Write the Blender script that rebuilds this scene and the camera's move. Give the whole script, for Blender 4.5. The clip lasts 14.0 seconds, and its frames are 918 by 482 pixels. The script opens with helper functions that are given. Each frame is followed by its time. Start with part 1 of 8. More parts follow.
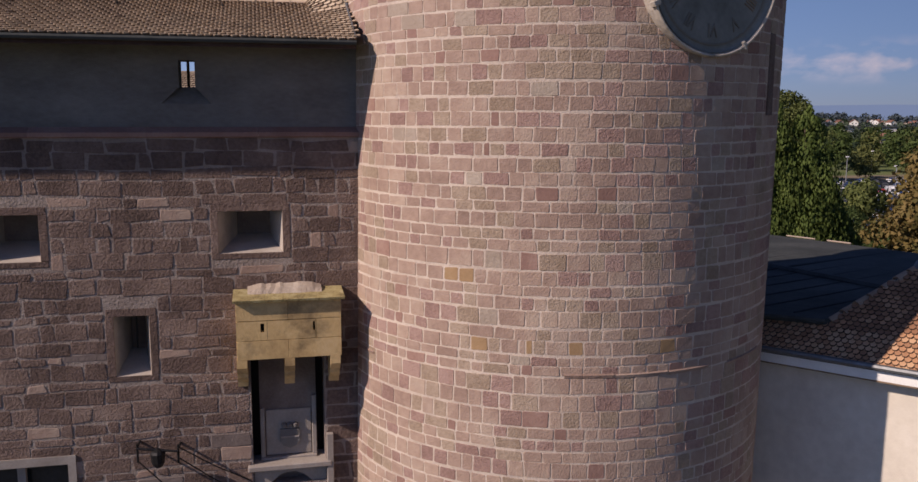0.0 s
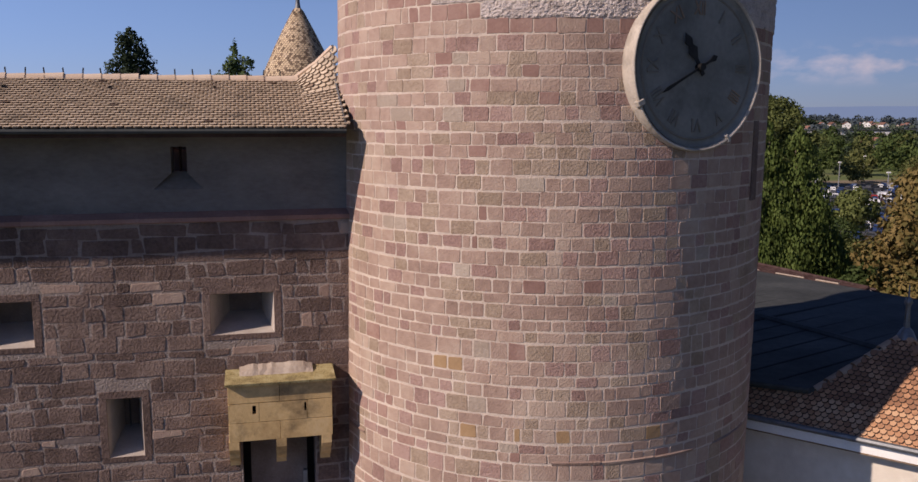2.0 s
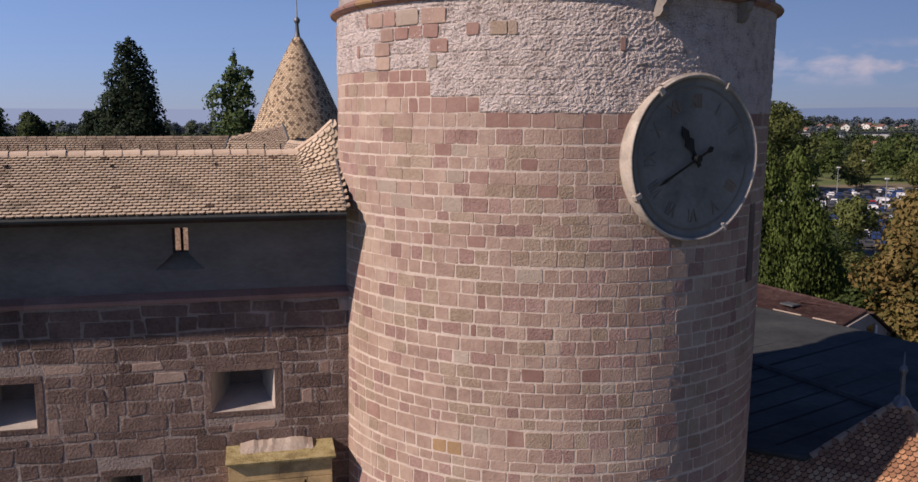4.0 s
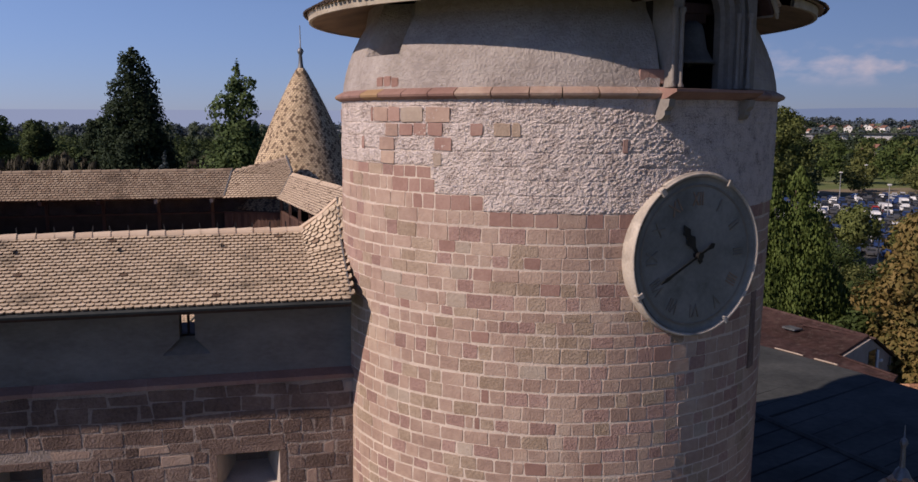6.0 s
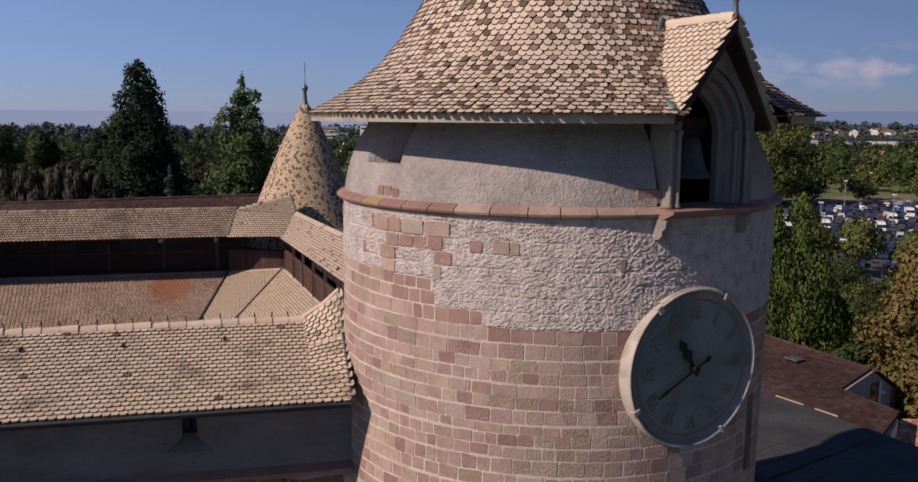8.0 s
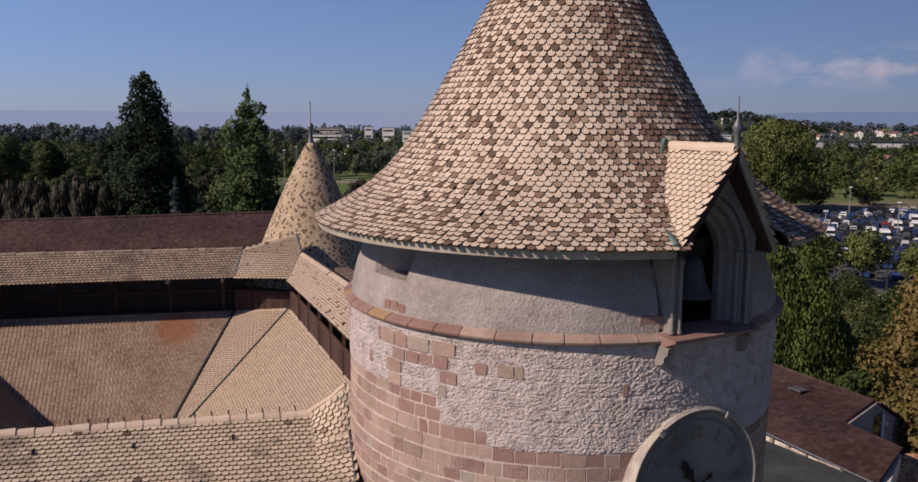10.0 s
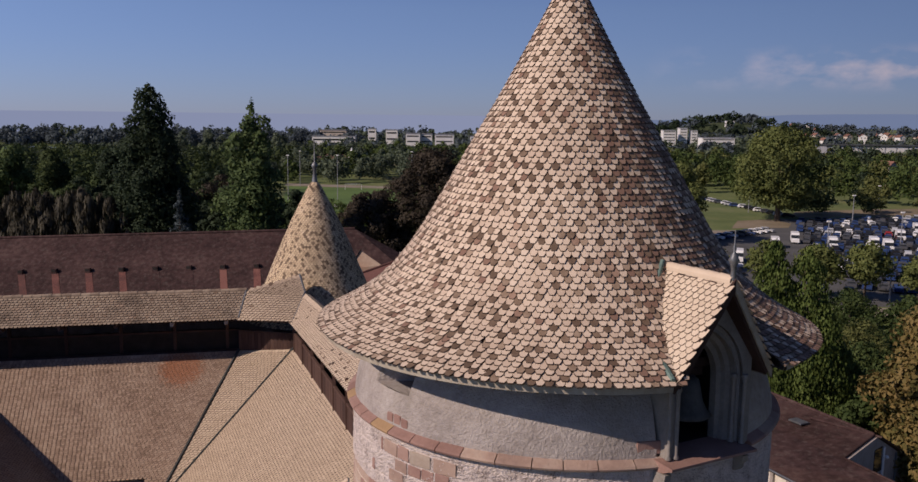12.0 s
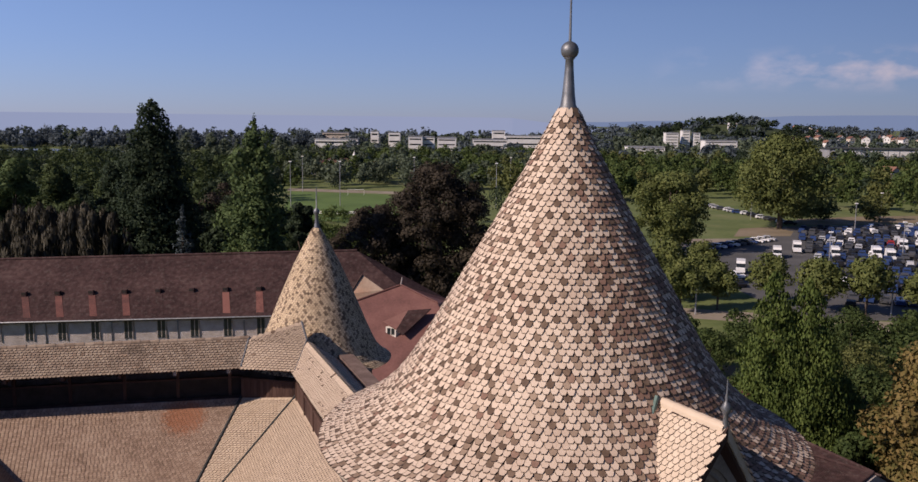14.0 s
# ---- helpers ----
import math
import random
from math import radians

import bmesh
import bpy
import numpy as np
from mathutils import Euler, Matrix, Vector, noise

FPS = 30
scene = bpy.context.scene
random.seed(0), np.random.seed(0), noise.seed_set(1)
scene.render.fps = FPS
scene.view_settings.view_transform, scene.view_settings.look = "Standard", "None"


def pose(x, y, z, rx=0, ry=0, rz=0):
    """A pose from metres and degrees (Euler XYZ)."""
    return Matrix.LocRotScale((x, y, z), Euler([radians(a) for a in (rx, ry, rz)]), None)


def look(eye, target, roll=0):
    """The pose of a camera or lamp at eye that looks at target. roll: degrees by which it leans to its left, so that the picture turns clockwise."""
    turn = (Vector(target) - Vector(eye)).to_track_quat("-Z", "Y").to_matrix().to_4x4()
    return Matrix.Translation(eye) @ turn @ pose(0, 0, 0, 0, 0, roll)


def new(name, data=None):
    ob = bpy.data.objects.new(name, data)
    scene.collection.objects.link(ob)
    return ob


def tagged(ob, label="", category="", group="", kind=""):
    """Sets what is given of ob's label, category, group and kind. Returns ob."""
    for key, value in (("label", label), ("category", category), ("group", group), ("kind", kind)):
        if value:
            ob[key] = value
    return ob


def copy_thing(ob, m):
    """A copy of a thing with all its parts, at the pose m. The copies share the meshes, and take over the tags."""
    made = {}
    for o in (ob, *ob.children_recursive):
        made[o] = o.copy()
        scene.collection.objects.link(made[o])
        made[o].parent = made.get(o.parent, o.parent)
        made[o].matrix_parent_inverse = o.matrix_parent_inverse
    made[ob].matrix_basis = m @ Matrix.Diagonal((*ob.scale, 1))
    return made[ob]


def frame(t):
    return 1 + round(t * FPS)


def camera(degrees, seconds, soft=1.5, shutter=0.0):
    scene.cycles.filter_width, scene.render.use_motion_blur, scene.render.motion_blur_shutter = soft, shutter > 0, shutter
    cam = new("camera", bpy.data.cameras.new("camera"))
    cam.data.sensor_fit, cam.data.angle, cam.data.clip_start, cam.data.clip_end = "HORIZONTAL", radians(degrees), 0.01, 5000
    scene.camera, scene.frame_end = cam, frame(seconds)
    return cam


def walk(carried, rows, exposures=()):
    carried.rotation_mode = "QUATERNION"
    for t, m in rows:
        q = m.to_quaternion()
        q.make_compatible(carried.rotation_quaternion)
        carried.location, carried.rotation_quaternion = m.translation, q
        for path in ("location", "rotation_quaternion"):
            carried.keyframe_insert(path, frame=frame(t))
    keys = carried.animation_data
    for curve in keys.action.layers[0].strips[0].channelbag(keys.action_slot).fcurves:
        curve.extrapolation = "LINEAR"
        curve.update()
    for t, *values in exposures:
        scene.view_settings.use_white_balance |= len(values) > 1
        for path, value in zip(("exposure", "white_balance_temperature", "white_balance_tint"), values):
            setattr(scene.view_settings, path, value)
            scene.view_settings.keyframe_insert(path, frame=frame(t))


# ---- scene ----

cam = camera(56.0, 14.0)
PATH = [
    (0, -0.182, -1.050, 21.802, 81.647, -0.163, -0.264),
    (0.5, -0.155, -1.058, 22.129, 81.697, -0.132, -0.435),
    (1, -0.125, -1.068, 22.478, 81.759, -0.093, -0.541),
    (1.5, -0.110, -1.064, 22.821, 81.744, -0.070, -0.618),
    (2, -0.094, -1.060, 23.189, 81.773, -0.066, -0.654),
    (2.5, -0.087, -1.033, 23.527, 81.781, -0.078, -0.692),
    (3, -0.079, -1.017, 23.877, 81.803, -0.094, -0.723),
    (5.5, -0.128, -0.957, 25.620, 81.813, -0.126, -0.676),
    (6, -0.124, -0.933, 26.027, 81.808, -0.122, -0.570),
    (6.5, -0.111, -0.908, 26.418, 81.839, -0.235, -0.498),
    (7, -0.091, -0.885, 26.847, 81.897, -0.311, -0.415),
    (7.5, -0.062, -0.867, 27.269, 81.882, -0.350, -0.315),
    (8, -0.053, -0.849, 27.752, 81.900, -0.339, -0.244),
    (8.5, -0.076, -0.838, 28.222, 81.874, -0.331, -0.159),
    (11, -0.089, -0.791, 30.594, 81.871, -0.510, 0.170),
    (11.5, -0.094, -0.795, 31.068, 81.866, -0.576, 0.225),
    (12, -0.082, -0.801, 31.596, 81.902, -0.616, 0.276),
    (12.5, -0.050, -0.811, 32.125, 81.916, -0.635, 0.317),
    (13, -0.036, -0.789, 32.696, 81.936, -0.657, 0.372),
    (13.5, -0.032, -0.771, 33.259, 81.922, -0.678, 0.426),
    (14, -0.036, -0.754, 33.869, 81.922, -0.662, 0.446),
]
walk(cam, [(t, pose(x, y, z, rx, ry, rz)) for t, x, y, z, rx, ry, rz in PATH], exposures=[(0.0, 0.05, 6650, 20), (2.5, 0.13, 6650, 20), (5.5, 0.08, 6650, 20), (6.5, -0.02, 6650, 20), (8.5, -0.08, 6650, 20), (11.0, -0.09, 6650, 20), (12.0, -0.2, 6650, 20), (12.5, -0.19, 6650, 20), (13.3, 0.0, 6650, 20), (14.0, 0.10, 6650, 20)])

# ---------------------------------------------------------------- light
SUN_AZ, SUN_EL = radians(-62.6), radians(34.0)          # azimuth from the front of the tower, to its left
to_sun = Vector((math.sin(SUN_AZ) * math.cos(SUN_EL), -math.cos(SUN_AZ) * math.cos(SUN_EL), math.sin(SUN_EL)))
sun = new("sun", bpy.data.lights.new("sun", "SUN"))
sun.data.energy, sun.data.angle, sun.data.color = 4.45, radians(0.53), (1.0, 0.88, 0.74)
sun.matrix_world = look((0, 0, 60), Vector((0, 0, 60)) - to_sun)
world = bpy.data.worlds.new("sky")
scene.world = world
world.use_nodes = True


def world_sky():
    nt = world.node_tree
    nt.nodes.clear()
    N, L = nt.nodes.new, nt.links.new
    sky = N("ShaderNodeTexSky")
    sky.sky_type, sky.sun_disc = "NISHITA", False
    sky.sun_elevation, sky.sun_rotation = SUN_EL, math.atan2(to_sun.x, to_sun.y) % (2 * math.pi)
    sky.altitude, sky.air_density, sky.dust_density, sky.ozone_density = 400, 1.0, 0.0, 5.0
    co = N("ShaderNodeTexCoord")
    sep = N("ShaderNodeSeparateXYZ")
    L(co.outputs["Generated"], sep.inputs[0])
    mp = N("ShaderNodeMapping")
    mp.inputs["Scale"].default_value = (11, 11, 22)
    mp.inputs["Location"].default_value = (0.6, 0.2, 0.35)
    L(co.outputs["Generated"], mp.inputs[0])
    nz = N("ShaderNodeTexNoise")
    nz.inputs["Scale"].default_value, nz.inputs["Detail"].default_value, nz.inputs["Roughness"].default_value = 1.9, 5, 0.5
    L(mp.outputs[0], nz.inputs[0])
    band = N("ShaderNodeValToRGB")
    e = band.color_ramp.elements
    e[0].position, e[0].color = 0.03, (0, 0, 0, 1)
    e[1].position, e[1].color = 0.05, (1, 1, 1, 1)
    for p, v in ((0.062, 0.85), (0.082, 0.0)):
        k = e.new(p)
        k.color = (v, v, v, 1)
    L(sep.outputs["Z"], band.inputs[0])
    side = N("ShaderNodeValToRGB")
    side.color_ramp.elements[0].position, side.color_ramp.elements[1].position = 0.2, 0.42
    L(sep.outputs["X"], side.inputs[0])
    shape = N("ShaderNodeValToRGB")
    shape.color_ramp.elements[0].position, shape.color_ramp.elements[1].position = 0.44, 0.66
    L(nz.outputs["Fac"], shape.inputs[0])
    m1, m2 = N("ShaderNodeMath"), N("ShaderNodeMath")
    m1.operation = m2.operation = "MULTIPLY"
    L(band.outputs[0], m1.inputs[0]), L(shape.outputs[0], m1.inputs[1])
    L(m1.outputs[0], m2.inputs[0]), L(side.outputs[0], m2.inputs[1])
    mix = N("ShaderNodeMix")
    mix.data_type = "RGBA"
    L(m2.outputs[0], mix.inputs["Factor"])
    cool = N("ShaderNodeMix")
    cool.data_type, cool.blend_type = "RGBA", "MULTIPLY"
    cool.inputs["Factor"].default_value = 1.0
    tint = N("ShaderNodeValToRGB")
    te = tint.color_ramp.elements
    te[0].position, te[0].color = 0.0, (0.39, 0.48, 0.82, 1)
    te[1].position, te[1].color = 0.5, (0.605, 0.625, 0.81, 1)
    for p, c in ((0.12, (0.645, 0.655, 0.83)), (0.95, (0.76, 0.67, 0.68))):
        k = te.new(p)
        k.color = (*c, 1)
    L(sep.outputs["Z"], tint.inputs[0])
    L(tint.outputs[0], cool.inputs[7])
    L(sky.outputs[0], cool.inputs[6])
    L(cool.outputs[2], mix.inputs[6])
    mix.inputs[7].default_value = (7.3, 6.9, 7.9, 1)
    bg = N("ShaderNodeBackground")
    bg.inputs["Strength"].default_value = 0.109
    away = N("ShaderNodeMapRange")               # the sky pales towards the sun's side
    away.inputs["From Min"].default_value, away.inputs["From Max"].default_value = -0.5, 0.5
    away.inputs["To Min"].default_value, away.inputs["To Max"].default_value = 1.2, 0.54
    L(sep.outputs["X"], away.inputs["Value"])
    fade = N("ShaderNodeMix")
    fade.data_type, fade.blend_type = "RGBA", "MULTIPLY"
    fade.inputs["Factor"].default_value = 1.0
    L(mix.outputs[2], fade.inputs[6]), L(away.outputs[0], fade.inputs[7])
    L(fade.outputs[2], bg.inputs[0])
    out = N("ShaderNodeOutputWorld")
    L(bg.outputs[0], out.inputs[0])


world_sky()

# ---------------------------------------------------------------- helpers


def ramp_of(nt, stops):
    r = nt.nodes.new("ShaderNodeValToRGB")
    e = r.color_ramp.elements
    while len(e) < len(stops):
        e.new(0.5)
    for k, (p, c) in zip(e, stops):
        k.position, k.color = p, (*c, 1)
    return r


def material(name, stops, scale=3.0, rough=0.85, metal=0.0, bump=0.0, bump_scale=40.0, fine=0.25, island=0.0, piece=0.0,
             stain=None, stain_scale=0.5, stain_amount=0.5, stretch=(1, 1, 1), spec=0.3, patchy=1.0):
    """A surface whose colour wanders over the stops with noise at two scales; island and piece: how much it varies from piece to piece."""
    m = bpy.data.materials.new(name)
    m.use_nodes = True
    nt = m.node_tree
    N, L = nt.nodes.new, nt.links.new
    b = nt.nodes["Principled BSDF"]
    b.inputs["Roughness"].default_value, b.inputs["Metallic"].default_value = rough, metal
    b.inputs["Specular IOR Level"].default_value = spec
    co = N("ShaderNodeTexCoord")
    geo = N("ShaderNodeNewGeometry")
    mp = N("ShaderNodeMapping")
    mp.inputs["Scale"].default_value = stretch
    L(geo.outputs["Position"], mp.inputs[0])
    n1 = N("ShaderNodeTexNoise")
    n1.inputs["Scale"].default_value, n1.inputs["Detail"].default_value = scale, 6
    L(mp.outputs[0], n1.inputs[0])
    n2 = N("ShaderNodeTexNoise")
    n2.inputs["Scale"].default_value, n2.inputs["Detail"].default_value = scale * 9, 4
    L(mp.outputs[0], n2.inputs[0])

    def math_node(op, a, bb):
        k = N("ShaderNodeMath")
        k.operation = op
        for i, v in enumerate((a, bb)):
            if isinstance(v, (int, float)):
                k.inputs[i].default_value = v
            else:
                L(v, k.inputs[i])
        return k.outputs[0]

    base = math_node("ADD", math_node("MULTIPLY", math_node("SUBTRACT", n1.outputs["Fac"], 0.5), patchy), 0.5)
    f = math_node("ADD", base, math_node("MULTIPLY", math_node("SUBTRACT", n2.outputs["Fac"], 0.5), fine * 2))
    if island:
        f = math_node("ADD", f, math_node("MULTIPLY", math_node("SUBTRACT", geo.outputs["Random Per Island"], 0.5), island))
    if piece:
        info = N("ShaderNodeObjectInfo")
        f = math_node("ADD", f, math_node("MULTIPLY", math_node("SUBTRACT", info.outputs["Random"], 0.5), piece))
    r = ramp_of(nt, stops)
    L(f, r.inputs[0])
    colour = r.outputs[0]
    if stain:
        n3 = N("ShaderNodeTexNoise")
        n3.inputs["Scale"].default_value, n3.inputs["Detail"].default_value, n3.inputs["Roughness"].default_value = stain_scale, 8, 0.65
        L(mp.outputs[0], n3.inputs[0])
        r3 = ramp_of(nt, ((0.52, (0, 0, 0)), (0.68, (stain_amount,) * 3)))
        L(n3.outputs["Fac"], r3.inputs[0])
        mx = N("ShaderNodeMix")
        mx.data_type = "RGBA"
        L(r3.outputs[0], mx.inputs["Factor"])
        L(colour, mx.inputs[6])
        mx.inputs[7].default_value = (*stain, 1)
        colour = mx.outputs[2]
    L(colour, b.inputs["Base Color"])
    if bump:
        n4 = N("ShaderNodeTexNoise")
        n4.inputs["Scale"].default_value, n4.inputs["Detail"].default_value, n4.inputs["Roughness"].default_value = bump_scale, 6, 0.6
        L(mp.outputs[0], n4.inputs[0])
        bp = N("ShaderNodeBump")
        bp.inputs["Strength"].default_value, bp.inputs["Distance"].default_value = 1.0, bump
        L(n4.outputs["Fac"], bp.inputs["Height"])
        L(bp.outputs[0], b.inputs["Normal"])
    return m


def lichen(m, centre, radius, colour):
    """A patch of lichen with a ragged outline, growing at one place of the surface."""
    nt = m.node_tree
    N, L = nt.nodes.new, nt.links.new
    b = nt.nodes["Principled BSDF"]
    src = b.inputs["Base Color"].links[0].from_socket
    geo, dist, nz = N("ShaderNodeNewGeometry"), N("ShaderNodeVectorMath"), N("ShaderNodeTexNoise")
    dist.operation = "DISTANCE"
    dist.inputs[1].default_value = centre
    nz.inputs["Scale"].default_value, nz.inputs["Detail"].default_value, nz.inputs["Roughness"].default_value = 9.0, 8, 0.85
    L(geo.outputs["Position"], dist.inputs[0]), L(geo.outputs["Position"], nz.inputs[0])
    near, rag = N("ShaderNodeMapRange"), N("ShaderNodeMath")
    near.inputs["From Min"].default_value, near.inputs["From Max"].default_value = radius, 0.0
    L(dist.outputs["Value"], near.inputs["Value"])
    rag.operation = "MULTIPLY"
    L(near.outputs[0], rag.inputs[0]), L(nz.outputs["Fac"], rag.inputs[1])
    r = ramp_of(nt, ((0.27, (0, 0, 0)), (0.36, (0.75, 0.75, 0.75))))
    L(rag.outputs[0], r.inputs[0])
    mx = N("ShaderNodeMix")
    mx.data_type = "RGBA"
    L(r.outputs[0], mx.inputs["Factor"]), L(src, mx.inputs[6])
    mx.inputs[7].default_value = (*colour, 1)
    L(mx.outputs[2], b.inputs["Base Color"])


def leaf_material(name, stops, scale=0.5, island=0.5):
    m = material(name, stops, scale=scale, rough=0.7, fine=0.15, island=island, spec=0.12)
    nt = m.node_tree
    b = nt.nodes["Principled BSDF"]
    tr = nt.nodes.new("ShaderNodeBsdfTranslucent")
    src = b.inputs["Base Color"].links[0].from_socket
    nt.links.new(src, tr.inputs[0])
    mx = nt.nodes.new("ShaderNodeMixShader")
    mx.inputs[0].default_value = 0.25
    nt.links.new(b.outputs[0], mx.inputs[1]), nt.links.new(tr.outputs[0], mx.inputs[2])
    nt.links.new(mx.outputs[0], nt.nodes["Material Output"].inputs[0])
    return m


def raw_mesh(name, V, F, mats, smooth=False, index=None):
    """A mesh from numpy rows of corners; all faces have the same number of corners, or F is a list."""
    me = bpy.data.meshes.new(name)
    if isinstance(F, np.ndarray):
        n, k = F.shape
        me.vertices.add(len(V)), me.loops.add(n * k), me.polygons.add(n)
        me.vertices.foreach_set("co", np.asarray(V, np.float32).ravel())
        me.loops.foreach_set("vertex_index", F.astype(np.int32).ravel())
        me.polygons.foreach_set("loop_start", np.arange(0, n * k, k, dtype=np.int32))
        me.polygons.foreach_set("loop_total", np.full(n, k, np.int32))
        if index is not None:
            me.polygons.foreach_set("material_index", np.asarray(index, np.int32))
        me.update(calc_edges=True)
    else:
        me.from_pydata([tuple(v) for v in V], [], F)
        if index is not None:
            me.polygons.foreach_set("material_index", np.asarray(index, np.int32))
    for m in (mats if isinstance(mats, (list, tuple)) else [mats]):
        me.materials.append(m)
    if smooth:
        me.shade_smooth()
    else:
        me.shade_flat()
    me.validate()
    return me


def piece(name, me, parent=None, label="", m=None):
    ob = new(name, me)
    if parent is not None:
        ob.parent = parent
    if m is not None:
        ob.matrix_basis = m
    if label:
        ob["label"] = label
    return ob


def part(name, bm, mat, parent=None, label="", m=None, smooth=False):
    me = bpy.data.meshes.new(name)
    bmesh.ops.recalc_face_normals(bm, faces=bm.faces)
    bm.to_mesh(me)
    bm.free()
    me.materials.append(mat)
    if smooth:
        me.shade_smooth()
    return piece(name, me, parent, label, m)


def thing(name, label, category, m=None, group="", kind=""):
    ob = new(name)
    if m is not None:
        ob.matrix_basis = m
    return tagged(ob, label, category, group, kind)


def bm_box(bm, x0, x1, y0, y1, z0, z1, bevel=0.0, m=None):
    r = bmesh.ops.create_cube(bm, size=1.0)
    vs = r["verts"]
    bmesh.ops.scale(bm, vec=(x1 - x0, y1 - y0, z1 - z0), verts=vs)
    bmesh.ops.translate(bm, vec=((x0 + x1) / 2, (y0 + y1) / 2, (z0 + z1) / 2), verts=vs)
    if bevel:
        es = list({e for v in vs for e in v.link_edges})
        r = bmesh.ops.bevel(bm, geom=es, offset=bevel, segments=1, affect="EDGES")
        vs = list({v for f in r["faces"] for v in f.verts} | {v for v in vs if v.is_valid})
    if m is not None:
        bmesh.ops.transform(bm, matrix=m, verts=[v for v in vs if v.is_valid])
    return bm


def boxes(*specs, bevel=0.0, m=None):
    bm = bmesh.new()
    for s in specs:
        bm_box(bm, *s, bevel=bevel, m=m)
    return bm


def prism(outline, axis, a, b, m=None):
    """The outline, pairs in the two axes left, drawn out along axis from a to b."""
    bm = bmesh.new()
    rows = []
    for v in (a, b):
        ring = []
        for p, q in outline:
            co = {"x": (v, p, q), "y": (p, v, q), "z": (p, q, v)}[axis]
            ring.append(bm.verts.new(co))
        rows.append(ring)
    n = len(outline)
    bm.faces.new(rows[0]), bm.faces.new(rows[1][::-1])
    for i in range(n):
        bm.faces.new((rows[0][i], rows[1][i], rows[1][(i + 1) % n], rows[0][(i + 1) % n]))
    if m is not None:
        bmesh.ops.transform(bm, matrix=m, verts=bm.verts)
    return bm


def lathe(profile, segs=64, a0=0.0, a1=2 * math.pi, centre=(0, 0)):
    """The profile of (radius, z) turned about the upright axis; angle 0 looks to -y, growing to +x."""
    bm = bmesh.new()
    full = abs(a1 - a0 - 2 * math.pi) < 1e-6
    n = segs if full else segs + 1
    cols = []
    for i in range(n):
        a = a0 + (a1 - a0) * i / segs
        cols.append([bm.verts.new((centre[0] + r * math.sin(a), centre[1] - r * math.cos(a), z)) for r, z in profile])
    for i in range(segs):
        p, q = cols[i], cols[(i + 1) % n]
        for j in range(len(profile) - 1):
            bm.faces.new((p[j], q[j], q[j + 1], p[j + 1]))
    bmesh.ops.remove_doubles(bm, verts=bm.verts, dist=1e-5)
    return bm


def tube(points, radius, sides=6):
    bm = bmesh.new()
    rings = []
    n = len(points)
    for i, p in enumerate(points):
        p = Vector(p)
        d = (Vector(points[min(i + 1, n - 1)]) - Vector(points[max(i - 1, 0)])).normalized()
        q = d.to_track_quat("Z", "Y")
        r = radius[i] if isinstance(radius, (list, tuple)) else radius
        rings.append([bm.verts.new(p + q @ Vector((r * math.cos(2 * math.pi * k / sides), r * math.sin(2 * math.pi * k / sides), 0))) for k in range(sides)])
    for a, b in zip(rings, rings[1:]):
        for k in range(sides):
            bm.faces.new((a[k], a[(k + 1) % sides], b[(k + 1) % sides], b[k]))
    bm.faces.new(rings[0][::-1]), bm.faces.new(rings[-1])
    return bm


def plane_patch(corners, thick=0.12):
    """A slab under the polygon of corners."""
    bm = bmesh.new()
    c = [Vector(p) for p in corners]
    nrm = (c[1] - c[0]).cross(c[2] - c[0]).normalized()
    if nrm.z < 0:
        nrm = -nrm
    top = [bm.verts.new(p) for p in c]
    low = [bm.verts.new(p - nrm * thick) for p in c]
    bm.faces.new(top), bm.faces.new(low[::-1])
    for i in range(len(c)):
        j = (i + 1) % len(c)
        bm.faces.new((top[i], low[i], low[j], top[j]))
    return bm


# ---------------------------------------------------------------- materials
STONE = material("pink_sandstone", ((0.2, (0.235, 0.158, 0.124)), (0.42, (0.31, 0.212, 0.167)), (0.6, (0.372, 0.262, 0.206)), (0.85, (0.45, 0.335, 0.26))),
                 scale=1.1, rough=0.9, bump=0.014, bump_scale=30, island=0.24, piece=0.24, patchy=0.9, stain=(0.40, 0.335, 0.275), stain_scale=1.1, stain_amount=0.35)
STONE_TAN = material("tan_sandstone", ((0.25, (0.27, 0.195, 0.14)), (0.55, (0.335, 0.25, 0.185)), (0.85, (0.40, 0.305, 0.232))), scale=2, rough=0.95, bump=0.02, bump_scale=30, fine=0.5, piece=0.4, island=0.4)
STONE_ROSE = material("rose_sandstone", ((0.25, (0.25, 0.155, 0.13)), (0.55, (0.315, 0.20, 0.168)), (0.85, (0.38, 0.255, 0.215))), scale=2, rough=0.95, bump=0.02, bump_scale=30, fine=0.5, piece=0.4, island=0.4)
STONE_RED = material("red_sandstone", ((0.25, (0.225, 0.13, 0.105)), (0.6, (0.285, 0.17, 0.138)), (0.85, (0.34, 0.22, 0.178))), scale=2, rough=0.9, bump=0.008, bump_scale=26, island=0.3, piece=0.4)
STONE_OCHRE = material("ochre_sandstone", ((0.25, (0.29, 0.185, 0.10)), (0.6, (0.35, 0.225, 0.12)), (0.85, (0.41, 0.285, 0.17))), scale=2, rough=0.9, bump=0.006, bump_scale=26, piece=0.3)
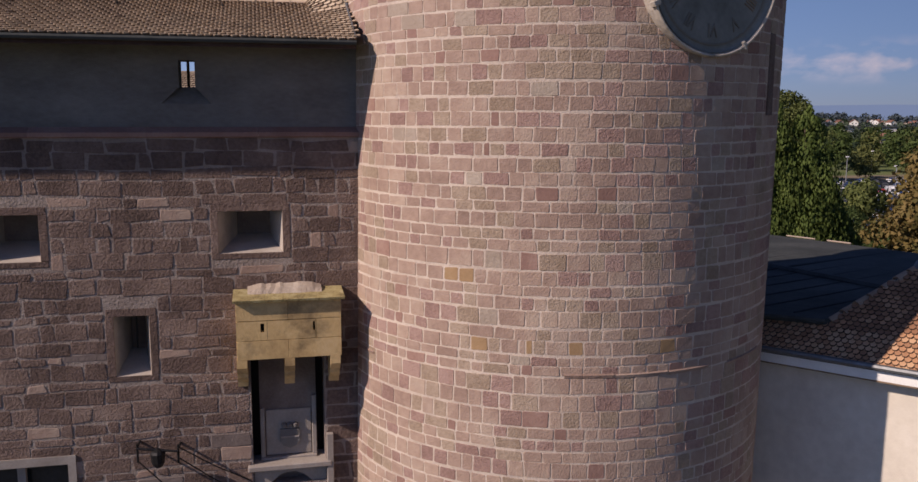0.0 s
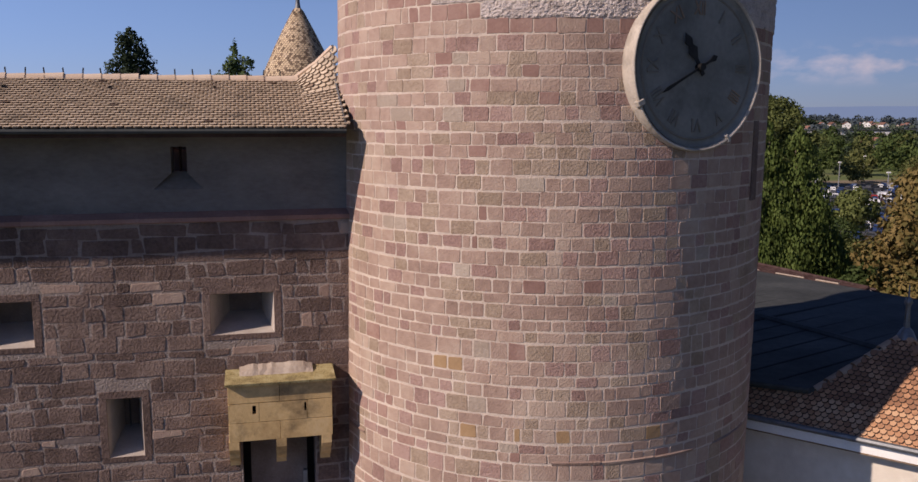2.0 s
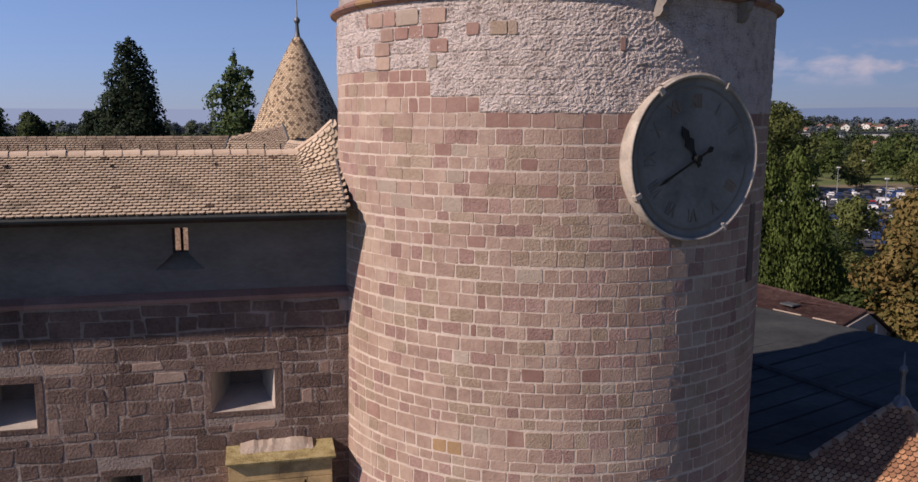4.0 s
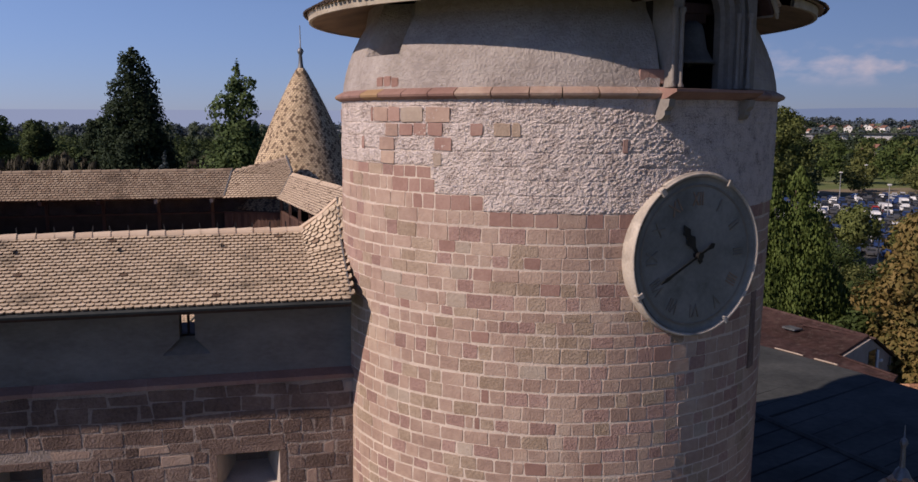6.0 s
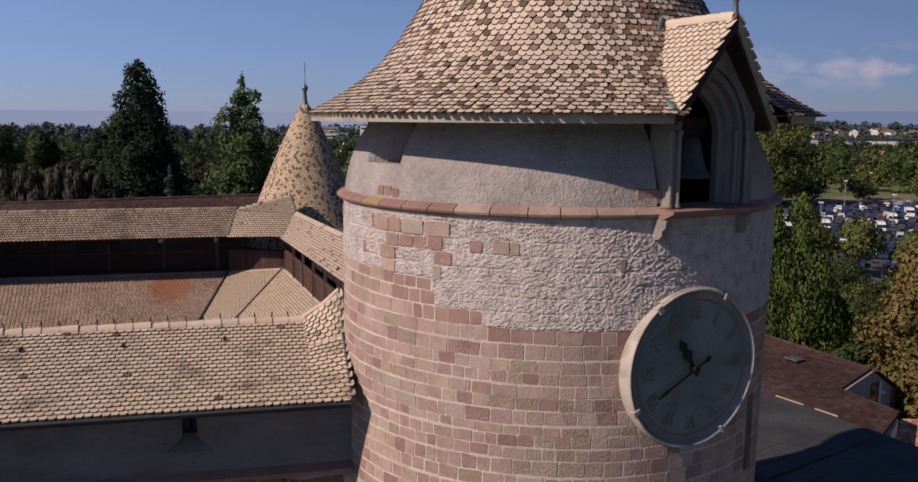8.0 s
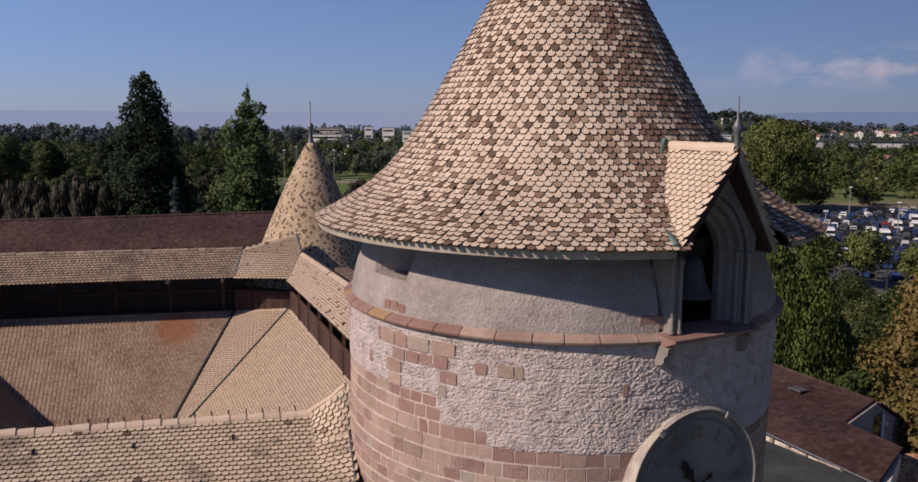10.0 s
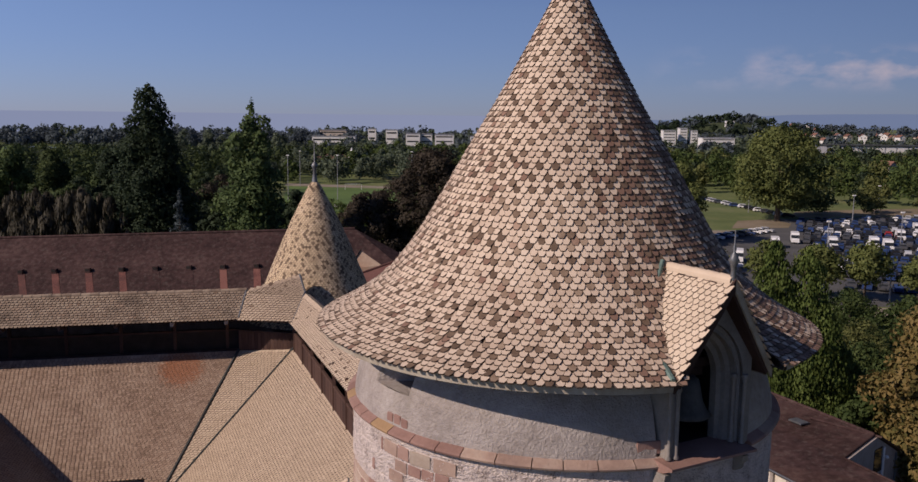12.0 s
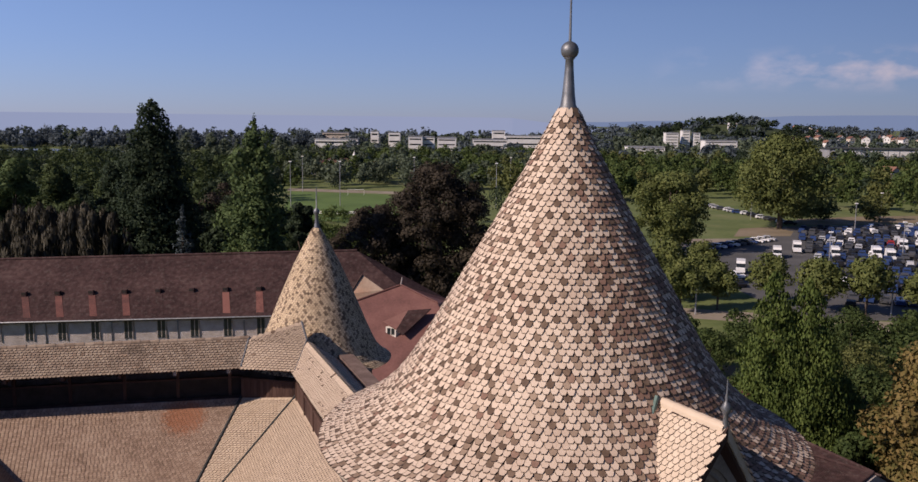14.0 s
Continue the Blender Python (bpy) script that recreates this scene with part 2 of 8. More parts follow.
STONE_PALE = material("pale_sandstone", ((0.25, (0.33, 0.26, 0.205)), (0.6, (0.41, 0.335, 0.27)), (0.85, (0.48, 0.41, 0.34))), scale=2, rough=0.95, bump=0.015, bump_scale=24, piece=0.3)
MORTAR = material("lime_mortar", ((0.25, (0.42, 0.33, 0.275)), (0.5, (0.53, 0.435, 0.36)), (0.8, (0.63, 0.525, 0.44))), scale=2, rough=0.95, bump=0.012, bump_scale=30)
ROUGH = material("weathered_rough_stone", ((0.25, (0.235, 0.183, 0.158)), (0.4, (0.475, 0.392, 0.353)), (0.66, (0.70, 0.605, 0.552))), scale=5.0, rough=0.95, bump=0.06, bump_scale=34, fine=0.6, island=0.2, piece=0.2)
RENDER = material("grey_lime_render", ((0.25, (0.28, 0.242, 0.218)), (0.5, (0.365, 0.32, 0.29)), (0.8, (0.45, 0.40, 0.365))), scale=1.1, rough=0.95, bump=0.04, bump_scale=24, fine=0.35, stain=(0.27, 0.24, 0.2), stain_scale=0.7, stain_amount=0.4)
WALLSTONE = material("dark_red_wall_stone", ((0.2, (0.102, 0.069, 0.058)), (0.45, (0.16, 0.109, 0.091)), (0.65, (0.21, 0.147, 0.122)), (0.9, (0.28, 0.205, 0.17))), scale=2.0, rough=0.92, bump=0.05, bump_scale=26, island=0.36, piece=0.36, fine=0.35)
WALLMORTAR = material("grey_wall_mortar", ((0.25, (0.22, 0.172, 0.15)), (0.5, (0.30, 0.245, 0.215)), (0.8, (0.38, 0.32, 0.285))), scale=2, rough=0.95, bump=0.045, bump_scale=26)
GREYWALL = material("grey_rendered_wall", ((0.25, (0.125, 0.114, 0.105)), (0.5, (0.17, 0.156, 0.145)), (0.8, (0.22, 0.205, 0.19))), scale=0.9, rough=0.95, bump=0.008, bump_scale=25, stretch=(1, 1, 2.2))
FRAME = material("grey_dressed_stone", ((0.25, (0.27, 0.232, 0.205)), (0.6, (0.345, 0.302, 0.268)), (0.85, (0.41, 0.365, 0.33))), scale=2.5, rough=0.9, bump=0.006, bump_scale=30)
SURROUND = material("weathered_stone_surround", ((0.25, (0.15, 0.115, 0.10)), (0.55, (0.205, 0.16, 0.14)), (0.85, (0.265, 0.215, 0.19))), scale=3, rough=0.92, bump=0.012, bump_scale=22)
REVEAL = material("pale_dressed_reveal", ((0.25, (0.36, 0.31, 0.265)), (0.6, (0.45, 0.395, 0.345)), (0.85, (0.52, 0.47, 0.42))), scale=3, rough=0.92, bump=0.008, bump_scale=22)
# dormer stone: shade on the front is put into this darker colour
DORMER_STONE = material("shade_darkened_dormer_stone", ((0.25, (0.17, 0.15, 0.132)), (0.55, (0.235, 0.21, 0.185)), (0.85, (0.30, 0.272, 0.242))), scale=2, rough=0.92, bump=0.008, bump_scale=24)
YELLOW = material("yellow_sandstone", ((0.25, (0.44, 0.29, 0.13)), (0.55, (0.60, 0.42, 0.2)), (0.85, (0.68, 0.51, 0.28))), scale=1.6, rough=0.9, bump=0.006, bump_scale=30, stain=(0.12, 0.085, 0.05), stain_scale=1.3, stain_amount=0.75)
MOSS = material("mossy_stone_top", ((0.25, (0.16, 0.12, 0.06)), (0.5, (0.36, 0.29, 0.13)), (0.8, (0.46, 0.40, 0.24))), scale=5, rough=0.95, bump=0.02, bump_scale=20, fine=0.5)
TILE = material("buff_clay_tile", ((0.05, (0.46, 0.345, 0.255)), (0.3, (0.56, 0.435, 0.325)), (0.6, (0.63, 0.50, 0.38)), (0.95, (0.70, 0.58, 0.45))), scale=1.3, rough=0.85, bump=0.003, bump_scale=60, island=0.4, piece=0.4, fine=0.15, patchy=0.5)
TILE_CREAM = material("cream_clay_tile", ((0.05, (0.45, 0.345, 0.25)), (0.3, (0.55, 0.435, 0.32)), (0.6, (0.62, 0.50, 0.375)), (0.95, (0.70, 0.58, 0.445))), scale=1.3, rough=0.85, bump=0.003, bump_scale=60, island=0.3, piece=0.3, fine=0.15, patchy=0.5)
TILE_DARK = material("dark_brown_clay_tile", ((0.1, (0.12, 0.077, 0.05)), (0.5, (0.21, 0.142, 0.095)), (0.9, (0.345, 0.25, 0.175))), scale=1.3, rough=0.8, bump=0.003, bump_scale=60, island=0.9, piece=0.9, fine=0.3, patchy=0.4)
TILE_RUST = material("rust_stained_clay_tile", ((0.1, (0.22, 0.13, 0.092)), (0.5, (0.325, 0.21, 0.148)), (0.9, (0.44, 0.31, 0.226))), scale=1.3, rough=0.85, bump=0.003, bump_scale=60, island=0.7, piece=0.7)
TILE_SMALL = material("ochre_clay_tile", ((0.05, (0.40, 0.29, 0.18)), (0.4, (0.53, 0.40, 0.255)), (0.7, (0.62, 0.475, 0.31)), (0.95, (0.60, 0.47, 0.33))), scale=1.0, rough=0.85, island=0.5)
TILE_SPOT = material("dark_umber_tile", ((0.1, (0.14, 0.095, 0.062)), (0.9, (0.27, 0.19, 0.125))), scale=1.0, rough=0.85, island=0.5)
TILE_RIM = material("buff_tile_edge", ((0.2, (0.15, 0.108, 0.078)), (0.8, (0.30, 0.225, 0.16))), scale=3, rough=0.95)
TILE_EDGE = material("dark_tile_edge", ((0.2, (0.055, 0.038, 0.029)), (0.8, (0.105, 0.073, 0.055))), scale=3, rough=0.95)
TILE_OLD = material("weathered_brown_tile", ((0.05, (0.18, 0.12, 0.085)), (0.35, (0.305, 0.21, 0.148)), (0.6, (0.39, 0.285, 0.205)), (0.95, (0.47, 0.365, 0.27))), scale=0.6, rough=0.85, bump=0.004, bump_scale=60, island=0.25, piece=0.25,
                    stain=(0.42, 0.17, 0.08), stain_scale=0.33, stain_amount=0.45)
TILE_YARD = material("reddish_brown_tile_with_orange_lichen", ((0.05, (0.21, 0.14, 0.10)), (0.35, (0.33, 0.228, 0.163)), (0.6, (0.415, 0.298, 0.216)), (0.95, (0.50, 0.375, 0.278))), scale=0.7, rough=0.9, bump=0.004, bump_scale=60, island=0.4)
TILE_NEAR = material("mossy_buff_tile", ((0.05, (0.31, 0.235, 0.163)), (0.3, (0.45, 0.352, 0.252)), (0.55, (0.54, 0.432, 0.312)), (0.95, (0.63, 0.515, 0.384))), scale=0.9, rough=0.85, bump=0.004, bump_scale=60, island=0.4, piece=0.4, patchy=0.6, stain=(0.10, 0.085, 0.06), stain_scale=1.3, stain_amount=0.85)
TILE_HIP = material("plain_tan_tile", ((0.05, (0.33, 0.245, 0.172)), (0.35, (0.43, 0.33, 0.236)), (0.6, (0.505, 0.392, 0.283)), (0.95, (0.58, 0.46, 0.34))), scale=0.9, rough=0.85, bump=0.004, bump_scale=60, island=0.3, piece=0.3, patchy=0.3)
TILE_GALLERY = material("stained_gallery_tile", ((0.05, (0.165, 0.118, 0.084)), (0.35, (0.27, 0.20, 0.142)), (0.6, (0.345, 0.265, 0.19)), (0.95, (0.43, 0.342, 0.25))), scale=0.7, rough=0.85, bump=0.004, bump_scale=60, island=0.4, piece=0.4, patchy=0.6, stain=(0.10, 0.075, 0.055), stain_scale=0.8, stain_amount=0.9)
TILE_BROWN = material("dark_brown_tile", ((0.2, (0.034, 0.02, 0.019)), (0.5, (0.056, 0.032, 0.03)), (0.8, (0.085, 0.052, 0.047))), scale=0.25, rough=0.95, spec=0.1, bump=0.02, bump_scale=7, fine=0.6, island=0.4, stain=(0.14, 0.115, 0.10), stain_scale=3.0, stain_amount=0.35)
TILE_RED = material("red_tile", ((0.2, (0.13, 0.06, 0.05)), (0.5, (0.185, 0.085, 0.07)), (0.8, (0.24, 0.12, 0.095))), scale=0.6, rough=0.8, bump=0.02, bump_scale=9, island=0.4, piece=0.4)
TILE_STRIP = material("newer_red_tile", ((0.2, (0.08, 0.036, 0.03)), (0.5, (0.135, 0.052, 0.042)), (0.8, (0.20, 0.085, 0.066))), scale=1.1, rough=0.85, bump=0.02, bump_scale=9, fine=0.5, piece=0.9)
TILE_ORANGE = material("orange_clay_tile", ((0.1, (0.30, 0.15, 0.085)), (0.5, (0.52, 0.275, 0.15)), (0.85, (0.60, 0.37, 0.22))), scale=0.9, rough=0.8, bump=0.004, bump_scale=50, island=0.8, piece=0.8)
SLATE = material("dark_roofing_felt", ((0.2, (0.035, 0.038, 0.038)), (0.5, (0.058, 0.062, 0.061)), (0.8, (0.088, 0.092, 0.088))), scale=0.6, spec=0.1, rough=0.95, bump=0.004, bump_scale=20)
LEAD = material("grey_lead", ((0.25, (0.12, 0.125, 0.13)), (0.6, (0.19, 0.195, 0.2)), (0.9, (0.26, 0.26, 0.26))), scale=4, rough=0.5, metal=0.6, bump=0.003)
COPPER = material("green_copper", ((0.25, (0.09, 0.14, 0.12)), (0.6, (0.15, 0.22, 0.19)), (0.9, (0.22, 0.3, 0.26))), scale=4, rough=0.6, metal=0.3)
WOOD = material("dark_brown_wood", ((0.2, (0.028, 0.014, 0.011)), (0.5, (0.052, 0.026, 0.02)), (0.85, (0.09, 0.05, 0.038))), scale=2, rough=0.75, bump=0.006, bump_scale=18, stretch=(1, 1, 0.15), island=0.4, piece=0.5)
BOARD = material("weathered_eave_board", ((0.2, (0.24, 0.2, 0.15)), (0.5, (0.36, 0.31, 0.24)), (0.85, (0.46, 0.41, 0.33))), scale=2, rough=0.85, bump=0.004, bump_scale=25, piece=0.3)
SOFFIT = material("brown_soffit_board", ((0.2, (0.13, 0.085, 0.055)), (0.5, (0.2, 0.135, 0.085)), (0.85, (0.28, 0.2, 0.13))), scale=2, rough=0.85, bump=0.004, bump_scale=25)
SOFFIT_GREY = material("weathered_grey_plank", ((0.2, (0.16, 0.14, 0.125)), (0.5, (0.23, 0.205, 0.18)), (0.85, (0.3, 0.27, 0.24))), scale=2, rough=0.85, bump=0.004, bump_scale=25, piece=0.5)
IRON = material("black_iron", ((0.3, (0.015, 0.015, 0.017)), (0.7, (0.035, 0.033, 0.033))), scale=6, rough=0.5, metal=0.6)
DIAL = material("painted_clock_dial", ((0.25, (0.15, 0.148, 0.133)), (0.55, (0.20, 0.196, 0.177)), (0.85, (0.26, 0.25, 0.226))), scale=1.4, rough=0.7, bump=0.004, bump_scale=12, stain=(0.105, 0.104, 0.092), stain_scale=1.7, stain_amount=0.7)
RIM = material("weathered_stone_rim", ((0.25, (0.36, 0.31, 0.255)), (0.55, (0.48, 0.42, 0.35)), (0.85, (0.57, 0.51, 0.44))), scale=3, rough=0.9, bump=0.012, bump_scale=14, stain=(0.14, 0.12, 0.10), stain_scale=2.2, stain_amount=0.6)
GILT = material("faded_gilt_numeral", ((0.3, (0.19, 0.135, 0.10)), (0.7, (0.30, 0.205, 0.14))), scale=5, rough=0.6)
WORN = material("worn_off_numeral", ((0.3, (0.15, 0.135, 0.115)), (0.7, (0.21, 0.185, 0.15))), scale=5, rough=0.7)
BRONZE = material("dull_grey_bronze", ((0.25, (0.06, 0.06, 0.06)), (0.7, (0.11, 0.11, 0.107))), scale=4, rough=0.7, metal=0.2)
WHITE = material("cream_plaster", ((0.25, (0.56, 0.50, 0.42)), (0.55, (0.66, 0.60, 0.51)), (0.85, (0.74, 0.68, 0.6))), scale=0.7, rough=0.9, bump=0.004, bump_scale=20, stain=(0.42, 0.36, 0.3), stain_scale=0.8, stain_amount=0.35)
PAINT = material("white_painted_wood", ((0.3, (0.7, 0.69, 0.66)), (0.8, (0.82, 0.81, 0.78))), scale=3, rough=0.6)
GLASS = material("dark_window_glass", ((0.3, (0.015, 0.018, 0.02)), (0.8, (0.03, 0.034, 0.038))), scale=2, rough=0.12, spec=0.5)
TYRE = material("black_tyre", ((0.3, (0.012, 0.012, 0.012)), (0.8, (0.025, 0.025, 0.025))), scale=4, rough=0.8)
# near-black colour that stands in for shade inside openings
SHADE_BLACK = material("painted_inner_shade", ((0.3, (0.02, 0.016, 0.014)), (0.8, (0.04, 0.032, 0.028))), scale=2, rough=0.9)
BARK = material("grey_brown_bark", ((0.2, (0.06, 0.045, 0.035)), (0.6, (0.11, 0.085, 0.065)), (0.9, (0.16, 0.13, 0.1))), scale=2, rough=0.9, bump=0.03, bump_scale=8)

# ---------------------------------------------------------------- the plan
AX, AY = 1.85, 15.72                       # the clock tower's axis
WALL_TURN = math.atan(0.2243)              # the curtain wall's bearing
WA = Matrix.Translation((0, 14.48, 0)) @ Matrix.Rotation(WALL_TURN, 4, "Z")   # x along the wall to the tower, y into the castle


def wp(s, d, z):
    return WA @ Vector((s, d, z))

# ---------------------------------------------------------------- pieces of masonry and roofing
def block_arrays(w, h, depth, seed, rough=0.012, inset=0.014):
    """A hewn stone with worn corners: x along the course, z up, its face towards -y; back at y 0. Returns corners and triangles."""
    r = np.random.default_rng(seed)
    base = []
    for sx, sz in ((-1, -1), (1, -1), (1, 1), (-1, 1)):
        x, z = sx * w / 2 + r.uniform(-rough, rough), sz * h / 2 + r.uniform(-rough, rough)
        c = min(r.uniform(0.004, 0.026), 0.2 * w, 0.2 * h)
        cut = [(x - sx * c, 0.0, z), (x, 0.0, z - sz * c)]
        base += cut if sx * sz < 0 else cut[::-1]
    base = [base[i] for i in (1, 2, 3, 4, 5, 6, 7, 0)]
    top = [(x * (1 - inset / w * 2), -depth - r.uniform(0, 0.003), z * (1 - inset / h * 2)) for x, _, z in base]
    V = np.array(base + top)
    F = []
    for i in range(8):
        k = (i + 1) % 8
        F += [(i, k, 8 + k), (i, 8 + k, 8 + i)]
    F += [(8, 8 + i, 9 + i) for i in range(1, 7)]
    return V, np.array(F)


def join_pieces(items):
    """One pair of arrays from many (corners, triangles, matrix)."""
    Vs, Fs, n = [], [], 0
    for V, F, m in items:
        M = np.array(m)
        Vs.append(V @ M[:3, :3].T + M[:3, 3])
        Fs.append(F + n)
        n += len(V)
    return np.concatenate(Vs), np.concatenate(Fs)


def tile_arrays(w, length, thick=0.026, lift=0.045, point=0.5, clip=None, rim_width=0.007):
    """A plain tile with a clipped six-sided foot and a separate rim: x across, y down the slope from 0 to length, z out
    of the roof.
    """
    h, c = w / 2, clip or 0.30 * length
    p, q = length - c, h * (1 - point)
    flat = [(-h, 0), (h, 0), (h, p), (q, length), (-q, length), (-h, p), (h - rim_width, p - rim_width * 0.4), (q - rim_width * 0.4, length - rim_width), (-q + rim_width * 0.4, length - rim_width), (-h + rim_width, p - rim_width * 0.4)]
    V = [(x, y, lift * y / length) for x, y in flat]
    V = np.array(V + [(x, y, z - thick) for x, y, z in V[2:6]])
    F = [(0, 9, 6), (0, 6, 1), (9, 8, 7), (9, 7, 6), (1, 6, 2), (0, 5, 9), (6, 7, 3), (6, 3, 2), (7, 8, 4), (7, 4, 3), (8, 9, 5), (8, 5, 4)]
    for a, b in ((2, 3), (3, 4), (4, 5)):
        F += [(a, b, b + 8), (a, b + 8, a + 8)]
    return V, np.array(F)


TILE_FACES = [0] * 4 + [1] * 14                      # weathered top, darker rim and edges


def tile_mesh(name, items, mat):
    """One mesh of a tile, or of many: clay on top, a darker tone on rim and edges."""
    V, F = join_pieces(items)
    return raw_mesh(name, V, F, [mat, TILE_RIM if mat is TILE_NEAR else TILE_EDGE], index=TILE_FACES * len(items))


def frame_of(u, v, o, sx=1.0, sy=1.0):
    """The matrix with x along u, y along v (made square to u), at o."""
    u = Vector(u).normalized()
    v = Vector(v)
    v = (v - u * v.dot(u)).normalized()
    n = u.cross(v)
    if n.z < 0:
        n = -n
    m = Matrix((u * sx, v * sy, n)).transposed().to_4x4()
    m.translation = o
    return m


def tile_matrices(low_a, low_b, up_b, up_a, wide, rise, seed=1):
    """Places for tiles on the four-cornered roof face, course by course from its foot; odd courses are shifted by half a tile."""
    A, B, C, D = (Vector(p) for p in (low_a, low_b, up_b, up_a))
    r = np.random.default_rng(seed)
    n = max(1, int(round(max((D - A).length, (C - B).length) / rise)))
    out = []
    for i in range(n):
        f0, f1 = i / n, (i + 1) / n
        p, q = A.lerp(D, f1), B.lerp(C, f1)
        p0, q0 = A.lerp(D, f0), B.lerp(C, f0)
        k = max(1, int((q0 - p0).length / wide))
        for c in range(k + (i % 2)):
            g = (c + (0.0 if i % 2 else 0.5)) / k
            top, foot = p.lerp(q, g), p0.lerp(q0, g)
            m = frame_of(q0 - p0, foot - top, top, (q0 - p0).length / k / wide * r.uniform(0.95, 1.0), r.uniform(0.97, 1.03))
            out.append(m @ Matrix.Rotation(r.normal(0, 0.012), 4, "Z") @ Matrix.Translation((0, 0, 0.012 + r.uniform(0, 0.006))))
    return out


def tiled_face(parent, corners, mat, wide=0.19, rise=0.15, seed=1, singles=0, deck=True, dark=0.0, thick=0.02, lift=0.034):
    """A roof face: a thin deck, and its tiles; the first `singles` of them as objects of their own."""
    if deck:
        c = [Vector(q) for q in corners]
        nrm = (c[1] - c[0]).cross(c[3] - c[0]) + (c[2] - c[1]).cross(c[3] - c[1])
        nrm = nrm.normalized() * (-1 if nrm.z < 0 else 1)
        part("roof_deck", plane_patch([q - nrm * 0.07 for q in c], 0.06), WOOD, parent)
    ms = tile_matrices(*corners, wide, rise, seed)
    V, F = tile_arrays(wide, rise * 1.75, thick, lift, 0.46, rise * 0.5)
    if singles:
        me = tile_mesh("tile", [(V, F, Matrix.Identity(4))], mat)
        step = max(1, len(ms) // singles)
        own = set(range(0, len(ms), step))
        for i in sorted(own)[:singles]:
            piece("tile", me, parent, m=ms[i])
        ms = [m for i, m in enumerate(ms) if i not in own or i // step >= singles]
    pick = np.random.default_rng(seed + 500).random(len(ms)) < dark
    for flag, mt in ((False, mat), (True, TILE_DARK)):
        items = [(V, F, m) for m, p in zip(ms, pick) if p == flag]
        if items:
            tagged(piece("tiles", tile_mesh("tiles", items, mt), parent), kind="stuff")


TW = Matrix.Translation((AX, AY, 0))


def at_tower(az, r, z):
    """Pose on the tower: x to the right along the wall, -y outwards."""
    a = radians(az)
    return Matrix.Translation((r * math.sin(a) + lean(z), -r * math.cos(a), z)) @ Matrix.Rotation(a, 4, "Z")


def lean(z):
    """How far the old shaft stands out of plumb at this height."""
    return -0.0165 * max(0.0, 26.2 - z)


def leaning(bm):
    for v in bm.verts:
        v.co.x += lean(v.co.z)
    return bm


# ---------------------------------------------------------------- the clock tower
CAZ, CLOCK_Z = 27.0, 23.925                  # bearing and height of the clock
tower = thing("clock_tower", "round pink sandstone clock tower with a conical tiled roof", "tower", TW)
part("wall_core", leaning(lathe([(3.4, -0.2), (3.9935, -0.2), (3.9935, 26.2), (3.4, 26.3)], 128)), MORTAR, tower, "lime mortar core")

# bed joints of the shaft, from the gate's height to the cornice
COURSES = [12.6, 12.84, 13.05, 13.29, 13.5, 13.74, 13.95, 14.2, 14.42, 14.66, 14.87, 15.1, 15.33, 15.55, 15.74, 15.95, 16.16, 16.43, 16.61, 16.79, 16.98, 17.26, 17.53, 17.81, 17.98, 18.14, 18.38, 18.57, 18.84, 19.05, 19.22, 19.46, 19.74, 19.92, 20.10, 20.34, 20.51, 20.73, 20.94,
           21.17, 21.38, 21.61, 21.84, 22.07, 22.30, 22.55, 22.75, 22.95, 23.11, 23.34, 23.55, 23.75, 23.94, 24.14, 24.38, 24.61, 24.86, 25.09, 25.28, 25.50, 25.72, 25.93, 26.18]
O_, P_, D_, N_, T_ = STONE_OCHRE, STONE_PALE, STONE_RED, STONE, STONE_TAN
